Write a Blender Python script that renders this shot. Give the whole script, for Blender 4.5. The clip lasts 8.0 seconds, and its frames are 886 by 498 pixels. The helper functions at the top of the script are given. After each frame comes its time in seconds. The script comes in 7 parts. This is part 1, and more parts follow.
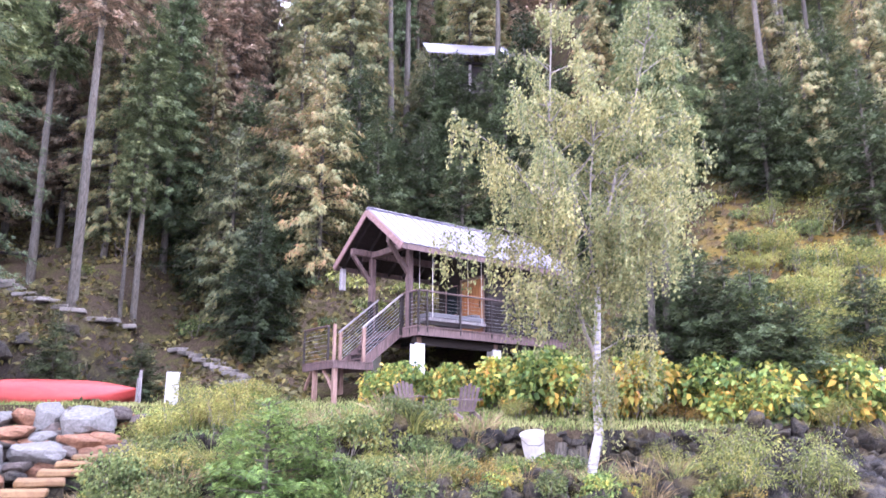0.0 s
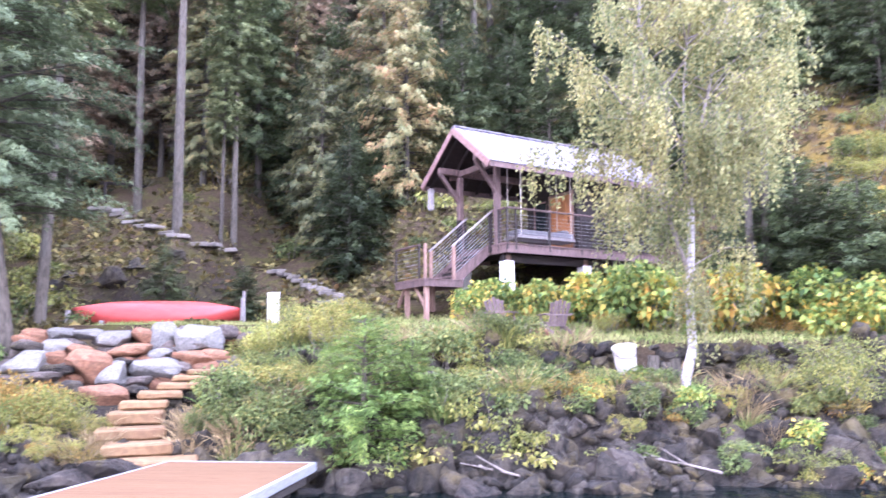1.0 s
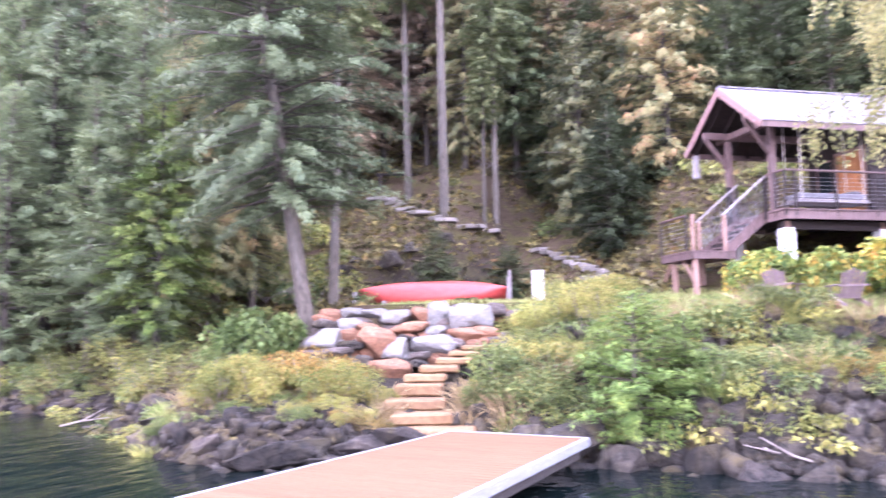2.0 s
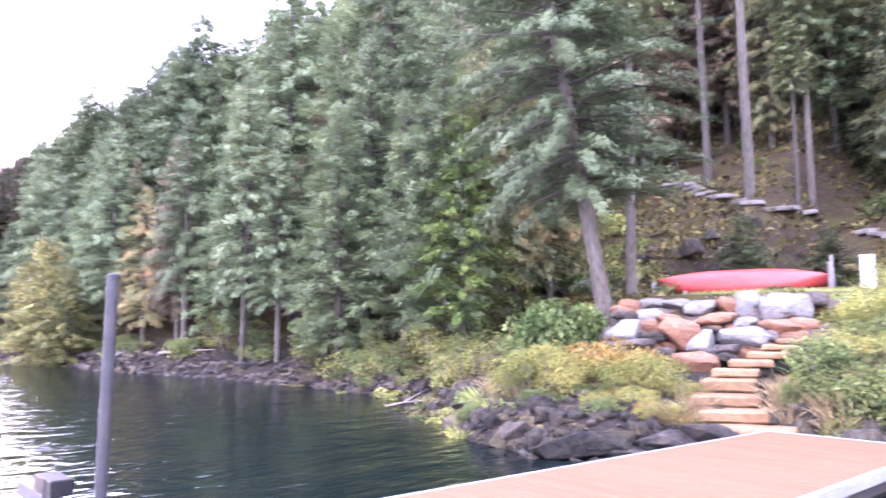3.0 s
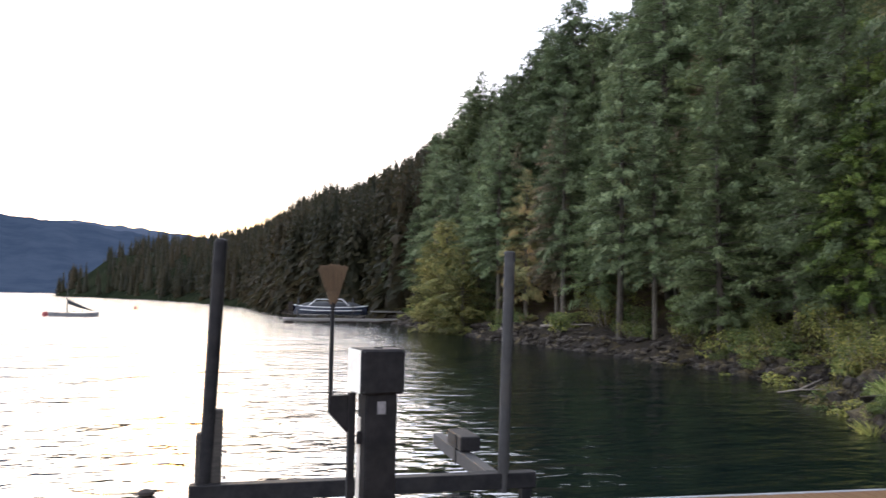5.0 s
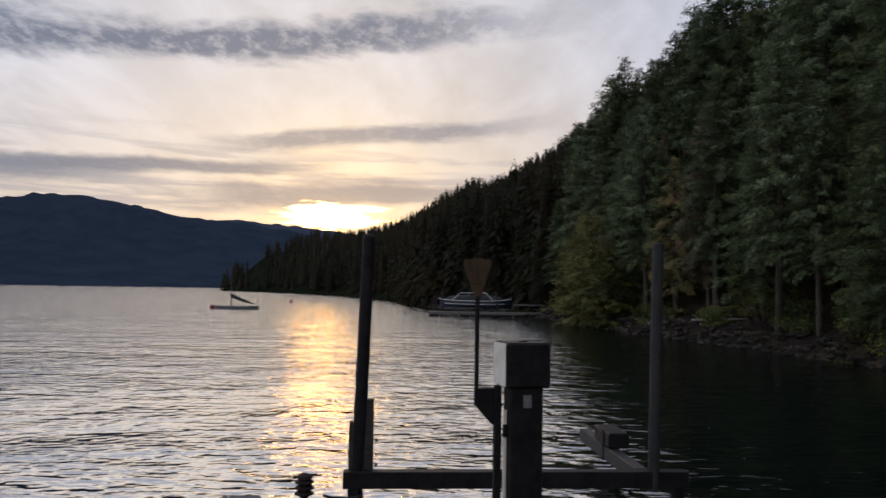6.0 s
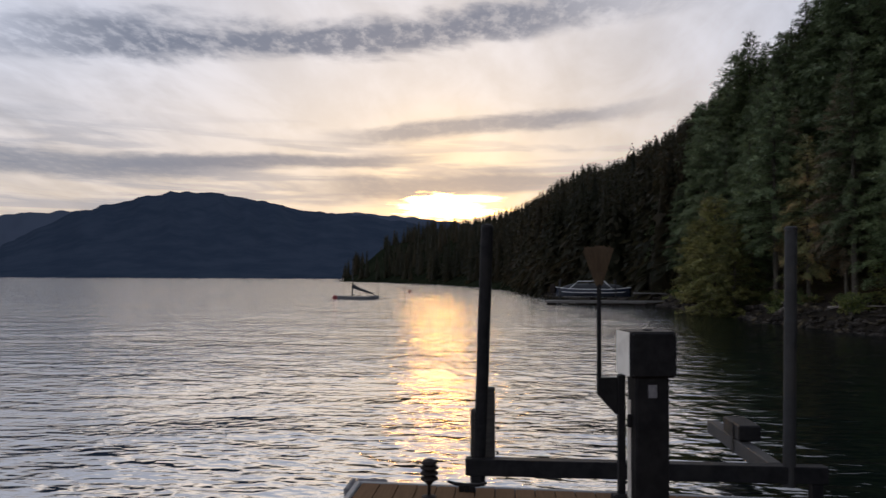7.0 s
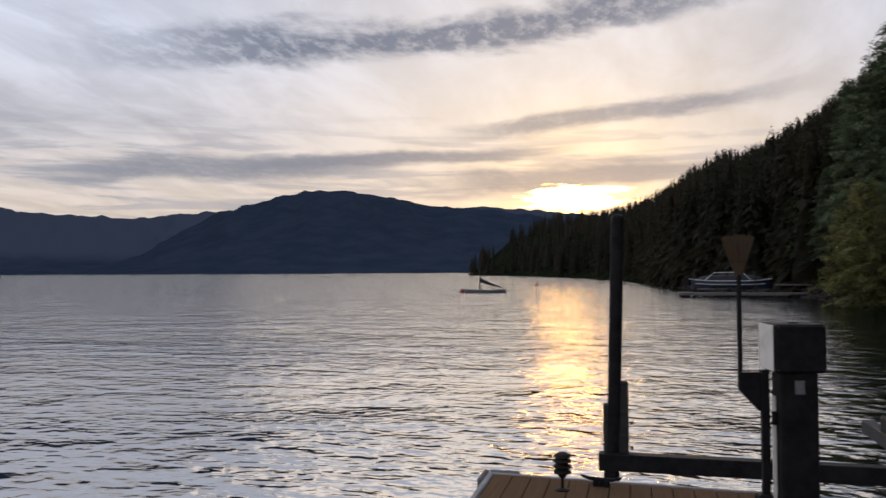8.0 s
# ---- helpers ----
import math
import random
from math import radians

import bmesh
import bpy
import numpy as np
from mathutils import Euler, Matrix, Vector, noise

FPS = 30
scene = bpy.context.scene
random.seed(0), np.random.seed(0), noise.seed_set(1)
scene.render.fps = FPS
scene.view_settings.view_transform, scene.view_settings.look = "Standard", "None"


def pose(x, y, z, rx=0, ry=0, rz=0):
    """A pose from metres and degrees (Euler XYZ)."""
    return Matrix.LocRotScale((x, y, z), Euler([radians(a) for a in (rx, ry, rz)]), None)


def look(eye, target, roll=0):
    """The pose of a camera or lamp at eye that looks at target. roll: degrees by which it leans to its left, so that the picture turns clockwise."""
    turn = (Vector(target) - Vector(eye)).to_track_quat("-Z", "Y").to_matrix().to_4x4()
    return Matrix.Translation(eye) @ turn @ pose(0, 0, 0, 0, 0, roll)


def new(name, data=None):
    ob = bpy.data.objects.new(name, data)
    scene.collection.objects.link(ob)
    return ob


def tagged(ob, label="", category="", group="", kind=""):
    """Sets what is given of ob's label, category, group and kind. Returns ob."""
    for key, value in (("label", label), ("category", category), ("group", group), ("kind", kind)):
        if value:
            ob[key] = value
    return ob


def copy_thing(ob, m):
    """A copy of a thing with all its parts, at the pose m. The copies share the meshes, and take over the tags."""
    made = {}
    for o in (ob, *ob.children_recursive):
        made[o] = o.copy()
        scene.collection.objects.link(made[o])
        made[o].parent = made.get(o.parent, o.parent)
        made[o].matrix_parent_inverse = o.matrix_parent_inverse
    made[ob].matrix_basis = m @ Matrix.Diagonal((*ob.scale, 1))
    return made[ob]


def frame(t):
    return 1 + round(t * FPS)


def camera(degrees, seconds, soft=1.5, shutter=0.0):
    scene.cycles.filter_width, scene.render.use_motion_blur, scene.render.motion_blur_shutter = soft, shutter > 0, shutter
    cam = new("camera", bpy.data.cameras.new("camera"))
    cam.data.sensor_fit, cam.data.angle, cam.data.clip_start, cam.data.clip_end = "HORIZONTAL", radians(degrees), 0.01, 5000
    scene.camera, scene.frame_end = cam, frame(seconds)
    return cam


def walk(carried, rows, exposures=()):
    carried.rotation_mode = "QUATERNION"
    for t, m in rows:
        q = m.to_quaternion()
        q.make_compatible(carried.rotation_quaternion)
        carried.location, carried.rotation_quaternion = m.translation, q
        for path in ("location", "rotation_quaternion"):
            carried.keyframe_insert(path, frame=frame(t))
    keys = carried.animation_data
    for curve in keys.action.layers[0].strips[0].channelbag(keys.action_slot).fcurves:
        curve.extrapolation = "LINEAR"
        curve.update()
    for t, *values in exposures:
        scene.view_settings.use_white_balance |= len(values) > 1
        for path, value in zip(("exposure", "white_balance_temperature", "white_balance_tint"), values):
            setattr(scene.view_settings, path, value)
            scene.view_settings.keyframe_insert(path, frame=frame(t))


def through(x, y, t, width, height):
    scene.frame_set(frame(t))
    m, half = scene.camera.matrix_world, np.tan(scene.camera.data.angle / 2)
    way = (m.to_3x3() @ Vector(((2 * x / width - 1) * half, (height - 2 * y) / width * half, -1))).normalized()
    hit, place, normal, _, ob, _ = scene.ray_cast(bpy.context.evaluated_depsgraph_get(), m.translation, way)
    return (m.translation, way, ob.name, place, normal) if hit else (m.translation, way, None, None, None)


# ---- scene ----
cam = camera(60.1, 8.0, soft=1.5, shutter=0.35)
PATH = [
    (0, pose(0.016, 0.203, 2.122, 103.80, 0.01, 0.00)),
    (0.5, pose(0.034, 0.193, 2.105, 100.54, 0.22, 2.18)),
    (1, pose(0.025, 0.178, 2.089, 97.76, 0.38, 6.78)),
    (1.2, pose(0.016, 0.170, 2.089, 97.19, 0.60, 9.58)),
    (2.3, pose(-0.038, 0.127, 2.090, 96.03, 0.52, 33.25)),
    (2.5, pose(-0.047, 0.119, 2.090, 96.00, 0.45, 37.78)),
    (3, pose(-0.088, 0.117, 2.099, 95.66, 0.26, 47.99)),
    (3.5, pose(-0.126, 0.091, 2.101, 95.01, -0.09, 56.50)),
    (4, pose(-0.161, 0.051, 2.101, 94.50, -0.36, 63.05)),
    (4.5, pose(-0.191, 0.014, 2.101, 94.07, -0.63, 69.38)),
    (4.7, pose(-0.192, 0.013, 2.101, 93.92, -0.83, 71.78)),
    (6, pose(-0.199, 0.004, 2.100, 93.07, -0.89, 85.94)),
    (6.5, pose(-0.189, -0.009, 2.100, 92.60, -0.58, 90.41)),
    (7, pose(-0.183, -0.021, 2.099, 92.17, -0.27, 94.61)),
    (7.5, pose(-0.176, -0.032, 2.096, 91.86, -0.08, 99.08)),
    (8, pose(-0.159, -0.039, 2.094, 91.69, 0.33, 104.06)),
]
EXPOSURES = [(0, 3.36, 5330, 34), (0.6, 3.56, 5260, 34), (1.2, 3.72, 5230, 36), (2.3, 3.88, 5450, 44), (3.0, 3.84, 5330, 43), (3.5, 3.70, 5180, 36), (4.7, 3.08, 5050, 20), (5.0, 1.5, 5900, 12), (5.4, -0.1, 5900, 12), (5.8, -0.6, 5900, 13), (8, -0.55, 5900, 13)]
walk(cam, PATH, EXPOSURES)

# ---- sky and sun ----
SUN_AZ, SUN_EL = radians(94.4), radians(5.3)  # azimuth counted leftwards from +y
sun_way = Vector((-math.sin(SUN_AZ) * math.cos(SUN_EL), math.cos(SUN_AZ) * math.cos(SUN_EL), math.sin(SUN_EL)))


class Graph:
    """Short hand for wiring shader nodes."""

    def __init__(self, tree):
        self.tree = tree
        tree.nodes.clear()

    def node(self, kind, ins=(), **props):
        n = self.tree.nodes.new(kind)
        if "operation" in props:
            n.operation = props["operation"]
        if "clamp" in props:
            n.use_clamp = props["clamp"]
        if "smooth" in props:
            n.interpolation_type = "SMOOTHSTEP"
        if "blend" in props:
            n.data_type, n.blend_type = "RGBA", props["blend"]
        for k, v in dict(ins).items():
            s = n.inputs[k]
            if hasattr(v, "is_output"):
                self.tree.links.new(v, s)
            else:
                s.default_value = v
        return n

    def math(self, op, a, b=0.0, c=0.0, clamp=False):
        n = self.node("ShaderNodeMath", {0: a, 1: b, 2: c}, operation=op, clamp=clamp)
        return n.outputs[0]

    def step(self, v, lo, hi, a=0.0, b=1.0):
        n = self.node("ShaderNodeMapRange", {"Value": v, "From Min": lo, "From Max": hi, "To Min": a, "To Max": b}, smooth=True)
        return n.outputs["Result"]

    def mix(self, f, a, b, blend="MIX"):
        n = self.node("ShaderNodeMix", {"Factor": f}, blend=blend)
        for s, v in ((n.inputs[6], a), (n.inputs[7], b)):
            if hasattr(v, "is_output"):
                self.tree.links.new(v, s)
            else:
                s.default_value = (*v[:3], 1)
        return n.outputs[2]

    def noise(self, vec, scale, detail=4, rough=0.55, dist=0.0):
        n = self.node("ShaderNodeTexNoise", {"Vector": vec, "Scale": scale, "Detail": detail, "Roughness": rough, "Distortion": dist})
        return n.outputs["Fac"]

    def scaled(self, vec, s):
        n = self.node("ShaderNodeMapping", {"Vector": vec, "Scale": s})
        return n.outputs[0]


def make_sky():
    world = bpy.data.worlds.new("evening_sky")
    scene.world = world
    world.use_nodes = True
    g = Graph(world.node_tree)
    way = g.node("ShaderNodeTexCoord").outputs["Generated"]
    xyz = g.node("ShaderNodeSeparateXYZ", {0: way}).outputs
    el = g.math("ARCSINE", xyz[2])
    az = g.math("ARCTAN2", g.math("MULTIPLY", xyz[0], -1.0), xyz[1])
    sky = g.node("ShaderNodeTexSky")
    sky.sky_type, sky.sun_disc = "NISHITA", False
    sky.sun_elevation, sky.sun_rotation, sky.dust_density = SUN_EL, 2 * math.pi - SUN_AZ, 2.0
    air = sky.outputs[0]
    # cloud sheet seen from below: the direction laid on a flat layer
    lift = g.math("ADD", g.math("MAXIMUM", xyz[2], 0.0), 0.10)
    flat = g.node("ShaderNodeCombineXYZ", {0: g.math("DIVIDE", xyz[0], lift), 1: g.math("DIVIDE", xyz[1], lift), 2: 0.0}).outputs[0]
    streak = g.scaled(flat, (0.55, 1.0, 1.0))
    thin = g.noise(streak, 0.9, 6, 0.6, 0.6)
    fine = g.noise(g.scaled(flat, (1.0, 1.6, 1.0)), 11.0, 8, 0.62, 0.12)
    high = g.step(el, 0.02, 0.30)
    veil = g.mix(high, (0.86, 0.70, 0.54), (0.80, 0.80, 0.84))
    veil = g.mix(g.math("MULTIPLY", g.step(thin, 0.44, 0.68), 0.55), veil, (0.46, 0.465, 0.50))
    wisp = g.noise(g.scaled(flat, (0.8, 1.9, 1.0)), 1.7, 7, 0.6, 0.5)
    veil = g.node("ShaderNodeVectorMath", {0: veil, "Scale": g.step(wisp, 0.30, 0.70, 1.12, 0.86)}, operation="SCALE").outputs[0]
    # an overcast sky is brightest overhead
    over = g.step(el, 0.6, 1.3, 1.0, 0.72)
    veil = g.node("ShaderNodeVectorMath", {0: g.mix(g.step(el, 0.38, 0.9), veil, (0.84, 0.86, 0.93)), "Scale": over}, operation="SCALE").outputs[0]
    # warmer and brighter towards the sun
    dot = g.node("ShaderNodeVectorMath", {0: way, 1: sun_way}, operation="DOT_PRODUCT").outputs["Value"]
    ang = g.math("ARCCOSINE", g.math("MINIMUM", dot, 0.99999))
    near = g.step(ang, 0.03, 0.62, 1.0, 0.0)
    veil = g.mix(g.math("MULTIPLY", near, 0.38), veil, (1.35, 1.0, 0.58))
    veil = g.mix(g.math("MULTIPLY", g.step(ang, 0.03, 0.17, 1.0, 0.0), 0.30), veil, (1.75, 1.10, 0.42))
    # long grey banks of cloud above the far shore
    wob = g.math("MULTIPLY", g.math("SUBTRACT", g.noise(g.scaled(way, (6, 6, 22)), 1.0, 5, 0.6, 0.3), 0.5), 1.0)
    strata = g.noise(g.scaled(way, (4.5, 4.5, 62)), 1.0, 6, 0.6, 0.5)
    low_sky = g.math("MULTIPLY", g.step(el, 0.05, 0.09), g.step(el, 0.13, 0.22, 1.0, 0.0))
    veil = g.mix(g.math("MULTIPLY", g.math("MULTIPLY", low_sky, g.step(strata, 0.46, 0.60)), 0.62), veil, (0.36, 0.37, 0.42))
    for az0, el0, tilt, half, thick, amount, grain in BANKS:
        a = g.math("SUBTRACT", az, az0)
        off = g.math("SUBTRACT", el, g.math("MULTIPLY_ADD", a, tilt, el0))
        off = g.math("MULTIPLY_ADD", wob, thick * 2.2, off)
        body = g.step(g.math("ABSOLUTE", off), thick * 0.25, thick, 1.0, 0.0)
        ends = g.step(g.math("ABSOLUTE", a), half * 0.35, half, 1.0, 0.0)
        torn = g.step(fine, 0.40 - 0.1 * (1 - grain), 0.56, 1 - grain, 1.0)
        m = g.math("MULTIPLY", g.math("MULTIPLY", body, ends), g.math("MULTIPLY", torn, amount))
        veil = g.mix(m, veil, (0.215, 0.24, 0.30))
    # the sun burns through low, spread sideways between two cloud banks
    da = g.math("MULTIPLY", g.math("SUBTRACT", az, SUN_AZ), 0.28)
    de = g.math("SUBTRACT", el, SUN_EL)
    oval = g.math("SQRT", g.math("ADD", g.math("MULTIPLY", da, da), g.math("MULTIPLY", de, de)))
    ragged = g.math("SUBTRACT", g.noise(g.scaled(way, (16, 16, 110)), 1.0, 5, 0.65, 0.4), 0.5)
    oval = g.math("MULTIPLY_ADD", ragged, 0.045, oval)
    glow = g.math("MULTIPLY", g.step(oval, 0.010, 0.021, 1.0, 0.0), 20.0)
    core = g.math("MULTIPLY", g.step(oval, 0.006, 0.017, 1.0, 0.0), 34.0)
    shine = g.mix(1.0, (0, 0, 0), (1.0, 0.43, 0.075))
    lit = g.node("ShaderNodeVectorMath", {0: shine, "Scale": g.math("ADD", glow, core)}, operation="SCALE").outputs[0]
    both = g.node("ShaderNodeVectorMath", {0: veil, 1: lit}, operation="ADD").outputs[0]
    cloud = g.node("ShaderNodeBackground", {"Color": both, "Strength": 1.2})
    clear = g.node("ShaderNodeBackground", {"Color": air, "Strength": 0.012})
    out = g.node("ShaderNodeAddShader", {0: cloud.outputs[0], 1: clear.outputs[0]})
    g.node("ShaderNodeOutputWorld", {"Surface": out.outputs[0]})


# cloud banks: azimuth, elevation, tilt, half length, half thickness, density, torn edges
BANKS = [
    (1.80, 0.306, -0.09, 0.56, 0.036, 1.0, 0.42),
    (1.60, 0.196, -0.09, 0.27, 0.017, 0.85, 0.15),
    (1.86, 0.146, -0.04, 0.26, 0.013, 0.95, 0.1),
    (1.66, 0.120, -0.05, 0.22, 0.026, 0.95, 0.12),
    (1.52, 0.128, -0.02, 0.22, 0.010, 0.7, 0.1),
    (2.10, 0.128, -0.04, 0.26, 0.022, 0.80, 0.15),
]
make_sky()
sun = new("sun", bpy.data.lights.new("sun", "SUN"))
sun.data.energy, sun.data.angle, sun.data.color = 0.5, radians(50), (1.0, 0.80, 0.56)
sun.matrix_world = look(sun_way * 100, (0, 0, 0))

# ---- materials ----
def material(name, low, high, rough=0.7, scale=8.0, stretch=(1, 1, 1), bump=0.3, bump_scale=40.0, dirt=None, dirt_scale=1.5, dirt_amount=0.5,
             metal=0.0, per_object=0.0, per_island=0.0, spec=0.4, depth=0.02, coat=0.0):
    """Two colours in a fine grain, a second larger-scale stain, fine relief."""
    m = bpy.data.materials.new(name)
    m.use_nodes = True
    g = Graph(m.node_tree)
    at = g.scaled(g.node("ShaderNodeTexCoord").outputs["Object"], stretch)
    grain = g.noise(at, scale, 6, 0.62, 0.2)
    col = g.mix(g.step(grain, 0.3, 0.7), low, high)
    if dirt:
        col = g.mix(g.math("MULTIPLY", g.step(g.noise(at, dirt_scale, 5, 0.6, 0.4), 0.45, 0.68), dirt_amount), col, dirt)
    if per_object:
        r = g.node("ShaderNodeObjectInfo").outputs["Random"]
        v = g.math("MULTIPLY_ADD", r, per_object, 1 - per_object / 2)
        col = g.node("ShaderNodeVectorMath", {0: col, "Scale": v}, operation="SCALE").outputs[0]
    if per_island:
        r = g.node("ShaderNodeNewGeometry").outputs["Random Per Island"]
        v = g.math("MULTIPLY_ADD", r, per_island, 1 - per_island / 2)
        col = g.node("ShaderNodeVectorMath", {0: col, "Scale": v}, operation="SCALE").outputs[0]
    p = g.node("ShaderNodeBsdfPrincipled", {"Base Color": col, "Roughness": rough, "Metallic": metal, "Specular IOR Level": spec, "Coat Weight": coat})
    if bump:
        b = g.node("ShaderNodeBump", {"Height": g.noise(at, bump_scale, 5, 0.6), "Strength": bump, "Distance": depth})
        g.tree.links.new(b.outputs[0], p.inputs["Normal"])
    g.node("ShaderNodeOutputMaterial", {"Surface": p.outputs[0]})
    return m


def leaf_material(name, colours, through=0.3, rough=0.6, vary=0.9, patch=0.9):
    """Leaves: colours spread over the single leaves and over the plants, some light shining through."""
    m = bpy.data.materials.new(name)
    m.use_nodes = True
    g = Graph(m.node_tree)
    island = g.node("ShaderNodeNewGeometry").outputs["Random Per Island"]
    whole = g.node("ShaderNodeObjectInfo").outputs["Random"]
    place = g.noise(g.node("ShaderNodeTexCoord").outputs["Object"], patch, 3, 0.6)
    f = g.math("ADD", g.math("MULTIPLY", island, 0.42), g.math("ADD", g.math("MULTIPLY", g.step(place, 0.3, 0.7), 0.36), g.math("MULTIPLY", whole, 0.22)))
    ramp = g.node("ShaderNodeValToRGB", {"Fac": f})
    els = ramp.color_ramp.elements
    for i, c in enumerate(colours):
        at = 0.12 + 0.76 * i / (len(colours) - 1)
        e = els[i] if i < 2 else els.new(at)
        e.position, e.color = at, (*c, 1)
    v = g.math("MULTIPLY_ADD", g.math("FRACT", g.math("MULTIPLY", island, 7.31)), vary, 1 - vary / 2)
    v = g.math("MULTIPLY", v, g.math("MULTIPLY_ADD", g.math("FRACT", g.math("MULTIPLY", whole, 5.7)), 0.55, 0.80))
    col = g.node("ShaderNodeVectorMath", {0: ramp.outputs[0], "Scale": v}, operation="SCALE").outputs[0]
    p = g.node("ShaderNodeBsdfPrincipled", {"Base Color": col, "Roughness": rough, "Specular IOR Level": 0.15})
    t = g.node("ShaderNodeBsdfTranslucent", {"Color": col})
    s = g.node("ShaderNodeMixShader", {0: through, 1: p.outputs[0], 2: t.outputs[0]})
    g.node("ShaderNodeOutputMaterial", {"Surface": s.outputs[0]})
    return m


def ground_material():
    m = bpy.data.materials.new("forest_floor")
    m.use_nodes = True
    g = Graph(m.node_tree)
    at = g.node("ShaderNodeNewGeometry").outputs["Position"]
    nz = g.node("ShaderNodeSeparateXYZ", {0: g.node("ShaderNodeNewGeometry").outputs["Normal"]}).outputs[2]
    pos = g.node("ShaderNodeSeparateXYZ", {0: at}).outputs
    big = g.noise(at, 0.35, 5, 0.6, 0.5)
    mid = g.noise(at, 1.7, 6, 0.65, 0.3)
    fine = g.noise(at, 14.0, 6, 0.7)
    duff = g.mix(g.step(fine, 0.3, 0.7), (0.026, 0.019, 0.013), (0.095, 0.070, 0.045))
    moss = g.mix(g.step(fine, 0.3, 0.7), (0.030, 0.032, 0.012), (0.110, 0.096, 0.036))
    col = g.mix(g.step(mid, 0.45, 0.62), duff, moss)
    # sunlit yellow moss on the open slope beyond the birch
    open_slope = g.math("MULTIPLY", g.step(pos[0], 8.0, 12.0), g.math("MULTIPLY", g.step(pos[1], 19.0, 23.0), g.step(pos[1], 26.0, 34.0, 1.0, 0.0)))
    col = g.mix(g.math("MULTIPLY", open_slope, g.step(mid, 0.38, 0.6, 0.1, 0.9)), col, (0.30, 0.195, 0.035))
    rock = g.mix(g.step(fine, 0.25, 0.75), (0.010, 0.009, 0.008), (0.048, 0.041, 0.034))
    rock = g.mix(g.math("MULTIPLY", g.step(mid, 0.5, 0.7), 0.5), rock, (0.085, 0.07, 0.028))
    steep = g.step(nz, 0.62, 0.80, 1.0, 0.0)
    low = g.step(pos[2], 0.9, 1.9, 1.0, 0.0)
    col = g.mix(g.math("MULTIPLY", g.math("MAXIMUM", steep, low), g.step(pos[2], 3.0, 6.0, 1.0, 0.25)), col, rock)
    # far slopes are wooded, bluish haze mixed into the colour beyond 700 m
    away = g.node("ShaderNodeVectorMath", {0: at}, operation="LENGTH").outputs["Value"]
    hazy_wood = g.mix(g.step(g.noise(at, 0.012, 8, 0.7), 0.35, 0.65), (0.021, 0.031, 0.050), (0.030, 0.041, 0.062))
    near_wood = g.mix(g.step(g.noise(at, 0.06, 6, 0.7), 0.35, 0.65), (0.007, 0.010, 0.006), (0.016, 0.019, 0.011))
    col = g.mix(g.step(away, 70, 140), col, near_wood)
    col = g.mix(g.step(away, 700, 1200), col, hazy_wood)
    # the farthest ridge is hazed paler still, by colour alone
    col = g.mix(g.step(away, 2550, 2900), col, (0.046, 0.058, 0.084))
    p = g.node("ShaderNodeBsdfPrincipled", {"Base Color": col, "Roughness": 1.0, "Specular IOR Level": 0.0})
    h = g.math("ADD", g.math("MULTIPLY", mid, 0.6), g.math("MULTIPLY", fine, 0.25))
    b = g.node("ShaderNodeBump", {"Height": h, "Strength": 0.9, "Distance": 0.25})
    g.tree.links.new(b.outputs[0], p.inputs["Normal"])
    g.node("ShaderNodeOutputMaterial", {"Surface": p.outputs[0]})
    return m


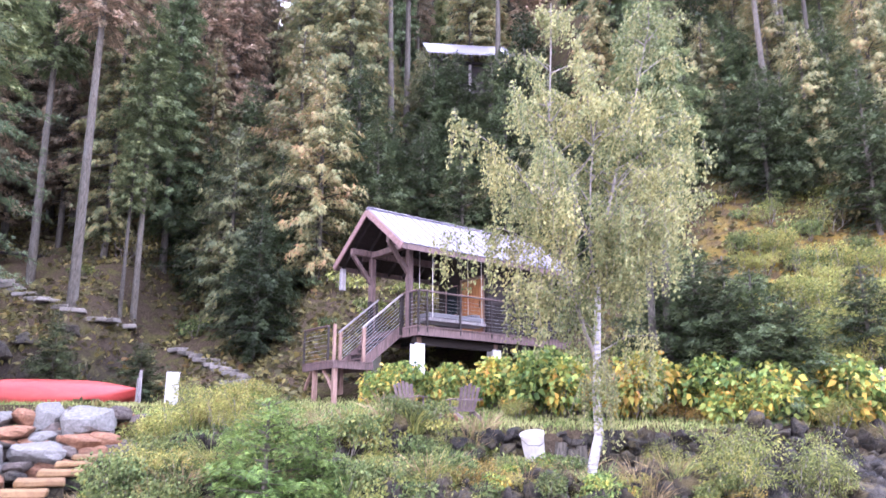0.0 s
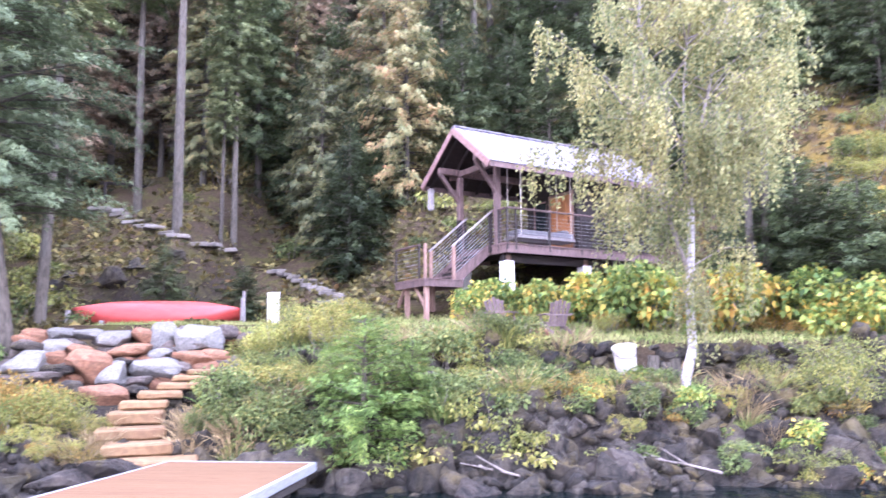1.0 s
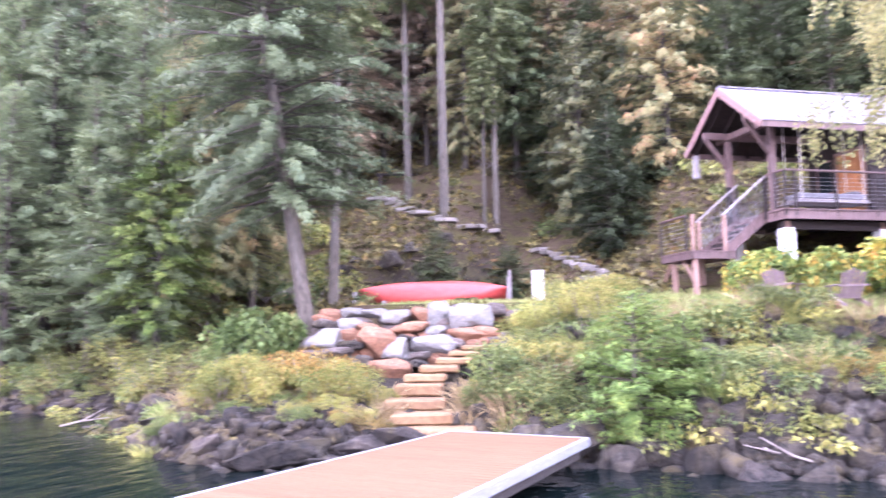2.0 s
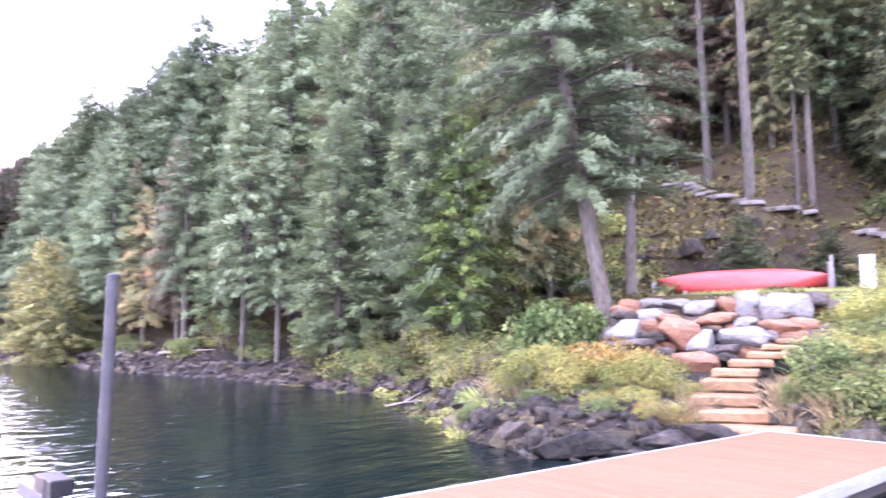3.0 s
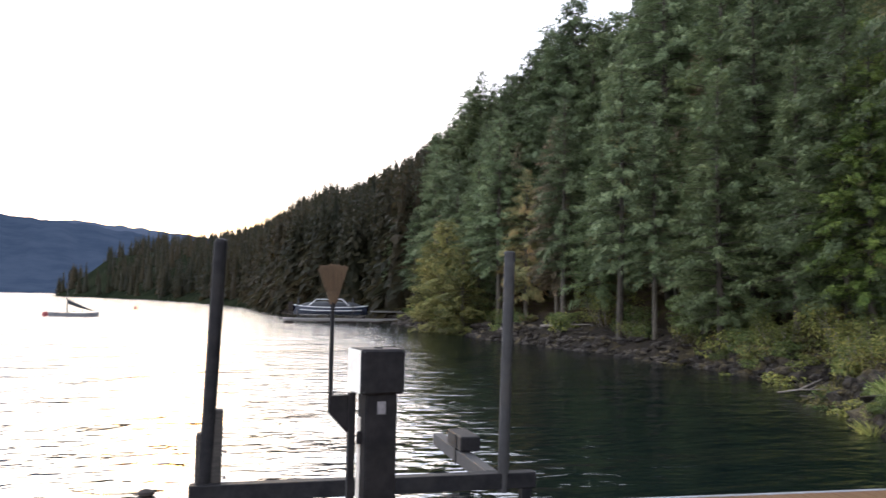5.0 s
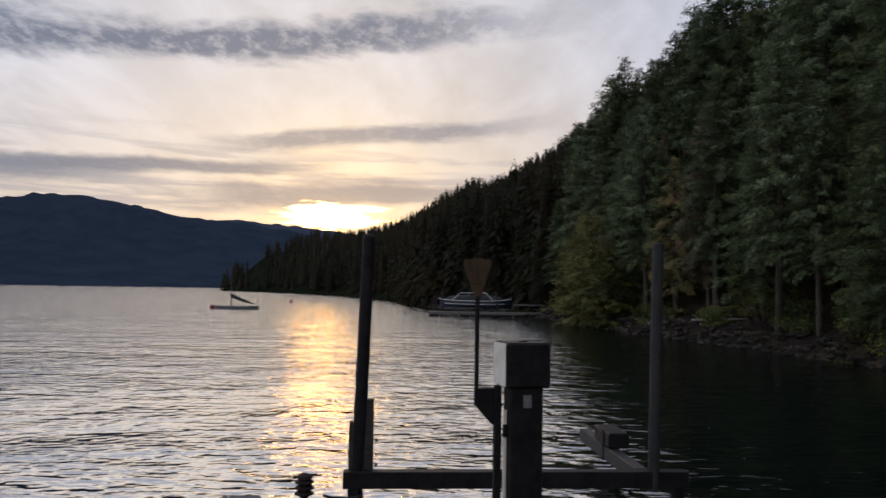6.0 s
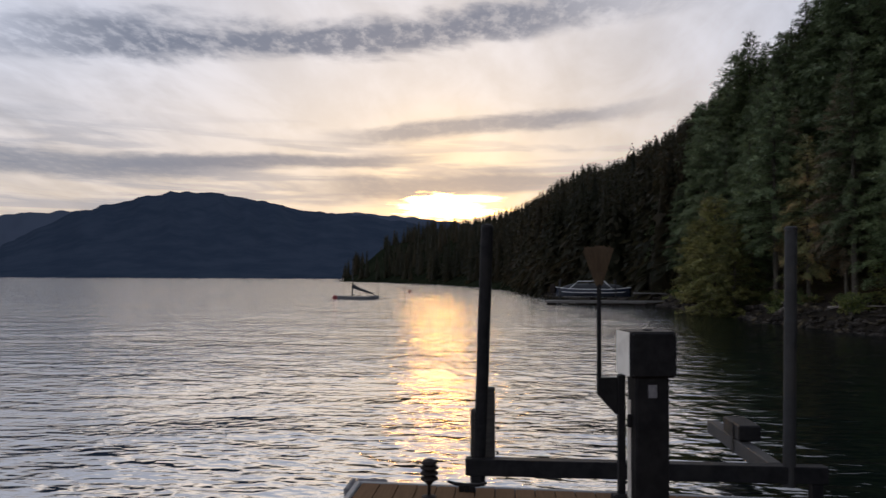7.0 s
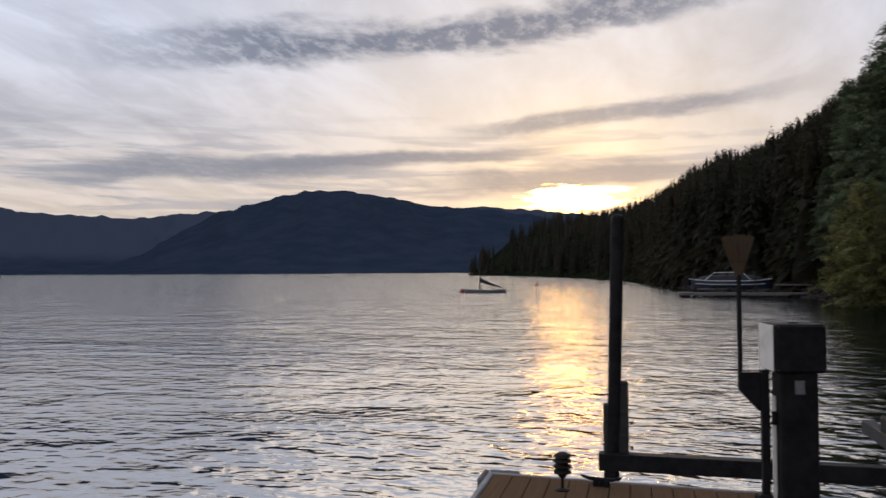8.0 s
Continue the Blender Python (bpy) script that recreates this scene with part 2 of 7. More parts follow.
def rock_material(name, dark, mid, pale, moss, lichen=0.35, mossy=0.45, split=3.2, per_island=False):
    """Broken rock: patchy greys, dark cracks, pale lichen and ochre moss in blotches, rough relief."""
    m = bpy.data.materials.new(name)
    m.use_nodes = True
    g = Graph(m.node_tree)
    p = g.node("ShaderNodeNewGeometry").outputs["Position"]
    big = g.noise(p, 1.4, 4, 0.6, 0.5)
    mid_n = g.noise(p, 5.5, 6, 0.68, 0.4)
    fine = g.noise(p, 26.0, 6, 0.7)
    crack = g.node("ShaderNodeTexVoronoi", {"Vector": g.scaled(p, (1, 1, 0.55)), "Scale": split, "Randomness": 1.0})
    crack.feature = "DISTANCE_TO_EDGE"
    edge = g.step(g.math("MULTIPLY_ADD", g.math("SUBTRACT", mid_n, 0.5), 0.10, crack.outputs["Distance"]), 0.004, 0.035)
    col = g.mix(g.step(mid_n, 0.32, 0.66), dark, mid)
    col = g.mix(g.math("MULTIPLY", g.step(fine, 0.52, 0.66), 0.5), col, dark)
    col = g.mix(g.math("MULTIPLY", g.step(g.noise(p, 3.1, 6, 0.7, 0.6), 0.55, 0.66), lichen), col, pale)
    up = g.node("ShaderNodeSeparateXYZ", {0: g.node("ShaderNodeNewGeometry").outputs["True Normal"]}).outputs[2]
    col = g.mix(g.math("MULTIPLY", g.math("MULTIPLY", g.step(big, 0.48, 0.62), g.step(up, -0.1, 0.7, 0.25, 1.0)), mossy), col, moss)
    r = g.node("ShaderNodeNewGeometry").outputs["Random Per Island"] if per_island else g.node("ShaderNodeObjectInfo").outputs["Random"]
    col = g.node("ShaderNodeVectorMath", {0: col, "Scale": g.math("MULTIPLY", g.math("MULTIPLY_ADD", r, 1.1, 0.5), g.math("MULTIPLY_ADD", edge, 0.4, 0.6))}, operation="SCALE").outputs[0]
    h = g.math("ADD", g.math("MULTIPLY", mid_n, 0.7), g.math("ADD", g.math("MULTIPLY", fine, 0.25), g.math("MULTIPLY", edge, 0.12)))
    b = g.node("ShaderNodeBump", {"Height": h, "Strength": 1.0, "Distance": 0.14})
    s = g.node("ShaderNodeBsdfPrincipled", {"Base Color": col, "Roughness": 0.85, "Specular IOR Level": 0.3, "Normal": b.outputs[0]})
    g.node("ShaderNodeOutputMaterial", {"Surface": s.outputs[0]})
    return m


def water_material():
    m = bpy.data.materials.new("lake_water")
    m.use_nodes = True
    g = Graph(m.node_tree)
    at = g.node("ShaderNodeNewGeometry").outputs["Position"]
    # sheltered and calmer in the cove under the trees; also sets the reflection boost
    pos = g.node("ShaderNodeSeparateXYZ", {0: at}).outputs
    chop_and_mirror = g.step(g.math("MULTIPLY_ADD", pos[0], 0.20, pos[1]), -0.9, 2.4, 1.0, 0.45)
    swell = g.noise(g.scaled(at, (0.55, 0.30, 1)), 1.0, 3, 0.5, 0.4)
    chop = g.noise(g.scaled(at, (3.9, 1.5, 1)), 1.0, 3, 0.5, 0.6)
    roll = g.noise(g.scaled(at, (1.35, 0.62, 1)), 1.0, 2, 0.5, 0.5)
    ripple = g.noise(g.scaled(at, (9.0, 4.0, 1)), 1.0, 3, 0.5, 0.2)
    # gusts rough the surface in long bands that show far out
    gust = g.step(g.noise(g.scaled(at, (0.11, 0.07, 1)), 1.0, 6, 0.8, 0.3), 0.36, 0.64, 0.68, 1.3)
    h = g.math("MULTIPLY", g.math("MULTIPLY", chop_and_mirror, gust), g.math("ADD", g.math("MULTIPLY", swell, 0.10), g.math("ADD", g.math("MULTIPLY", chop, 0.048), g.math("ADD", g.math("MULTIPLY", roll, 0.085), g.math("MULTIPLY", ripple, 0.008)))))
    # bump normals all tilt towards the dock to mirror higher, brighter sky
    h = g.math("MULTIPLY_ADD", pos[0], -0.028, h)
    b = g.node("ShaderNodeBump", {"Height": h, "Strength": 1.0, "Distance": 1.0})
    # IOR 7 on the open lake brightens its sky reflection beyond real water
    p = g.node("ShaderNodeBsdfPrincipled", {"Base Color": (0.002, 0.0045, 0.0045, 1), "Roughness": 0.05, "IOR": g.step(chop_and_mirror, 0.45, 1.0, 1.33, 7.0), "Normal": b.outputs[0]})
    g.node("ShaderNodeOutputMaterial", {"Surface": p.outputs[0]})
    return m


def plank_material(name, low, high, along="x", rough=0.75, dirt=(0.1, 0.08, 0.06), vary=0.35, spec=0.3):
    s = {"x": (1, 14, 14), "y": (14, 1, 14), "z": (14, 14, 1)}[along]
    return material(name, low, high, rough, 3.0, s, 0.25, 5.0, dirt, 0.35, 0.35, per_object=vary, spec=spec, depth=0.01)


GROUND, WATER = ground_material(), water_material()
BARK = material("conifer_bark", (0.028, 0.023, 0.016), (0.110, 0.094, 0.072), 0.9, 7, (3, 3, 0.6), 0.9, 9, (0.108, 0.103, 0.088), 1.3, 0.5, per_object=0.5, depth=0.03)
DEAD = material("dead_twig", (0.12, 0.10, 0.085), (0.24, 0.21, 0.18), 0.9, 9, bump=0)
FIR = leaf_material("fir_needles", [(0.063, 0.084, 0.039), (0.113, 0.142, 0.062), (0.174, 0.204, 0.085), (0.267, 0.275, 0.106)], 0.3, vary=0.6)
SPRUCE = leaf_material("spruce_needles", [(0.057, 0.081, 0.038), (0.106, 0.141, 0.066), (0.162, 0.202, 0.090), (0.241, 0.277, 0.117)], 0.3, vary=0.6)
CEDAR = leaf_material("cedar_sprays", [(0.064, 0.082, 0.045), (0.129, 0.147, 0.070), (0.188, 0.186, 0.079), (0.257, 0.216, 0.088), (0.331, 0.176, 0.088)], 0.3, vary=0.6)
DARKFIR = leaf_material("dark_fir_needles", [(0.021, 0.029, 0.013), (0.041, 0.056, 0.023), (0.067, 0.087, 0.036), (0.105, 0.122, 0.049)], 0.25)
MIDFIR = leaf_material("blue_green_fir_needles", [(0.047, 0.067, 0.033), (0.088, 0.118, 0.058), (0.139, 0.173, 0.085), (0.195, 0.224, 0.110)], 0.25, vary=0.6)
RUSTY = leaf_material("rusty_needles", [(0.092, 0.097, 0.064), (0.174, 0.149, 0.092), (0.276, 0.201, 0.129), (0.368, 0.253, 0.161)], 0.3)
BIRCH = leaf_material("birch_leaves", [(0.12, 0.145, 0.06), (0.24, 0.245, 0.10), (0.37, 0.345, 0.14), (0.50, 0.41, 0.15)], 0.4, vary=0.6, patch=0.5)
BROAD = leaf_material("thimbleberry_leaves", [(0.060, 0.100, 0.028), (0.125, 0.185, 0.048), (0.230, 0.275, 0.066), (0.500, 0.350, 0.062), (0.380, 0.160, 0.060)], 0.3)
WILLOW = leaf_material("willow_leaves", [(0.065, 0.085, 0.024), (0.132, 0.152, 0.044), (0.230, 0.232, 0.064), (0.336, 0.300, 0.078)], 0.3)
YELLOW = leaf_material("yellow_leaves", [(0.108, 0.135, 0.036), (0.189, 0.203, 0.054), (0.279, 0.261, 0.072), (0.306, 0.221, 0.077)], 0.4)
BUSH = leaf_material("bush_leaves", [(0.032, 0.050, 0.017), (0.076, 0.105, 0.034), (0.135, 0.160, 0.053), (0.238, 0.210, 0.057)], 0.25)
GRASS = leaf_material("grass_blades", [(0.07, 0.12, 0.03), (0.14, 0.19, 0.05), (0.24, 0.25, 0.09), (0.30, 0.27, 0.12)], 0.3)
BIRCH_BARK = material("birch_bark", (0.288, 0.264, 0.244), (0.416, 0.388, 0.368), 0.7, 6, (1, 1, 5), 0.3, 30, (0.048, 0.040, 0.036), 3.2, 0.75)
STONE_GREY = rock_material("grey_boulder", (0.009, 0.0075, 0.006), (0.050, 0.041, 0.029), (0.12, 0.11, 0.09), (0.085, 0.066, 0.016))
STONE_WHITE = material("pale_granite", (0.094, 0.089, 0.078), (0.178, 0.170, 0.153), 0.8, 16, bump=0.6, bump_scale=7, dirt=(0.102, 0.095, 0.078), dirt_scale=2.5, dirt_amount=0.45, per_object=0.25, depth=0.04)
STONE_DUN = material("dun_field_stone", (0.050, 0.038, 0.030), (0.120, 0.095, 0.078), 0.85, 9, bump=0.7, bump_scale=8, dirt=(0.040, 0.034, 0.022), dirt_scale=2.2, dirt_amount=0.6, per_object=0.5, depth=0.04)
STONE_RED = material("red_granite", (0.117, 0.051, 0.026), (0.215, 0.110, 0.056), 0.8, 10, bump=0.6, bump_scale=7, dirt=(0.082, 0.051, 0.026), dirt_scale=2, dirt_amount=0.5, per_object=0.4, depth=0.04)
STONE_TAN = material("tan_step_stone", (0.117, 0.068, 0.028), (0.197, 0.123, 0.054), 0.8, 8, bump=0.5, bump_scale=9, dirt=(0.136, 0.070, 0.031), dirt_scale=2, dirt_amount=0.5, per_object=0.35, depth=0.03)
DECKING = plank_material("composite_decking", (0.100, 0.060, 0.032), (0.132, 0.080, 0.045), "x", 0.9, (0.084, 0.049, 0.028), 0.09, 0.05)
FASCIA = material("pale_dock_fascia", (0.147, 0.156, 0.172), (0.208, 0.220, 0.235), 0.55, 5, (1, 1, 6), 0.15, 20, (0.153, 0.147, 0.134), 2.0, 0.5)
FRAME_WOOD = material("dark_dock_timber", (0.017, 0.015, 0.013), (0.039, 0.033, 0.028), 0.8, 6, (1, 1, 8), 0.4, 12)
CABIN_WOOD = material("stained_timber", (0.078, 0.049, 0.043), (0.156, 0.101, 0.090), 0.7, 4, (6, 6, 1), 0.3, 12, (0.039, 0.027, 0.023), 1.4, 0.5, per_object=0.3)
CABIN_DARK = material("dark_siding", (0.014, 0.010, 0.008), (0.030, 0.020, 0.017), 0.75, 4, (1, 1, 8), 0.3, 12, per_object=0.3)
TRIM_WOOD = material("reddish_fascia_board", (0.160, 0.092, 0.080), (0.264, 0.160, 0.140), 0.65, 4, (3, 3, 3), 0.2, 20)
POST_WOOD = material("fresh_post_wood", (0.17, 0.10, 0.072), (0.29, 0.185, 0.14), 0.75, 4, (6, 6, 1), 0.3, 20)
DOOR_WOOD = material("varnished_cedar_door", (0.30, 0.11, 0.035), (0.52, 0.24, 0.085), 0.45, 4, (9, 9, 0.8), 0.15, 14)
GREY_WOOD = material("weathered_board", (0.17, 0.15, 0.145), (0.31, 0.28, 0.27), 0.8, 4, (6, 6, 1), 0.3, 15, per_object=0.3)
ROOFING = material("pale_metal_roof", (0.184, 0.169, 0.189), (0.241, 0.223, 0.241), 0.42, 2, (1, 1, 1), 0.05, 20, (0.259, 0.238, 0.245), 1.0, 0.35, metal=0.35)
CONCRETE = material("pale_concrete", (0.52, 0.50, 0.48), (0.68, 0.66, 0.64), 0.85, 12, bump=0.3, bump_scale=30, dirt=(0.4, 0.38, 0.34), dirt_scale=3)
CANOE = material("red_canoe_hull", (0.340, 0.045, 0.036), (0.425, 0.065, 0.049), 0.42, 3, (1, 3, 1), 0.05, 12, (0.255, 0.020, 0.025), 1.4, 0.4)
BLACK_METAL = material("dark_painted_steel", (0.007, 0.007, 0.008), (0.017, 0.016, 0.017), 0.55, 8, bump=0.1, bump_scale=40, dirt=(0.021, 0.019, 0.017), dirt_scale=2.5, dirt_amount=0.35, spec=0.1)
GALV = material("galvanised_steel", (0.016, 0.016, 0.017), (0.029, 0.029, 0.031), 0.65, 9, bump=0.1, bump_scale=40, dirt=(0.039, 0.035, 0.031), dirt_scale=2, metal=0.2)
PALE_PAINT = material("pale_cream_panel", (0.80, 0.75, 0.65), (0.90, 0.85, 0.75), 0.5, 5, bump=0.05, dirt=(0.540, 0.480, 0.396), dirt_scale=3)
STRAW = material("broom_straw", (0.056, 0.035, 0.019), (0.105, 0.068, 0.035), 0.8, 5, (30, 30, 1), 0.6, 20)
WHITE_PLASTIC = material("white_plastic", (0.340, 0.319, 0.297), (0.451, 0.429, 0.408), 0.5, 5, bump=0.05, dirt=(0.383, 0.357, 0.306), dirt_scale=4)
CABLE = material("steel_cable", (0.28, 0.28, 0.28), (0.4, 0.4, 0.4), 0.4, 8, bump=0, metal=0.8)
ROPE = material("pale_rope", (0.5, 0.46, 0.4), (0.65, 0.6, 0.52), 0.9, 60, bump=0.4, bump_scale=120)
BOAT_BLUE = material("dark_boat_hull", (0.012, 0.017, 0.030), (0.022, 0.028, 0.046), 0.25, 3, bump=0.03, dirt=(0.025, 0.025, 0.030))
BOAT_COVER = material("grey_boat_cover", (0.017, 0.018, 0.022), (0.030, 0.033, 0.037), 0.8, 4, bump=0.3, bump_scale=8)
GREY_PLASTIC = material("grey_cushion", (0.120, 0.114, 0.120), (0.174, 0.168, 0.174), 0.8, 5, (1, 6, 6), 0.2, 20)
BLACK_PLASTIC = material("black_plastic", (0.009, 0.007, 0.006), (0.023, 0.016, 0.013), 0.6, 9, bump=0.1, spec=0.15)
LIGHT = leaf_material("light_green_needles", [(0.040, 0.070, 0.018), (0.084, 0.132, 0.032), (0.144, 0.196, 0.047), (0.208, 0.248, 0.063)], 0.3)
LITTER = leaf_material("slope_plants", [(0.025, 0.034, 0.014), (0.062, 0.054, 0.025), (0.110, 0.098, 0.036), (0.165, 0.135, 0.042), (0.14, 0.075, 0.038)], 0.2)
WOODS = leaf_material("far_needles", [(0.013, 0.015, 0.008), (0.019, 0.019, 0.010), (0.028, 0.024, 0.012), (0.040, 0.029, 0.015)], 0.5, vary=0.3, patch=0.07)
MOSSY = rock_material("mossy_boulder", (0.009, 0.0075, 0.006), (0.046, 0.037, 0.029), (0.10, 0.09, 0.075), (0.10, 0.080, 0.014), 0.25, 0.85)
BOAT_WHITE = material("grey_boat_paint", (0.075, 0.075, 0.080), (0.105, 0.105, 0.112), 0.4, 4, bump=0.03, dirt=(0.150, 0.145, 0.138))
RED_PAINT = material("dark_red_buoy", (0.16, 0.03, 0.03), (0.24, 0.05, 0.05), 0.5, 4, bump=0.05)
ELDER = leaf_material("elder_leaves", [(0.035, 0.058, 0.016), (0.073, 0.108, 0.031), (0.121, 0.156, 0.048), (0.186, 0.204, 0.067)], 0.3)
OCHRE = leaf_material("ochre_leaves", [(0.075, 0.080, 0.025), (0.170, 0.135, 0.040), (0.290, 0.195, 0.050), (0.300, 0.130, 0.045)], 0.3)
YELLOWGREEN = leaf_material("larch_needles", [(0.070, 0.085, 0.030), (0.140, 0.145, 0.050), (0.220, 0.205, 0.070), (0.280, 0.240, 0.080)], 0.35)

# ---- small building helpers ----
def link(name, mesh, mat, parent=None, label="", m=None):
    ob = new(name, mesh)
    if mat and not mesh.materials:
        mesh.materials.append(mat)
    if parent:
        ob.parent = parent
    if m is not None:
        ob.matrix_basis = m
    if label:
        ob["label"] = label
    return ob


def part(name, bm, mat, parent=None, label="", m=None, smooth=False):
    """Links a bmesh as one mesh object under a thing or part."""
    mesh = bpy.data.meshes.new(name)
    if smooth:
        for f in bm.faces:
            f.smooth = True
    bm.to_mesh(mesh)
    bm.free()
    return link(name, mesh, mat, parent, label, m)


def thing(name, m, label, category, group="", kind=""):
    ob = new(name)
    ob.empty_display_size = 0.2
    ob.matrix_basis = m
    return tagged(ob, label, category, group, kind)


def at(x, y, z, turn=0.0, tilt=0.0, lean=0.0):
    return pose(x, y, z, tilt, lean, turn)


def boxed(*boxes, bevel=0.0):
    """A bmesh of boxes given as (x0, y0, z0, x1, y1, z1), edges rounded by bevel."""
    bm = bmesh.new()
    for b in boxes:
        x0, y0, z0, x1, y1, z1 = b
        v = [bm.verts.new(c) for c in ((x0, y0, z0), (x1, y0, z0), (x1, y1, z0), (x0, y1, z0), (x0, y0, z1), (x1, y0, z1), (x1, y1, z1), (x0, y1, z1))]
        for f in ((0, 3, 2, 1), (4, 5, 6, 7), (0, 1, 5, 4), (1, 2, 6, 5), (2, 3, 7, 6), (3, 0, 4, 7)):
            bm.faces.new([v[i] for i in f])
    if bevel:
        bmesh.ops.bevel(bm, geom=bm.edges[:], offset=bevel, segments=1, affect="EDGES", profile=0.5)
    return bm


def bar(a, b, w, d=None, bevel=0.006, up=(0, 0, 1)):
    """A squared bar from a to b, w wide and d deep."""
    a, b = Vector(a), Vector(b)
    d = d or w
    z = (b - a).normalized()
    x = z.cross(Vector(up))
    if x.length < 1e-3:
        x = Vector((1, 0, 0))
    x.normalize()
    y = z.cross(x)
    bm = boxed((-w / 2, -d / 2, 0, w / 2, d / 2, (b - a).length), bevel=bevel)
    m = Matrix((x, y, z)).transposed().to_4x4()
    m.translation = a
    bm.transform(m)
    return bm


def rod(points, radii, sides=8, cap=True):
    """A round bar along points, with a radius at each."""
    bm = bmesh.new()
    rings = []
    pts = [Vector(p) for p in points]
    for i, p in enumerate(pts):
        t = (pts[min(i + 1, len(pts) - 1)] - pts[max(i - 1, 0)]).normalized()
        x = t.cross(Vector((0.3, 0.2, 1)) if abs(t.z) < 0.9 else Vector((1, 0, 0))).normalized()
        y = t.cross(x)
        r = radii[i] if hasattr(radii, "__len__") else radii
        rings.append([bm.verts.new(p + (x * math.cos(2 * math.pi * k / sides) + y * math.sin(2 * math.pi * k / sides)) * r) for k in range(sides)])
    for a, b in zip(rings, rings[1:]):
        for k in range(sides):
            bm.faces.new((a[k], a[(k + 1) % sides], b[(k + 1) % sides], b[k]))
    if cap:
        bm.faces.new(rings[0][::-1])
        bm.faces.new(rings[-1])
    return bm


def turned(profile, sides=16):
    """A body of revolution about z from (radius, height) pairs."""
    bm = bmesh.new()
    rings = [[bm.verts.new((r * math.cos(2 * math.pi * k / sides), r * math.sin(2 * math.pi * k / sides), z)) for k in range(sides)] for r, z in profile]
    for a, b in zip(rings, rings[1:]):
        for k in range(sides):
            bm.faces.new((a[k], a[(k + 1) % sides], b[(k + 1) % sides], b[k]))
    bm.faces.new(rings[0][::-1])
    bm.faces.new(rings[-1])
    return bm


def merged(*bms):
    out = bmesh.new()
    for b in bms:
        me = bpy.data.meshes.new("tmp")
        b.to_mesh(me)
        b.free()
        out.from_mesh(me)
        bpy.data.meshes.remove(me)
    return out


# ---- the lie of the land ----
SHORE = [(400, 70), (60, 24), (16, 15), (9, 13.6), (5.1, 13.0), (3.1, 13.3), (1.4, 12.4), (-0.4, 12.2), (-3.0, 12.2), (-5.6, 11.6), (-7.9, 9.9), (-8.6, 9.6),
         (-10.5, 10.0), (-12.6, 11.6), (-14.7, 12.7), (-15.8, 14.1), (-18.5, 14.2), (-21.5, 14.5), (-28, 14.4), (-35, 13.2), (-42, 12.6), (-48, 12.3),
         (-58, 12.4), (-66, 11.5), (-80, 7.5), (-95, 4.7), (-162, -3), (-248, -22), (-340, -55), (-408, -90), (-432, -92)]
LAND = np.array(SHORE + [(-455, -60), (-600, 200), (-900, 900), (-1200, 3000), (3000, 3000), (3000, 300)], float)
# skyline of the far mountains: azimuth, elevation in degrees
NEAR_MOUNTAIN = [(90, 2), (97, 4.3), (100.9, 4.75), (105.1, 5.0), (108.1, 5.75), (111.9, 6.2), (114.2, 6.1), (117.2, 5.35), (120.8, 4.3), (123.5, 2.6), (125.7, 1.4), (129, 0.2), (133, -0.5)]
FAR_MOUNTAIN = [(85, 3.5), (93, 4.2), (97, 4.6), (100.9, 4.95), (104, 4.6), (112, 4.0), (119, 4.4), (120.8, 4.5), (122.7, 4.25), (126.2, 3.9), (129.4, 4.05), (132.3, 4.1), (134.2, 4.35), (140, 5.2), (150, 4.6), (165, 5.5), (185, 4.5), (205, 5.5), (230, 5.0)]


# tree line of the wooded shore: azimuth and elevation in degrees
SKYLINE = ([58, 61, 62.5, 64, 65.5, 67.3, 69.3, 70.6, 71.6, 72.6, 73.6, 75, 76, 77.6, 79.3, 81, 82.7, 84.1, 85.4, 86.1, 87.6, 89.6, 91.2, 92.8, 95, 96.6, 98.3, 100, 100.8, 101.8, 102.4, 103, 105],
           [23.6, 21.8, 20.6, 20.5, 21.0, 19.5, 18.2, 16.4, 15.9, 16.2, 15.1, 13.2, 12.1, 11.1, 10.0, 9.0, 8.2, 8.6, 7.7, 7.4, 6.2, 5.3, 4.85, 4.55, 4.5, 4.3, 3.8, 3.2, 2.6, 1.5, 0.5, 0.25, 0.1])


def grid_noise(x, y, scale, seed):
    """Smooth value noise in -1..1 over the plane."""
    rng = np.random.RandomState(seed)
    table = rng.uniform(-1, 1, (64, 64))
    u, v = x / scale, y / scale
    i, j = np.floor(u).astype(int), np.floor(v).astype(int)
    fu, fv = u - i, v - j
    fu, fv = fu * fu * (3 - 2 * fu), fv * fv * (3 - 2 * fv)
    t = lambda a, b: table[a % 64, b % 64]
    return (t(i, j) * (1 - fu) + t(i + 1, j) * fu) * (1 - fv) + (t(i, j + 1) * (1 - fu) + t(i + 1, j + 1) * fu) * fv


def inland(x, y):
    """Distance from the shoreline, positive on land."""
    best = np.full(x.shape, 1e9)
    inside = np.zeros(x.shape, bool)
    for (ax, ay), (bx, by) in zip(LAND, np.roll(LAND, -1, 0)):
        dx, dy = bx - ax, by - ay
        s = np.clip(((x - ax) * dx + (y - ay) * dy) / (dx * dx + dy * dy), 0, 1)
        best = np.minimum(best, np.hypot(x - ax - s * dx, y - ay - s * dy))
        cross = (ay > y) != (by > y)
        with np.errstate(divide="ignore", invalid="ignore"):
            inside ^= cross & (x < ax + (y - ay) * dx / (dy if dy else 1e-9))
    return np.where(inside, best, -best)


def ease(v, lo, hi):
    t = np.clip((v - lo) / (hi - lo), 0, 1)
    return t * t * (3 - 2 * t)


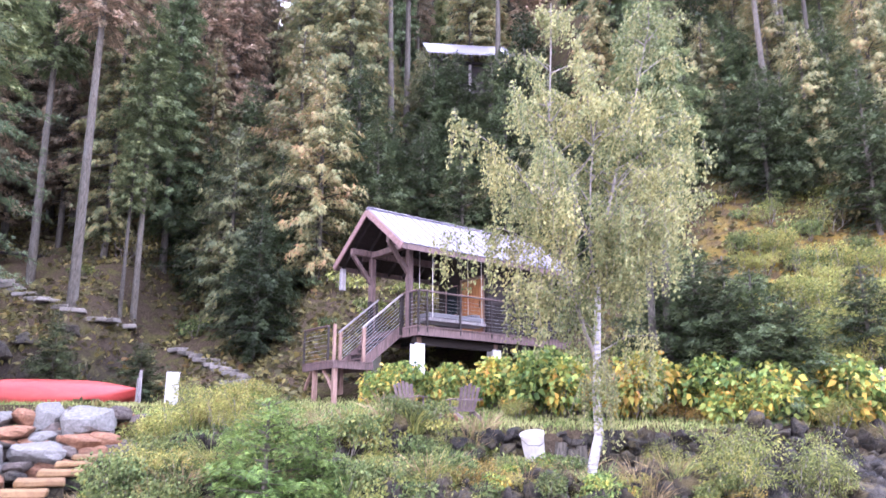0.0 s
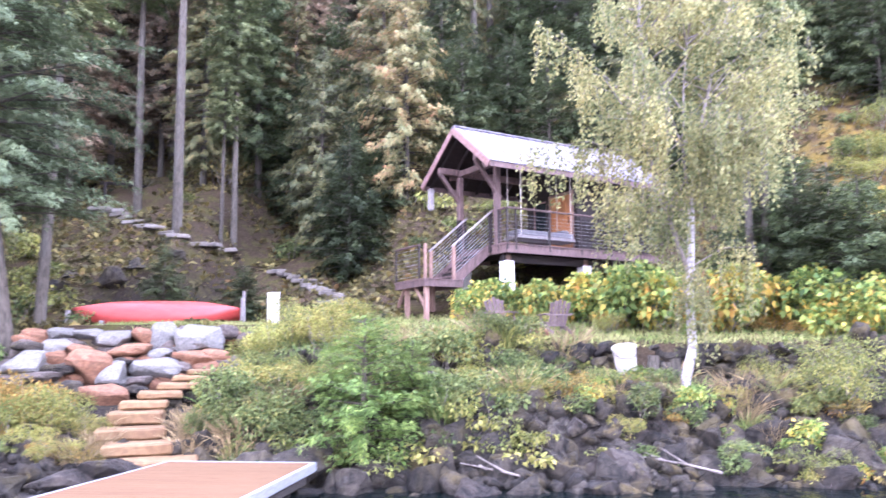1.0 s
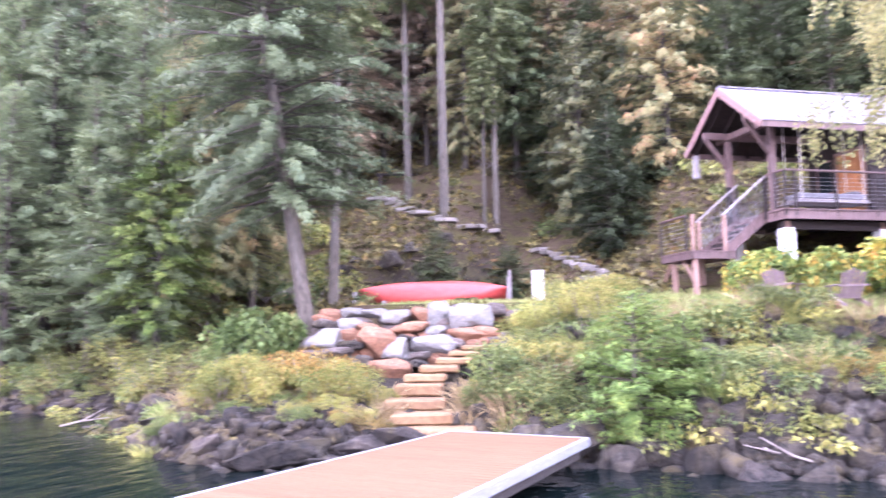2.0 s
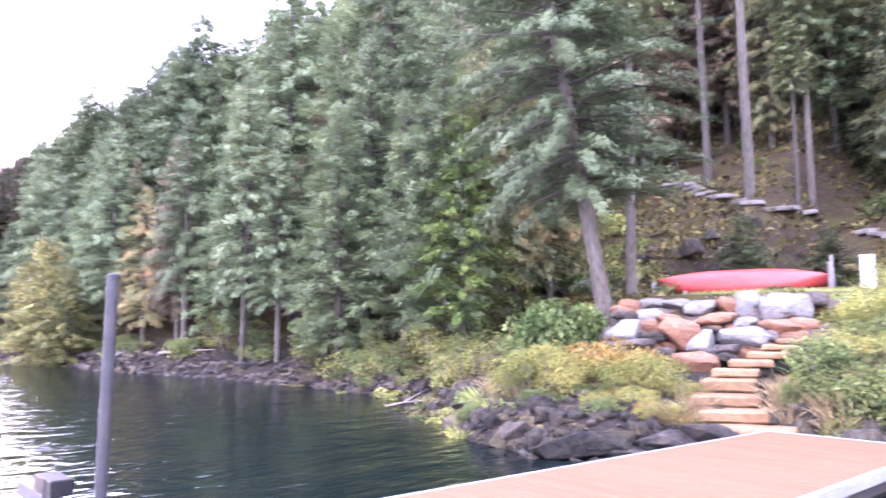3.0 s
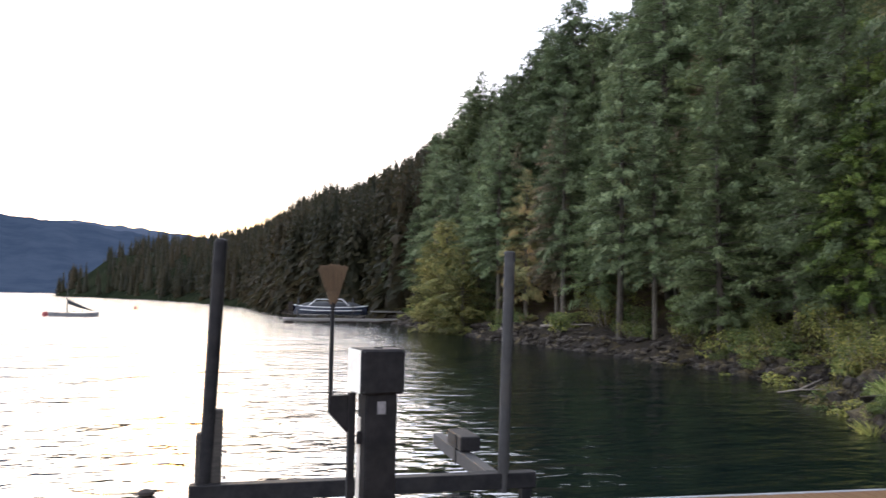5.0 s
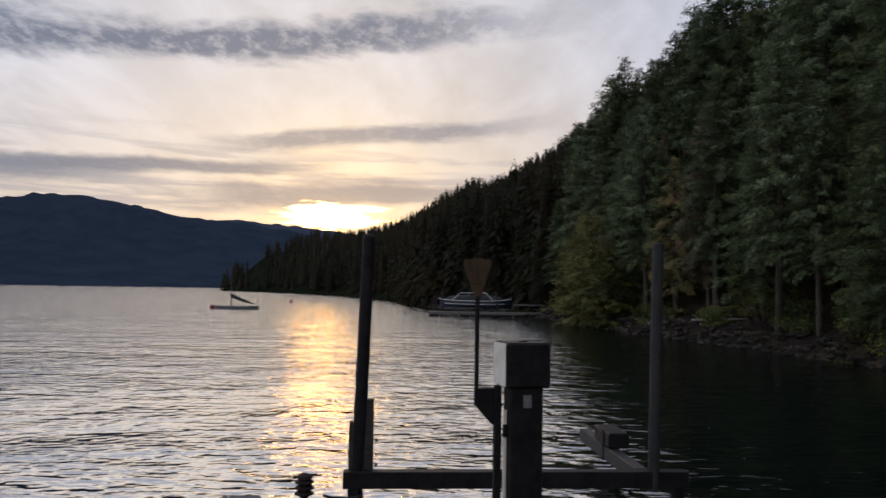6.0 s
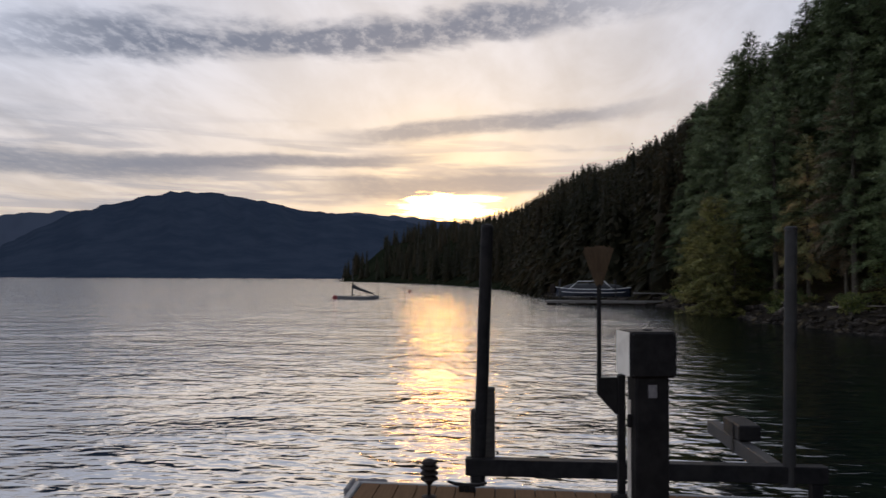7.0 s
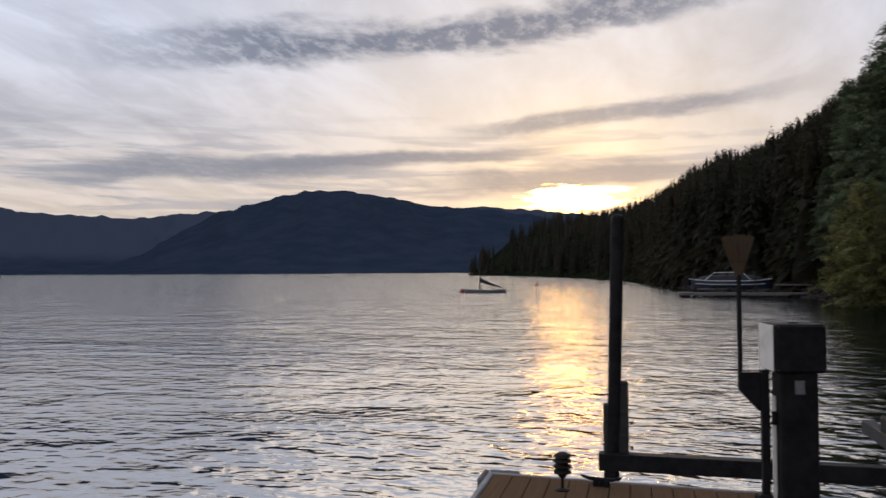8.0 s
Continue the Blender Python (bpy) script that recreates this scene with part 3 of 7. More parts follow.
def height(x, y):
    x, y = np.asarray(x, float), np.asarray(y, float)
    d = inland(x, y)
    rough = grid_noise(x, y, 2.3, 1) * 0.6 + grid_noise(x, y, 0.9, 2) * 0.3 + grid_noise(x, y, 0.4, 3) * 0.14
    # the terrace with its rock bank and lawn
    bank = np.interp(d, [-8, -0.6, 0, 0.5, 0.9, 1.4, 3.0, 3.5, 5.0, 9.3, 10.5, 14, 30, 60, 120, 400], [-3.5, -0.5, -0.05, 0.2, 0.45, 1.15, 1.5, 2.25, 2.45, 3.05, 3.4, 5.6, 18.5, 40, 70, 110])
    bank = bank + rough * 0.22 * ease(d, -1, 0.5) * (1 - ease(d, 3.4, 4.0)) + rough * 0.3 * ease(d, 10, 16)
    # lower and gentler where the stone wall and steps are
    lee = np.interp(d, [-8, -0.6, 0, 0.5, 2.0, 5.0, 6.0, 7.6, 9, 11.5, 13, 17, 30, 60, 120, 400], [-3.5, -0.5, -0.05, 0.4, 0.7, 1.15, 1.4, 2.6, 2.8, 3.05, 3.9, 6.5, 17.5, 40, 70, 110])
    lee = lee + rough * 0.2 * ease(d, -1, 0.5) * (1 - ease(d, 6.5, 7.6)) + rough * 0.3 * ease(d, 12, 16)
    kl = 1 - ease(x, -6.6, -4.6)
    bank = bank * (1 - kl) + lee * kl
    # the wild slope along the lake
    wild = np.interp(d, [-8, -0.6, 0, 0.7, 2.5, 6, 12, 30, 60, 120, 400], [-3.5, -0.5, -0.05, 0.55, 1.15, 2.6, 6.2, 18, 36, 56, 80])
    wild = wild + rough * 0.35 * ease(d, -0.8, 1.0)
    # the point below the stone wall
    k = ease(x, -12.8, -10.2) * (1 - ease(x, 13, 22))
    z = wild * (1 - k) + bank * k
    # the open slope beyond the birch climbs more steeply
    z = z + 0.36 * np.clip(y - 18.5, 0, 26) * ease(x, 6, 13) * ease(y, 18.5, 24) * (1 - ease(x, 40, 80))
    # level pad for the canoe
    pad = 1 - ease(np.hypot((x + 10.8) / 4.2, (y - 21.4) / 2.2), 0.75, 1.15)
    z = z * (1 - pad) + 2.92 * pad
    # headland: low at its end
    z = np.where(d > 0, z * (1 - 0.12 * ease(-x, 120, 420)), z)
    # bed of the lake, the headland's back a tree's height below its tree line, far mountains
    z = np.maximum(z, -3.5)
    r, az = np.hypot(x, y), np.degrees(np.arctan2(-x, y)) % 360
    crown = 2.1 + r * np.tan(np.radians(np.interp(az, SKYLINE[0], SKYLINE[1], left=60, right=0))) - 10
    back = np.where((d > 0) & (r > 75) & (az > 72) & (az < 106), np.minimum(z * (1 + 0.5 * ease(az, 86, 95)), np.maximum(crown, 0.5 + 0.04 * d)), z)
    z = np.where(d > 0, back, z)
    for profile, foot, top, seed in ((NEAR_MOUNTAIN, 1250, 2500, 5), (FAR_MOUNTAIN, 2300, 4300, 9)):
        a, e = np.array(profile).T
        crest = 2.1 + top * np.tan(np.radians(np.interp(az, a, e, left=-5, right=-5)))
        crest = crest + top * 0.0016 * (grid_noise(az * 1.6, az * 0, 1.0, seed + 1) + 0.6 * grid_noise(az * 3.1, az * 0, 1.0, seed + 2))
        spur = 1 + 0.10 * grid_noise(az * 10, r * 0.02, 9.0, seed) * (1 - ease(r, top * 0.75, top))
        m = np.where(r < top, ease(r, foot * 0.9, top * 1.04) * crest * spur, crest)
        z = np.maximum(z, np.where(r > foot, m - 3, -3.5))
    return z


def hz(x, y):
    return float(height(np.array([x]), np.array([y]))[0])


def polar(az, d):
    """Plan position at an azimuth in degrees (leftwards from +y) and a distance."""
    return -d * math.sin(radians(az)), d * math.cos(radians(az))


def build_ground():
    az = np.radians(np.concatenate([np.arange(-42, 140, 0.3), np.arange(140, 318, 3.0)]))
    r = np.concatenate([[0.5, 4.0], 7.0 * 1.026 ** np.arange(0, 256)])
    r = r[r < 4950]
    A, Rr = np.meshgrid(az, r, indexing="ij")
    X, Y = -Rr * np.sin(A), Rr * np.cos(A)
    Z = height(X, Y)
    n, m = A.shape
    verts = np.stack([X, Y, Z], -1).reshape(-1, 3)
    i, j = np.meshgrid(np.arange(n), np.arange(m - 1), indexing="ij")
    k = (i + 1) % n
    faces = np.stack([i * m + j, k * m + j, k * m + j + 1, i * m + j + 1], -1).reshape(-1, 4)
    mesh = bpy.data.meshes.new("ground")
    mesh.from_pydata(verts.tolist(), [], faces.tolist())
    mesh.flip_normals()
    for p in mesh.polygons:
        p.use_smooth = True
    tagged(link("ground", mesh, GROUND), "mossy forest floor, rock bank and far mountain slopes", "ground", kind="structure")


def build_water():
    bm = bmesh.new()
    bmesh.ops.create_circle(bm, cap_ends=True, segments=96, radius=4900)
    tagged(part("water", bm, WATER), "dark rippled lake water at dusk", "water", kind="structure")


build_ground()
build_water()

# ---- dock and boat lift ----
DECK_Z = 0.5


def dock_left(y):
    return -6.16 + 0.052 * max(0.0, y + 1.2)


def build_dock():
    dock = thing("dock", at(0, 0, 0), "composite-decked lake dock with pale fascia boards", "dock", kind="structure")
    pier_right, pier_top = -3.25, 11.5
    # frame below the boards
    part("joist_frame", boxed((-6.05, -1.05, 0.22, 3.2, 4.1, 0.455), (-5.65, 4.1, 0.22, -3.32, 11.35, 0.455)), FRAME_WOOD, dock, "dark timber frame under the boards")
    for x, y in ((-5.9, -0.9), (-5.9, 3.6), (-3.4, 3.9), (3.0, -0.9), (3.0, 3.9), (-5.4, 8.0), (-3.5, 8.0)):
        part("pile", rod([(x, y, -3.6), (x, y, 0.3)], 0.11, 10), FRAME_WOOD, dock)
    # fascia
    part("fascia", boxed((pier_right - 0.03, 4.2, 0.37, pier_right + 0.03, pier_top, DECK_Z + 0.012), bevel=0.012), FASCIA, dock)
    part("fascia", boxed((-5.52, pier_top, 0.37, pier_right + 0.03, pier_top + 0.05, DECK_Z + 0.004), bevel=0.01), FASCIA, dock)
    part("fascia", bar((-6.186, -1.16, 0.435), (-5.535, pier_top, 0.435), 0.05, 0.13, 0.01), FASCIA, dock)
    part("fascia", boxed((-6.2, -1.19, 0.37, 3.2, -1.14, DECK_Z + 0.004), bevel=0.01), FASCIA, dock)
    part("corner_bumper", boxed((-6.27, -1.24, 0.33, -5.98, -1.195, DECK_Z + 0.006), (-6.27, -1.19, 0.33, -6.222, -0.94, DECK_Z + 0.006), bevel=0.015), GREY_PLASTIC, dock, "grey moulded corner bumper")
    # boards, each its own piece
    pitch, gap = 0.1485, 0.006
    y = -1.13
    while y + pitch < pier_top:
        x0, x1 = dock_left(y) + 0.012, (3.2 if y < 4.05 else pier_right - 0.035)
        part("board", boxed((x0, y + gap / 2, DECK_Z - 0.028, x1, y + pitch - gap / 2, DECK_Z), bevel=0.004), DECKING, dock)
        y += pitch


def cleat(x, y, turn):
    c = thing("dock_cleat", at(x, y, DECK_Z, turn), "dark metal mooring cleat on the dock edge", "cleat", "dock cleats")
    part("base", merged(turned([(0.02, 0), (0.016, 0.045)], 8)), BLACK_METAL, c)
    horn = rod([(-0.15, 0, 0.072), (-0.09, 0, 0.055), (0, 0, 0.048), (0.09, 0, 0.055), (0.15, 0, 0.072)], [0.008, 0.013, 0.016, 0.013, 0.008], 8)
    part("horn", horn, BLACK_METAL, c)
    for x0 in (-0.06, 0.02):
        part("foot", boxed((x0, -0.02, 0, x0 + 0.04, 0.02, 0.05), bevel=0.006), BLACK_METAL, c)


def dock_light():
    lamp = thing("dock_light", at(-5.82, -0.57, DECK_Z), "unlit brown tiered dock light on a short stake", "lamp")
    part("flange", turned([(0.055, 0), (0.055, 0.006), (0.02, 0.016)]), BLACK_PLASTIC, lamp)
    part("stake", rod([(0, 0, 0.01), (0, 0, 0.12)], 0.012), BLACK_PLASTIC, lamp)
    part("cup", turned([(0.014, 0.085), (0.04, 0.115), (0.05, 0.125)]), BLACK_PLASTIC, lamp)
    for z in (0.125, 0.165, 0.205):
        part("louvre", turned([(0.046, z - 0.004), (0.068, z + 0.002), (0.07, z + 0.008), (0.045, z + 0.03), (0.045, z + 0.036)]), BLACK_PLASTIC, lamp)
    part("cap", turned([(0.045, 0.238), (0.062, 0.244), (0.05, 0.262), (0.024, 0.274), (0.01, 0.276)]), BLACK_PLASTIC, lamp)


def control_post():
    x, y = -5.72, 0.985
    p = thing("lift_control_post", at(x, y, DECK_Z, 10), "dark steel boat-lift control post standing on the dock", "control post")
    # local x away from the walkway side, -x towards the lake
    part("post", boxed((-0.08, -0.12, 0, 0.10, 0.12, 0.93), bevel=0.012), BLACK_METAL, p)
    box = part("control_box", boxed((-0.17, -0.165, 0.915, 0.13, 0.165, 1.235), bevel=0.016), BLACK_METAL, p, "dark metal switch box with rounded corners")
    part("side_panel", boxed((-0.165, -0.171, 0.925, 0.105, -0.166, 1.228), bevel=0.002), PALE_PAINT, box, "pale cream side panel")
    part("lid_knob", turned([(0.035, 1.235), (0.035, 1.243), (0.02, 1.247)], 12), BLACK_METAL, box)
    for sy in (-0.145, 0.145):
        for sz in (0.935, 1.215):
            s = turned([(0.007, 0), (0.006, 0.004)], 6)
            s.transform(at(0.13, sy, sz, 0, 0, 90))
            part("screw", s, GALV, box)
    part("notice", boxed((0.1003, -0.032, 0.775, 0.1025, 0.03, 0.865)), GREY_PLASTIC, p, "small pale notice plate")
    part("base_plate", boxed((-0.13, -0.16, 0, 0.15, 0.16, 0.012), bevel=0.004), BLACK_METAL, p)
    # slim channel and bracket beside the post that hold the broom
    part("side_channel", boxed((-0.06, -0.205, 0.0, -0.01, -0.155, 0.92), bevel=0.005), BLACK_METAL, p)
    part("pale_strip", boxed((0.0, -0.150, 0.05, 0.012, -0.124, 0.75), bevel=0.003), PALE_PAINT, p, "pale strip down the post")
    part("latch", boxed((0.0, -0.152, 0.56, 0.03, -0.122, 0.65), bevel=0.004), BLACK_METAL, p)
    part("foot_bracket", boxed((-0.07, -0.25, 0, 0.02, -0.15, 0.09), bevel=0.01), BLACK_METAL, p)
    bm = bmesh.new()
    shape = [(-0.155, 0.90), (-0.345, 0.90), (-0.345, 0.78), (-0.215, 0.64), (-0.155, 0.64)]
    a = [bm.verts.new((-0.075, yy, zz)) for yy, zz in shape]
    b = [bm.verts.new((-0.035, yy, zz)) for yy, zz in shape]
    bm.faces.new(a[::-1]), bm.faces.new(b)
    for i in range(5):
        bm.faces.new((a[i], a[(i + 1) % 5], b[(i + 1) % 5], b[i]))
    bmesh.ops.recalc_face_normals(bm, faces=bm.faces[:])
    part("bracket", bm, BLACK_METAL, p, "dark folded steel bracket")
    return p


def broom():
    m = at(-5.72, 0.985, DECK_Z, 10) @ at(-0.055, -0.333, 0.80, 0, 0, 0)
    b = thing("straw_broom", m, "straw broom standing upside down in a bracket, bristles up", "broom")
    part("handle", rod([(0, 0, -0.02), (0, 0, 0.80)], 0.0165, 10), BLACK_METAL, b)
    rng = random.Random(3)
    bm = bmesh.new()
    # sewn shoulder then hundreds of fanning straws
    for k in range(230):
        s, t = rng.uniform(-1, 1), rng.uniform(-1, 1)
        a = Vector((t * 0.018, s * 0.035, 0.80))
        e = Vector((t * 0.028 + rng.gauss(0, 0.004), s * 0.103 + rng.gauss(0, 0.004), 0.80 + 0.225 + rng.gauss(0, 0.007) - 0.012 * abs(s)))
        w = 0.0045
        side = Vector((0.3, 1, 0)).normalized() * w
        v = [bm.verts.new(c) for c in (a - side, a + side, e + side, e - side)]
        bm.faces.new(v)
    part("bristles", bm, STRAW, b)
    sh = turned([(0.018, 0.745), (0.03, 0.765), (0.038, 0.80), (0.05, 0.84), (0.03, 0.845)], 14)
    sh.transform(Matrix.Diagonal((0.6, 1.05, 1, 1)))
    part("shoulder", sh, STRAW, b)
    for z, h in ((0.855, 0.052), (0.90, 0.066)):
        part("stitching", boxed((-0.026, -h, z, 0.026, h, z + 0.004)), STRAW, b)


def boat_lift():
    lift = thing("boat_lift", at(0, 0, 0), "dark steel boat lift with two upright guide poles", "boat lift")
    x = -7.72
    part("cross_beam", boxed((x - 0.09, -0.40, 0.185, x + 0.05, 3.0, 0.345), bevel=0.008), BLACK_METAL, lift)
    left = part("guide_pole", rod([(x - 0.10, -0.28, -0.2), (x - 0.02, -0.195, 2.60), (x - 0.02, -0.19, 2.625), (x - 0.02, -0.19, 2.637)], [0.064, 0.062, 0.052, 0.02], 14), BLACK_METAL, lift)
    part("sleeve", boxed((x - 0.17, -0.30, 0.30, x - 0.05, -0.115, 1.02), (x - 0.17, -0.355, 0.30, x - 0.05, -0.30, 0.80), bevel=0.012), FRAME_WOOD, left, "worn dark timber sleeve on the pole")
    for z in (0.38, 0.62):
        part("bolt", rod([(x - 0.11, -0.10, z), (x - 0.11, -0.075, z)], 0.016, 6), GALV, left)
    right = part("guide_pole", rod([(x, 2.655, 0.15), (x, 2.70, 2.56), (x, 2.70, 2.585), (x, 2.70, 2.6)], [0.058, 0.056, 0.047, 0.02], 14), GALV, lift, "weathered grey guide pole")
    part("cap", turned([(0.06, 0), (0.06, 0.03), (0.045, 0.042)], 14), GALV, right, m=at(x, 2.70, 2.565))
    # side beam out over the water with its winch block
    part("side_beam", boxed((-10.05, 2.50, 0.19, x - 0.10, 2.63, 0.345), bevel=0.008), GALV, lift, "pale galvanised side beam")
    winch = part("winch_block", boxed((-9.35, 2.50, 0.349, -8.75, 2.74, 0.52), bevel=0.015), BLACK_METAL, lift)
    part("strap", boxed((-9.0, 2.49, 0.18, -8.93, 2.498, 0.52)), BLACK_METAL, winch)
    for y in (-0.3, 2.9):
        part("lift_leg", boxed((x - 0.06, y - 0.05, -3.4, x + 0.04, y + 0.05, 0.18)), BLACK_METAL, lift)


build_dock()
cleat(-5.98, -0.30, 86)
dock_light()
control_post()
broom()
boat_lift()

# ---- the cabin above the lawn: local x along its ridge, y across, z absolute ----
CABIN = at(-0.68, 21.65, 0, 37.8)
FLOOR_Z, LAND_Z, EAVE_Z, RIDGE_Z = 5.18, 4.10, 7.40, 8.82
ROOF_X0, ROOF_X1, ROOF_Y0, ROOF_Y1, RIDGE_Y = -0.8, 6.3, -0.31, 3.47, 1.58


def roof_slope(y_eave):
    """One slope of standing-seam metal, with its ribs."""
    dy, dz = RIDGE_Y - y_eave, RIDGE_Z - EAVE_Z
    n = Vector((0, -dz, dy)).normalized() * (1 if dy > 0 else -1)
    bm = bmesh.new()
    for lift_ in (0.0, 0.03):
        for x, y, z in ((ROOF_X0, y_eave, EAVE_Z), (ROOF_X1, y_eave, EAVE_Z), (ROOF_X1, RIDGE_Y, RIDGE_Z), (ROOF_X0, RIDGE_Y, RIDGE_Z)):
            bm.verts.new(Vector((x, y, z)) + n * lift_)
    bm.verts.ensure_lookup_table()
    for f in ((0, 3, 2, 1), (4, 5, 6, 7), (0, 1, 5, 4), (1, 2, 6, 5), (2, 3, 7, 6), (3, 0, 4, 7)):
        bm.faces.new([bm.verts[i] for i in f])
    bmesh.ops.recalc_face_normals(bm, faces=bm.faces[:])
    return bm, n


def railing(parent, a, b, base, posts, top=1.02, ends=True, label="dark metal cable railing"):
    """Rail from a to b (x, y) with posts at the fractions given and cables between."""
    a, b = Vector(a), Vector(b)
    rail = part("top_rail", bar((a.x, a.y, base + top), (b.x, b.y, base + top), 0.09, 0.045), CABIN_WOOD, parent)
    for s in posts:
        p = a.lerp(b, s)
        part("rail_post", bar((p.x, p.y, base - 0.18), (p.x, p.y, base + top - 0.02), 0.055), CABIN_DARK, parent)
    for k in range(8):
        z = base + 0.10 + k * 0.105
        part("cable", rod([(a.x, a.y, z), (b.x, b.y, z)], 0.005, 5), CABLE, parent)


def build_cabin():
    c = thing("cabin", CABIN, "dark timber cabin with open porch and pale metal roof", "cabin")
    # deck
    part("deck_rim", boxed((0.0, 0.0, FLOOR_Z - 0.27, 6.2, 0.05, FLOOR_Z - 0.035), (0.0, 0.05, FLOOR_Z - 0.27, 0.05, 3.1, FLOOR_Z - 0.035), (0.05, 3.05, FLOOR_Z - 0.27, 6.2, 3.1, FLOOR_Z - 0.035), bevel=0.005), CABIN_WOOD, c)
    for i in range(10):
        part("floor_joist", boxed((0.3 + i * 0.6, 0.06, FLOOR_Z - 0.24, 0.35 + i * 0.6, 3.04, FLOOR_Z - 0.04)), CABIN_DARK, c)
    for i in range(21):
        part("deck_board", boxed((-0.03, -0.03 + i * 0.15, FLOOR_Z - 0.033, 6.2, 0.115 + i * 0.15, FLOOR_Z), bevel=0.004), CABIN_WOOD, c)
    # piers
    for x, y in ((0.28, 0.42), (0.28, 2.7), (3.2, 0.42), (5.9, 0.42)):
        part("concrete_pier", boxed((x - 0.16, y - 0.16, 2.6, x + 0.16, y + 0.16, 4.72), bevel=0.015), CONCRETE, c, "pale square concrete pier")
        part("stub_post", boxed((x - 0.085, y - 0.085, 4.72, x + 0.085, y + 0.085, FLOOR_Z - 0.27), bevel=0.006), POST_WOOD, c)
    part("girder", boxed((0.12, 0.34, FLOOR_Z - 0.5, 6.1, 0.5, FLOOR_Z - 0.275), bevel=0.006), CABIN_DARK, c)
    # posts, plates, tie beams, braces
    for y in (0.55, 2.56):
        part("porch_post", boxed((-0.02, y - 0.085, FLOOR_Z, 0.15, y + 0.085, 7.56), bevel=0.012), CABIN_WOOD, c)
        part("wall_plate", boxed((ROOF_X0 + 0.08, y - 0.075, 7.60, ROOF_X1 - 0.1, y + 0.075, 7.80), bevel=0.01), CABIN_WOOD, c)
        part("brace", bar((0.06, y, 6.72), (-0.66, y, 7.60), 0.11, 0.12, 0.01), CABIN_WOOD, c)
    part("tie_beam", boxed((-0.03, 0.10, 7.565, 0.16, 3.06, 7.75), bevel=0.012), CABIN_WOOD, c)
    part("king_post", boxed((0.0, 1.50, 7.75, 0.13, 1.66, 8.62), bevel=0.01), CABIN_DARK, c)
    part("corner_post", boxed((-0.62, 3.26, 6.6, -0.46, 3.42, 7.30), bevel=0.012), GREY_WOOD, c, "weathered grey corner post")
    # roof
    for y in (ROOF_Y0, ROOF_Y1):
        sheet, n = roof_slope(y)
        slope = part("roof_slope", sheet, ROOFING, c, "pale ribbed metal roof sheet")
        for i in range(24):
            a, b = Vector((ROOF_X0 + 0.02 + i * 0.305, y, EAVE_Z)) + n * 0.042, Vector((ROOF_X0 + 0.02 + i * 0.305, RIDGE_Y, RIDGE_Z)) + n * 0.042
            part("seam", bar(a, b, 0.028, 0.025, 0, up=n), ROOFING, slope)
    part("ridge_cap", boxed((ROOF_X0, RIDGE_Y - 0.09, RIDGE_Z + 0.02, ROOF_X1, RIDGE_Y + 0.09, RIDGE_Z + 0.06), bevel=0.015), ROOFING, c)
    part("ridge_beam", boxed((ROOF_X0 + 0.06, RIDGE_Y - 0.06, 8.50, ROOF_X1 - 0.06, RIDGE_Y + 0.06, 8.72), bevel=0.01), CABIN_DARK, c)
    for y in (ROOF_Y0, ROOF_Y1):
        for x in (ROOF_X0, ROOF_X1 - 0.05):
            part("barge_board", bar((x + 0.0, y, EAVE_Z - 0.10), (x + 0.0, RIDGE_Y, RIDGE_Z - 0.10), 0.19, 0.045, 0.006, up=(1, 0, 0)), TRIM_WOOD, c, "reddish barge board")
        s = 1 if y < RIDGE_Y else -1
        part("eave_board", boxed((ROOF_X0 + 0.02, y + (0.0 if s > 0 else -0.03), EAVE_Z - 0.16, ROOF_X1 - 0.05, y + (0.03 if s > 0 else 0.0), EAVE_Z - 0.012), bevel=0.004), CABIN_WOOD, c)
        for i in range(12):
            x = ROOF_X0 + 0.3 + i * 0.58
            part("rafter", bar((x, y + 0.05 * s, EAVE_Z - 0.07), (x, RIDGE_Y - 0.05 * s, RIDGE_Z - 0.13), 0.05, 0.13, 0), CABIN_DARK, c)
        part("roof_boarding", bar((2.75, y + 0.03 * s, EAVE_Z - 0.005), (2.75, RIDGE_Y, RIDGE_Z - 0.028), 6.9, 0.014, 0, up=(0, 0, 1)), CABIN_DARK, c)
    # room behind the porch
    x0, x1, y0, y1 = 3.0, 6.1, 0.5, 2.95
    for i in range(15):
        z = FLOOR_Z + i * 0.16
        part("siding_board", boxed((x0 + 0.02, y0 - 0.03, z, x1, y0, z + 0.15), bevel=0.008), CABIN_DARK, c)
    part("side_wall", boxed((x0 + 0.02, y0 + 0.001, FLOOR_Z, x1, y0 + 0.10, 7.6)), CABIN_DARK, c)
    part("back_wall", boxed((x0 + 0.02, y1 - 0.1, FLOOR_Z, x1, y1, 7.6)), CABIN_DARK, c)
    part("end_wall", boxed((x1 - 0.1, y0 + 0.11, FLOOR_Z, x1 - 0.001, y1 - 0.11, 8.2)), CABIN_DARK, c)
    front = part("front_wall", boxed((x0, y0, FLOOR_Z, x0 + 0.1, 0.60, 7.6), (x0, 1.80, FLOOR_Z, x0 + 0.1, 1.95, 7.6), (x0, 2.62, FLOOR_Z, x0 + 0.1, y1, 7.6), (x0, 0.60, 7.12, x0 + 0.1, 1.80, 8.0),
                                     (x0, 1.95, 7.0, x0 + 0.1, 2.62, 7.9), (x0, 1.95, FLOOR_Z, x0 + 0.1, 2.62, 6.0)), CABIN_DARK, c)
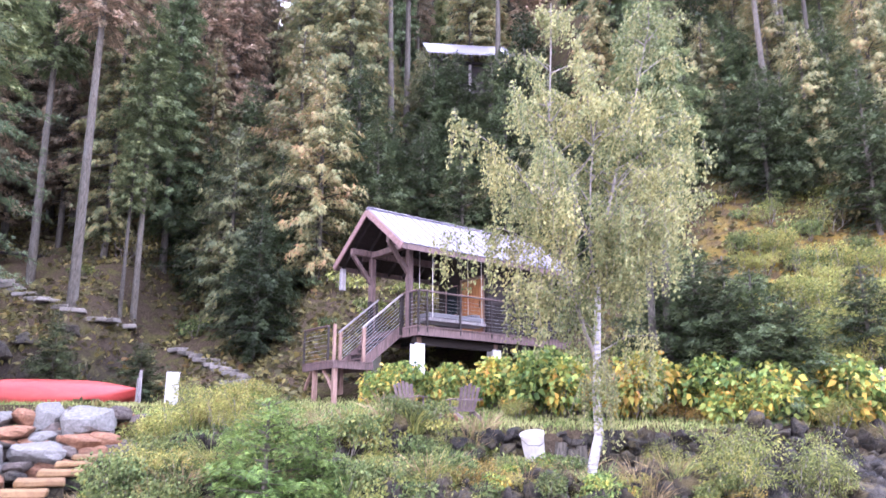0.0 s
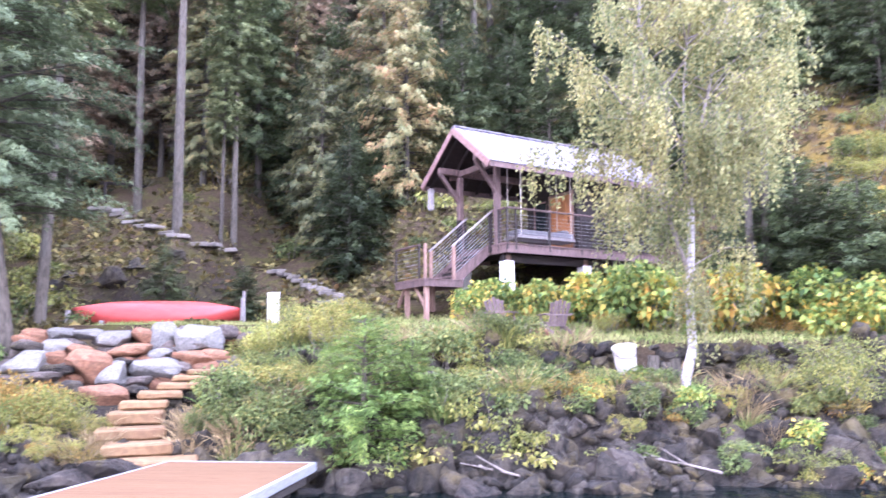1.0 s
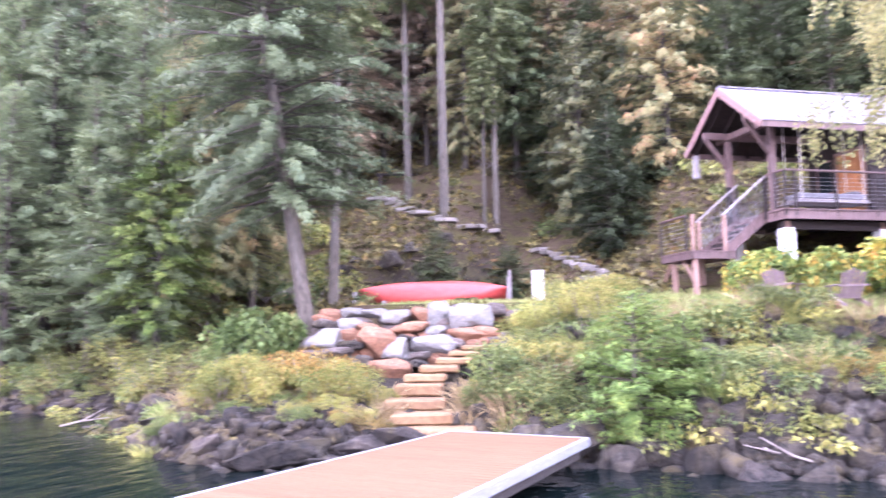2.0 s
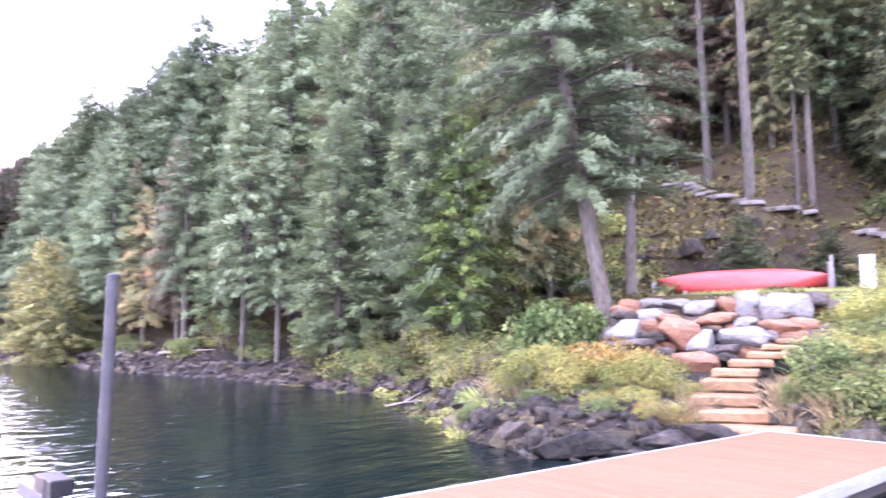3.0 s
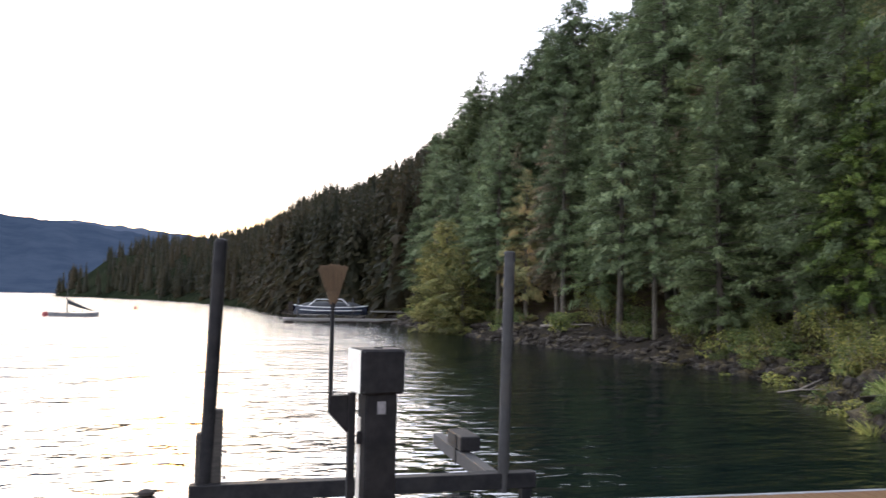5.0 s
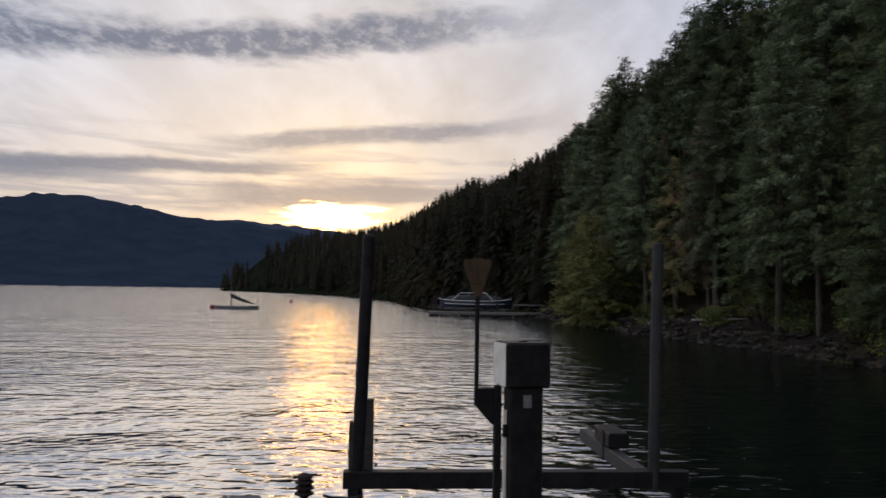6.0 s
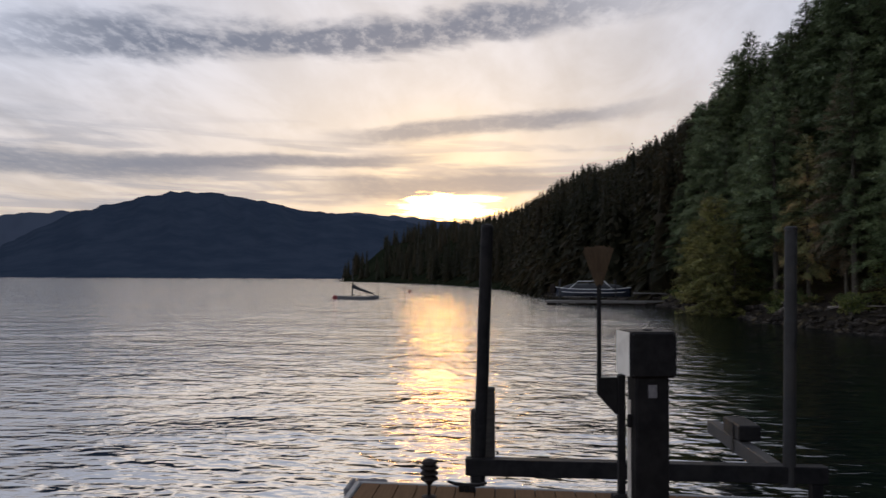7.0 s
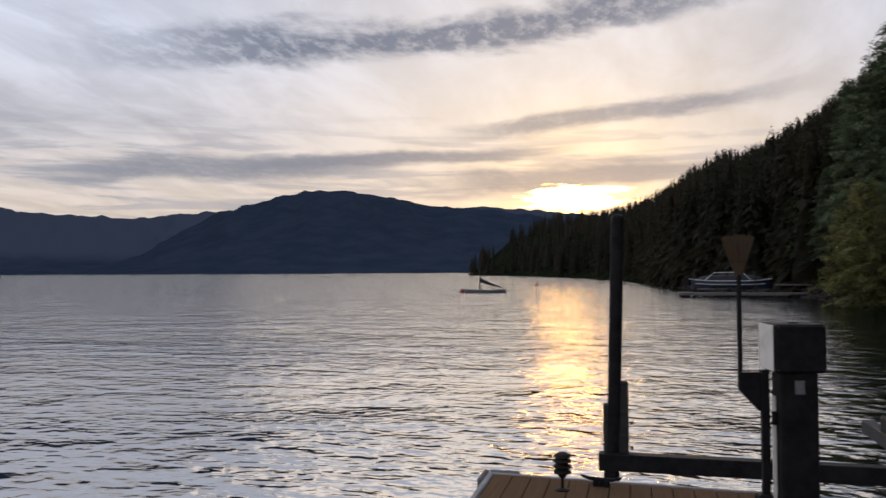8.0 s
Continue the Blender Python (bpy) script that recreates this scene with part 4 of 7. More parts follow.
    door = part("door", boxed((x0 + 0.03, 0.68, FLOOR_Z + 0.01, x0 + 0.075, 1.72, 7.04), bevel=0.004), DOOR_WOOD, c, "varnished orange cedar plank door")
    for i in range(7):
        part("door_plank", boxed((x0 + 0.012, 0.685 + i * 0.148, FLOOR_Z + 0.02, x0 + 0.03, 0.827 + i * 0.148, 7.03), bevel=0.004), DOOR_WOOD, door)
    part("handle", rod([(x0 - 0.04, 0.80, 6.1), (x0 - 0.04, 0.80, 6.3)], 0.012, 8), BLACK_METAL, door)
    part("door_frame", boxed((x0 - 0.02, 0.60, FLOOR_Z, x0 + 0.09, 0.675, 7.12), (x0 - 0.02, 1.725, FLOOR_Z, x0 + 0.09, 1.80, 7.12), (x0 - 0.02, 0.676, 7.05, x0 + 0.09, 1.724, 7.12), bevel=0.004), POST_WOOD, c)
    win = part("window", boxed((x0 + 0.02, 1.95, 6.0, x0 + 0.08, 1.99, 7.0), (x0 + 0.02, 2.58, 6.0, x0 + 0.08, 2.62, 7.0), (x0 + 0.02, 1.99, 6.0, x0 + 0.08, 2.58, 6.04), (x0 + 0.02, 1.99, 6.96, x0 + 0.08, 2.58, 7.0)), TRIM_WOOD, c)
    part("pane", boxed((x0 + 0.045, 1.99, 6.04, x0 + 0.055, 2.58, 6.96)), GLASS, win)
    # porch railing
    rail = part("porch_railing", bar((0.0, 0.02, FLOOR_Z + 0.01), (0.0, 0.75, FLOOR_Z + 0.01), 0.05, 0.02, 0), CABIN_WOOD, c)
    railing(rail, (0.02, 0.02), (6.1, 0.02), FLOOR_Z, (0.0, 0.05, 0.25, 0.45, 0.65, 0.85, 1.0))
    railing(rail, (0.02, 0.06), (0.02, 0.80), FLOOR_Z, (0.5, 1.0))
    return c


def build_stairs():
    s = thing("porch_staircase", CABIN, "dark timber stairs with cable rails and a raised landing", "stairs")
    x0, x1, y0, y1 = -2.45, -1.2, 0.42, 2.15
    part("landing_rim", boxed((x0, y0, LAND_Z - 0.21, x1, y0 + 0.05, LAND_Z - 0.03), (x0, y1 - 0.05, LAND_Z - 0.21, x1, y1, LAND_Z - 0.03), (x0, y0 + 0.051, LAND_Z - 0.21, x0 + 0.05, y1 - 0.051, LAND_Z - 0.03),
                              (x1 - 0.05, y0 + 0.051, LAND_Z - 0.21, x1, y1 - 0.051, LAND_Z - 0.03), bevel=0.005), CABIN_WOOD, s)
    for i in range(8):
        part("landing_board", boxed((x0 - 0.02 + i * 0.159, y0 - 0.02, LAND_Z - 0.029, x0 + 0.13 + i * 0.159, y1 + 0.02, LAND_Z), bevel=0.004), CABIN_WOOD, s)
    for x, y in ((x0 + 0.12, y0 + 0.12), (x0 + 0.14, y1 - 0.5), (x1 - 0.12, y0 + 0.12), (x1 - 0.12, y1 - 0.2)):
        part("landing_post", boxed((x - 0.06, y - 0.06, 2.7, x + 0.06, y + 0.06, LAND_Z - 0.03), bevel=0.008), POST_WOOD, s, "pale reddish support post")
    part("knee_brace", bar((x0 + 0.12, y0 + 0.14, 3.28), (x0 + 0.12, y0 + 0.75, LAND_Z - 0.18), 0.09, 0.05), POST_WOOD, s)
    part("knee_brace", bar((x0 + 0.1, y1 - 0.02, 3.4), (x0 + 0.1, y1 - 0.4, LAND_Z - 0.18), 0.09, 0.05), POST_WOOD, s)
    # flight of stairs up to the porch
    run, rise, n = 1.2 / 5, (FLOOR_Z - LAND_Z) / 6, 5
    ys, ye = 0.85, 2.05
    for i in range(n):
        x, z = -1.2 + run * i, LAND_Z + rise * (i + 1)
        part("tread", boxed((x - 0.03, ys + 0.05, z - 0.04, x + run, ye - 0.05, z), bevel=0.006), CABIN_WOOD, s)
        part("riser", boxed((x, ys + 0.05, z - rise + 0.001, x + 0.02, ye - 0.05, z - 0.041)), CABIN_DARK, s)
    for y in (ys, ye):
        part("stringer", bar((-1.28, y, LAND_Z - 0.02), (0.0, y, FLOOR_Z - 0.06), 0.045, 0.27, 0.006), CABIN_WOOD, s)
    # hand rails down the flight
    for y in (ys - 0.04, ye + 0.04):
        low, top = Vector((-1.34, y, LAND_Z + 0.98)), Vector((0.0, y, FLOOR_Z + 1.0))
        part("hand_rail", bar(low, top, 0.09, 0.045), GREY_WOOD, s, "pale worn hand rail")
        part("newel", bar((-1.28, y, LAND_Z), (-1.28, y, LAND_Z + 1.0), 0.085), POST_WOOD, s)
        part("rail_post", bar((-0.05, y, FLOOR_Z - 0.2), (-0.05, y, FLOOR_Z + 0.98), 0.06), CABIN_DARK, s)
        for k in range(8):
            dz = Vector((0, 0, -0.1 - 0.1 * k))
            part("cable", rod([low + dz + Vector((0.05, 0, 0)), top + dz], 0.006, 5), CABLE, s)
    part("porch_end_post", bar((-0.05, 2.45, FLOOR_Z - 0.2), (-0.05, 2.45, FLOOR_Z + 1.0), 0.13), CABIN_DARK, s)
    rail = part("landing_railing", bar((x0 + 0.03, y0 + 0.3, LAND_Z + 0.012), (x0 + 0.03, y1, LAND_Z + 0.012), 0.03, 0.015, 0), CABIN_WOOD, s)
    railing(rail, (x0 + 0.03, y0 + 0.35), (x0 + 0.03, y1 - 0.03), LAND_Z, (0.0, 1.0), 0.94)
    part("corner_newel", bar((x0 + 0.04, y0 + 0.04, LAND_Z - 0.2), (x0 + 0.04, y0 + 0.04, LAND_Z + 0.95), 0.075), POST_WOOD, s)


def swing_bench():
    b = thing("porch_swing", CABIN @ at(1.75, 0.72, 5.42), "grey porch swing bed hung on ropes under the roof", "swing")
    part("platform", boxed((-1.1, -0.36, 0.0, 1.1, 0.36, 0.10), bevel=0.012), GREY_WOOD, b)
    part("mattress", boxed((-1.06, -0.33, 0.101, 1.06, 0.33, 0.26), bevel=0.03), GREY_PLASTIC, b)
    part("pillow", boxed((0.62, -0.24, 0.262, 1.0, 0.24, 0.36), bevel=0.04), GREY_PLASTIC, b)
    for x in (-0.95, 0.95):
        for y in (-0.33, 0.33):
            part("rope", rod([(x, y, 0.02), (x, y, 2.22)], 0.012, 6), ROPE, b)
    part("hanger_beam", boxed((-1.0, -0.38, 2.19, -0.9, 0.38, 2.27), (0.9, -0.38, 2.19, 1.0, 0.38, 2.27)), CABIN_DARK, b)


def upper_cabin():
    x, y = 1.9, 50.0
    c = thing("hillside_cabin", at(x, y, 0, 6), "weathered cabin with a pale shed roof high among trees", "cabin")
    z = 27.9
    bm = boxed((-3.1, -1.4, z, 3.1, 3.2, z + 0.12), bevel=0.01)
    for v in bm.verts:
        v.co.z += (v.co.y + 1.4) * 0.68
    part("roof", bm, ROOFING, c)
    for i in range(11):
        part("rafter_tail", bar((-2.9 + i * 0.58, -1.3, z - 0.08), (-2.9 + i * 0.58, 3.0, z + 2.84), 0.06, 0.16, 0), GREY_WOOD, c)
    part("eave_beam", boxed((-3.0, -0.3, z - 0.14, 3.0, -0.1, z + 0.06)), CABIN_DARK, c)
    part("wall", boxed((-2.6, 0.0, 22.0, 2.6, 3.0, z - 0.16)), CABIN_DARK, c)
    for i in range(30):
        part("siding_board", boxed((-2.6, -0.03, 23.2 + i * 0.15, 2.6, -0.001, 23.34 + i * 0.15)), CABIN_DARK, c)
    for px in (-2.8, 0.0, 2.8):
        part("post", boxed((px - 0.09, -0.25, 23.0, px + 0.09, -0.07, z - 0.14)), GREY_WOOD, c)


GLASS = bpy.data.materials.new("window_glass")
GLASS.use_nodes = True
GLASS.node_tree.nodes["Principled BSDF"].inputs["Base Color"].default_value = (0.02, 0.025, 0.03, 1)
GLASS.node_tree.nodes["Principled BSDF"].inputs["Roughness"].default_value = 0.04
build_cabin()
build_stairs()
swing_bench()
upper_cabin()

# ---- plants ----
def raw_mesh(name, verts, faces, mat):
    """Mesh from arrays; faces is an (n, 3) or (n, 4) array."""
    mesh = bpy.data.meshes.new(name)
    verts, faces = np.asarray(verts, np.float32), np.asarray(faces, np.int32)
    n, k = faces.shape
    mesh.vertices.add(len(verts))
    mesh.vertices.foreach_set("co", verts.ravel())
    mesh.loops.add(n * k)
    mesh.loops.foreach_set("vertex_index", faces.ravel())
    mesh.polygons.add(n)
    mesh.polygons.foreach_set("loop_start", np.arange(0, n * k, k, dtype=np.int32))
    mesh.polygons.foreach_set("loop_total", np.full(n, k, np.int32))
    mesh.update(calc_edges=True)
    mesh.materials.append(mat)
    return mesh


def unit(v):
    return v / np.maximum(np.linalg.norm(v, axis=-1, keepdims=True), 1e-9)


def blades(base, way, side, length, width, droop=0.15):
    """Leaf shapes: a kite of four corners from base along way, its tip sagging."""
    tip = base + way * length[:, None]
    tip[:, 2] -= droop * length
    mid = base + way * (length * 0.45)[:, None]
    l, r = mid + side * (width / 2)[:, None], mid - side * (width / 2)[:, None]
    verts = np.stack([base, l, tip, r], 1).reshape(-1, 3)
    faces = np.arange(len(base) * 4).reshape(-1, 4)
    return verts, faces


def fronds(base, way, side, length, width, droop=0.15):
    """Needle sprays: a long thin leaflet between two shorter ones that fan out from the same base."""
    V = []
    for turn, share in ((0.0, 1.0), (0.62, 0.74), (-0.62, 0.74)):
        w = way * math.cos(turn) + side * math.sin(turn)
        across = side * math.cos(turn) - way * math.sin(turn)
        tip = base + w * (length * share)[:, None]
        tip[:, 2] -= droop * length * share
        foot = base + w * (length * 0.12 * abs(turn))[:, None]
        V.append(np.stack([foot - across * (width * 0.24)[:, None], foot + across * (width * 0.24)[:, None], tip], 1))
    V = np.concatenate(V, 1).reshape(-1, 3)
    return V, np.arange(len(V)).reshape(-1, 3)


def tubes(segments, sides=4):
    """Tapered limbs from (a, b, ra, rb) rows, as one vertex and face array."""
    vs, fs, n = [], [], 0
    ang = np.arange(sides) * 2 * math.pi / sides
    for a, b, ra, rb in segments:
        a, b = np.asarray(a, float), np.asarray(b, float)
        t = unit(b - a)
        x = unit(np.cross(t, [0.31, 0.17, 0.93] if abs(t[2]) < 0.95 else [1.0, 0, 0]))
        y = np.cross(t, x)
        ring = np.cos(ang)[:, None] * x + np.sin(ang)[:, None] * y
        vs += [a + ring * ra, b + ring * rb]
        k = np.arange(sides)
        fs.append(np.stack([n + k, n + (k + 1) % sides, n + sides + (k + 1) % sides, n + sides + k], 1))
        n += 2 * sides
    return np.concatenate(vs), np.concatenate(fs)


def conifer(seed, h, bare, spread, droop, needles, kind="fir", fine=1.0, lean=0.0, top=0.75, label="", dense=1.0):
    """A conifer of height h whose crown begins at bare * h: trunk with limbs, and a crown of many small sprays."""
    rng = np.random.RandomState(seed)
    r0 = 0.0075 * h + 0.04
    wind = rng.uniform(-1, 1, 2) * 0.012 * h
    axis = lambda z: np.stack([wind[0] * np.sin(z / h * 2.6) + lean * z, wind[1] * np.sin(z / h * 2.1), z], -1)
    zs = np.linspace(-0.5, h * 0.985, 12)
    seg = [(axis(a), axis(b), r0 * (1 - max(a, 0) / h) ** 0.8 + 0.012, r0 * (1 - b / h) ** 0.8 + 0.012) for a, b in zip(zs, zs[1:])]
    V, F = [], []
    count = 0
    tv, tf = tubes(seg, 9)
    limb = []
    z = max(bare * h, 0.25)
    z0 = z
    while z < h * 0.985:
        s = (z - z0) / (h - z0)
        reach = spread * ((1 - s) ** top) * min(1.0, 0.55 + 2.2 * s) + 0.12
        n = rng.randint(4, 7)
        for a in rng.uniform(0, 2 * math.pi) + np.arange(n) * 2 * math.pi / n + rng.uniform(-0.5, 0.5, n):
            L = reach * rng.uniform(0.55, 1.12)
            out = np.array([math.cos(a), math.sin(a), 0])
            rise = rng.uniform(-0.1, 0.3) + 0.5 * s
            o = axis(np.array(z))
            k = max(3, int(L / (0.16 / fine)))
            t = (np.arange(k) + rng.uniform(0, 1, k)) / k
            t = 0.12 + 0.9 * t
            along = o + out * (t * L)[:, None]
            along[:, 2] += L * (rise * t - droop * t * t)
            tang = unit(out + np.stack([np.zeros(k), np.zeros(k), rise - 2 * droop * t], 1))
            limb.append((o, o + out * L * 0.9 + np.array([0, 0, L * (rise * 0.9 - droop * 0.81)]), 0.012 + 0.012 * L, 0.004))
            side = unit(np.cross(tang, [0, 0, 1.0]))
            for sgn in (-1, 1):
                for fan in (0.3, 1.0):
                    if fan > 0.5 or kind != "cedar":
                        ln = (0.22 + 0.34 * np.sin(np.clip(t, 0, 1) * 2.7)) * min(1.0, 0.45 + L * 0.4) * rng.uniform(0.7, 1.25, k)
                    else:
                        ln = (0.3 + 0.3 * np.sin(np.clip(t, 0, 1) * 2.7)) * rng.uniform(0.6, 1.2, k) * min(1, 0.5 + L * 0.4)
                    ln = 0.72 * ln * fine ** -0.6 * (0.8 if kind == "cedar" else 1.0)
                    w = unit(tang * (1.1 - fan * 0.5) + side * sgn * fan + rng.normal(0, 0.34, (k, 3)) + np.array([0, 0, -0.4 if kind == "cedar" else -0.12]))
                    up = unit(np.cross(w, side) + rng.normal(0, 0.35, (k, 3)))
                    flat = unit(np.cross(w, up))
                    v, f = fronds(along + rng.normal(0, 0.07, (k, 3)), w, flat, ln * 1.12, ln * rng.uniform(0.32, 0.5, k) * fine ** -0.25, 0.18 if kind != "cedar" else 0.32)
                    V.append(v), F.append(f + count)
                    count += len(v)
        z += rng.uniform(0.16, 0.34) * (0.7 + 0.02 * h) / dense
    # dead stubs below the crown
    for _ in range(int(bare * h * 1.6)):
        zz = rng.uniform(0.12, 1.0) * bare * h
        a = rng.uniform(0, 6.28)
        o = axis(np.array(zz))
        limb.append((o, o + np.array([math.cos(a), math.sin(a), rng.uniform(-0.5, 0.1)]) * rng.uniform(0.3, 1.3), 0.014, 0.004))
    lv, lf = tubes(limb, 3)
    root = thing("conifer_tree", at(0, 0, -900), label or "tall green conifer on the forest slope", "tree", "forest conifers")
    trunk = link("trunk", raw_mesh("trunk", np.concatenate([tv, lv]), np.concatenate([tf, np.c_[lf[:, :2], lf[:, 2:]] + len(tv)]) if lf.shape[1] == tf.shape[1] else tf, BARK), None, root)
    link("crown", raw_mesh("crown", np.concatenate(V), np.concatenate(F), needles), None, root)
    return root


def shrub(seed, size, tall, leaf, n, mat, name="shrub", label="", category="shrub", narrow=1.0, lobes=7, group="shrubs on the bank"):
    """A bush of stems with single leaves gathered in lobes, loose in outline."""
    rng = np.random.RandomState(seed)
    cs = np.stack([rng.uniform(-1, 1, lobes) * size * 0.55, rng.uniform(-1, 1, lobes) * size * 0.55, rng.uniform(0.3, 0.85, lobes) * tall], 1)
    rs = rng.uniform(0.28, 0.5, lobes) * size
    seg = []
    for c in cs:
        b = np.array([c[0] * 0.25, c[1] * 0.25, -0.1])
        mid = (b + c) / 2 + rng.normal(0, 0.06, 3)
        seg += [(b, mid, 0.014, 0.01), (mid, c, 0.01, 0.006)]
        for _ in range(3):
            seg.append((mid, c + rng.normal(0, 0.3, 3) * size * 0.6, 0.006, 0.003))
    k = rng.randint(0, lobes, n)
    d = unit(rng.normal(0, 1, (n, 3)))
    p = cs[k] + d * (rs[k] * rng.uniform(0.45, 1.05, n) ** 0.6)[:, None] * np.array([1, 1, tall / size * 0.55])
    low = p[:, 2] < 0.02
    p[low, 2] = rng.uniform(0.02, 0.2, low.sum())
    w = unit(d + rng.normal(0, 0.6, (n, 3)) + np.array([0, 0, 0.1]))
    side = unit(np.cross(w, rng.normal(0, 1, (n, 3))))
    ln = leaf * rng.uniform(0.6, 1.35, n)
    v, f = blades(p, w, side, ln, ln * 0.75 * narrow, 0.3)
    root = thing(name, at(0, 0, -900), label, category, group)
    sv, sf = tubes(seg, 3)
    link("branchwork", raw_mesh("branchwork", sv, sf, DEAD), None, root)
    link("leaves", raw_mesh("leaves", v, f, mat), None, root)
    return root


def birch_tree():
    rng = np.random.RandomState(11)
    seg, tips = [], []
    root = np.array([0.0, 0, 0])

    def grow(pts, r0, r1, sides_into):
        for i in range(len(pts) - 1):
            a, b = i / (len(pts) - 1), (i + 1) / (len(pts) - 1)
            sides_into.append((pts[i], pts[i + 1], r0 + (r1 - r0) * a, r0 + (r1 - r0) * b))

    trunk = [np.array(p) for p in ((-0.16, 0, -0.4), (-0.06, 0, 0.15), (0.10, 0, 0.75), (0.09, 0, 1.5), (0.15, 0.03, 2.4), (0.22, 0.05, 3.6), (0.42, 0.1, 4.8), (0.78, 0.12, 6.2), (1.25, 0.1, 7.8), (1.62, 0.1, 9.4))]
    grow(trunk[:6], 0.106, 0.062, seg)
    grow(trunk[5:], 0.050, 0.010, seg)
    stem2 = [np.array(p) for p in ((0.13, 0.03, 2.1), (-0.18, -0.08, 3.0), (-0.48, -0.1, 3.9), (-0.60, -0.1, 5.4), (-0.62, 0.0, 7.2), (-0.52, 0.1, 8.8), (-0.48, 0.1, 9.9))]
    grow(stem2, 0.046, 0.009, seg)
    stem3 = [np.array(p) for p in ((0.20, 0.05, 3.3), (0.05, -0.25, 4.4), (0.12, -0.3, 5.8), (0.30, -0.2, 7.0))]
    grow(stem3, 0.034, 0.008, seg)
    P = []
    for stem, lo in ((trunk, 3), (stem2, 1), (stem3, 1)):
        for i in range(lo, len(stem) - 1):
            a, b = stem[i], stem[i + 1]
            for _ in range(int(np.linalg.norm(b - a) * 6.2)):
                o = a + (b - a) * rng.uniform(0, 1)
                ang = rng.uniform(0, 6.28)
                zz = o[2]
                # widest about a third of the way up, two narrow leaders above
                reach = np.interp(zz, [1.6, 2.4, 3.4, 4.6, 5.8, 7.0, 8.8, 9.9], [0.5, 1.2, 2.0, 2.8, 2.3, 1.25, 0.85, 0.3]) * rng.uniform(0.4, 1.15)
                e = o + np.array([math.cos(ang) * reach, math.sin(ang) * reach, reach * rng.uniform(0.15, 0.8)])
                m = (o + e) / 2 + np.array([0, 0, 0.14 * reach])
                seg += [(o, m, 0.018, 0.010), (m, e, 0.010, 0.004)]
                # drooping twigs with leaves, in strands with gaps between
                for _ in range(int(8 + reach * 9.5)):
                    t = rng.uniform(0.25, 1.05) ** 0.7
                    q = o + (e - o) * t + np.array([0, 0, 0.14 * reach * math.sin(min(t, 1) * 3.14)]) + rng.normal(0, 0.08, 3)
                    ln = rng.uniform(0.25, 1.0) * (1.5 if zz < 4.6 else 0.9 if zz < 6 else 0.5)
                    sway = rng.normal(0, 0.14, 3)
                    tip = q + np.array([sway[0], sway[1], -ln])
                    k = int(10 + ln * 30)
                    s = rng.uniform(0.0, 1, k)
                    P.append(q + (tip - q) * s[:, None] + rng.normal(0, 0.038, (k, 3)))
                    if rng.uniform() < 0.35:
                        seg.append((q, tip, 0.004, 0.002))
    P = np.concatenate(P)
    n = len(P)
    W = unit(rng.normal(0, 0.55, (n, 3)) + np.array([0, 0, -0.8]))
    S = unit(np.cross(W, rng.normal(0, 1, (n, 3))))
    ln = rng.uniform(0.045, 0.09, n)
    v, f = blades(P, W, S, ln, ln * 0.72, 0.0)
    x, y = polar(-10.74, 15.3)
    tree = thing("birch_tree", at(x, y, 1.40, 0), "weeping birch with white bark and yellowing leaves", "tree")
    bv, bf = tubes([s for s in seg if s[2] > 0.047], 10)
    tv, tf = tubes([s for s in seg if s[2] <= 0.047], 5)
    link("trunk", raw_mesh("trunk", bv, bf, BIRCH_BARK), None, tree)
    link("branchwork", raw_mesh("branchwork", tv, tf, DEAD), None, tree)
    link("crown", raw_mesh("crown", v, f, BIRCH), None, tree)


def sight(az, el, near=13.0, far=120.0):
    """Where a line of sight from the dock at that azimuth and elevation meets the ground."""
    d = np.arange(near, far, 0.1)
    x, y = -d * math.sin(radians(az)), d * math.cos(radians(az))
    hit = np.nonzero(height(x, y) >= 2.1 + d * math.tan(radians(el)))[0]
    i = hit[0] if len(hit) else len(d) - 1
    return float(x[i]), float(y[i])


def put(model, x, y, size=1.0, turn=None, sink=0.1, tilt=0.0, z=None, wide=1.0, label=""):
    turn = random.uniform(0, 360) if turn is None else turn
    ground_z = hz(x, y) if z is None else z
    ob = copy_thing(model, at(x, y, ground_z - sink, turn, tilt) @ Matrix.Diagonal((size * wide, size * wide, size, 1)))
    if label:
        ob["label"] = label
    return ob



# ---- the woods ----
FIRS = [conifer(21, 24, 0.20, 3.5, 0.30, FIR, fine=0.9), conifer(22, 22, 0.10, 3.1, 0.36, SPRUCE, fine=0.9), conifer(23, 27, 0.36, 3.4, 0.34, FIR, fine=0.9), conifer(24, 20, 0.05, 3.1, 0.42, SPRUCE, fine=0.9)]
CEDARS = [conifer(31, 20, 0.08, 3.3, 0.50, CEDAR, "cedar", label="drooping cedar with green and rusty sprays"), conifer(32, 24, 0.22, 3.5, 0.46, CEDAR, "cedar", label="drooping cedar with green and rusty sprays")]
RUSTS = [conifer(35, 23, 0.30, 3.2, 0.34, RUSTY, label="conifer with browning needles on the slope")]
RUST_LOW = conifer(36, 18, 0.16, 3.3, 0.36, RUSTY, label="conifer with browning needles on the slope")
BARE = [conifer(37, 26, 0.52, 3.2, 0.35, RUSTY, label="tall conifer with a long bare trunk"), conifer(38, 22, 0.5, 2.8, 0.35, FIR, label="tall conifer with a long bare trunk")]
LEANING = conifer(39, 22, 0.155, 4.2, 0.34, MIDFIR, fine=3.2, dense=1.5, label="leaning spruce with wide boughs beside the wall")
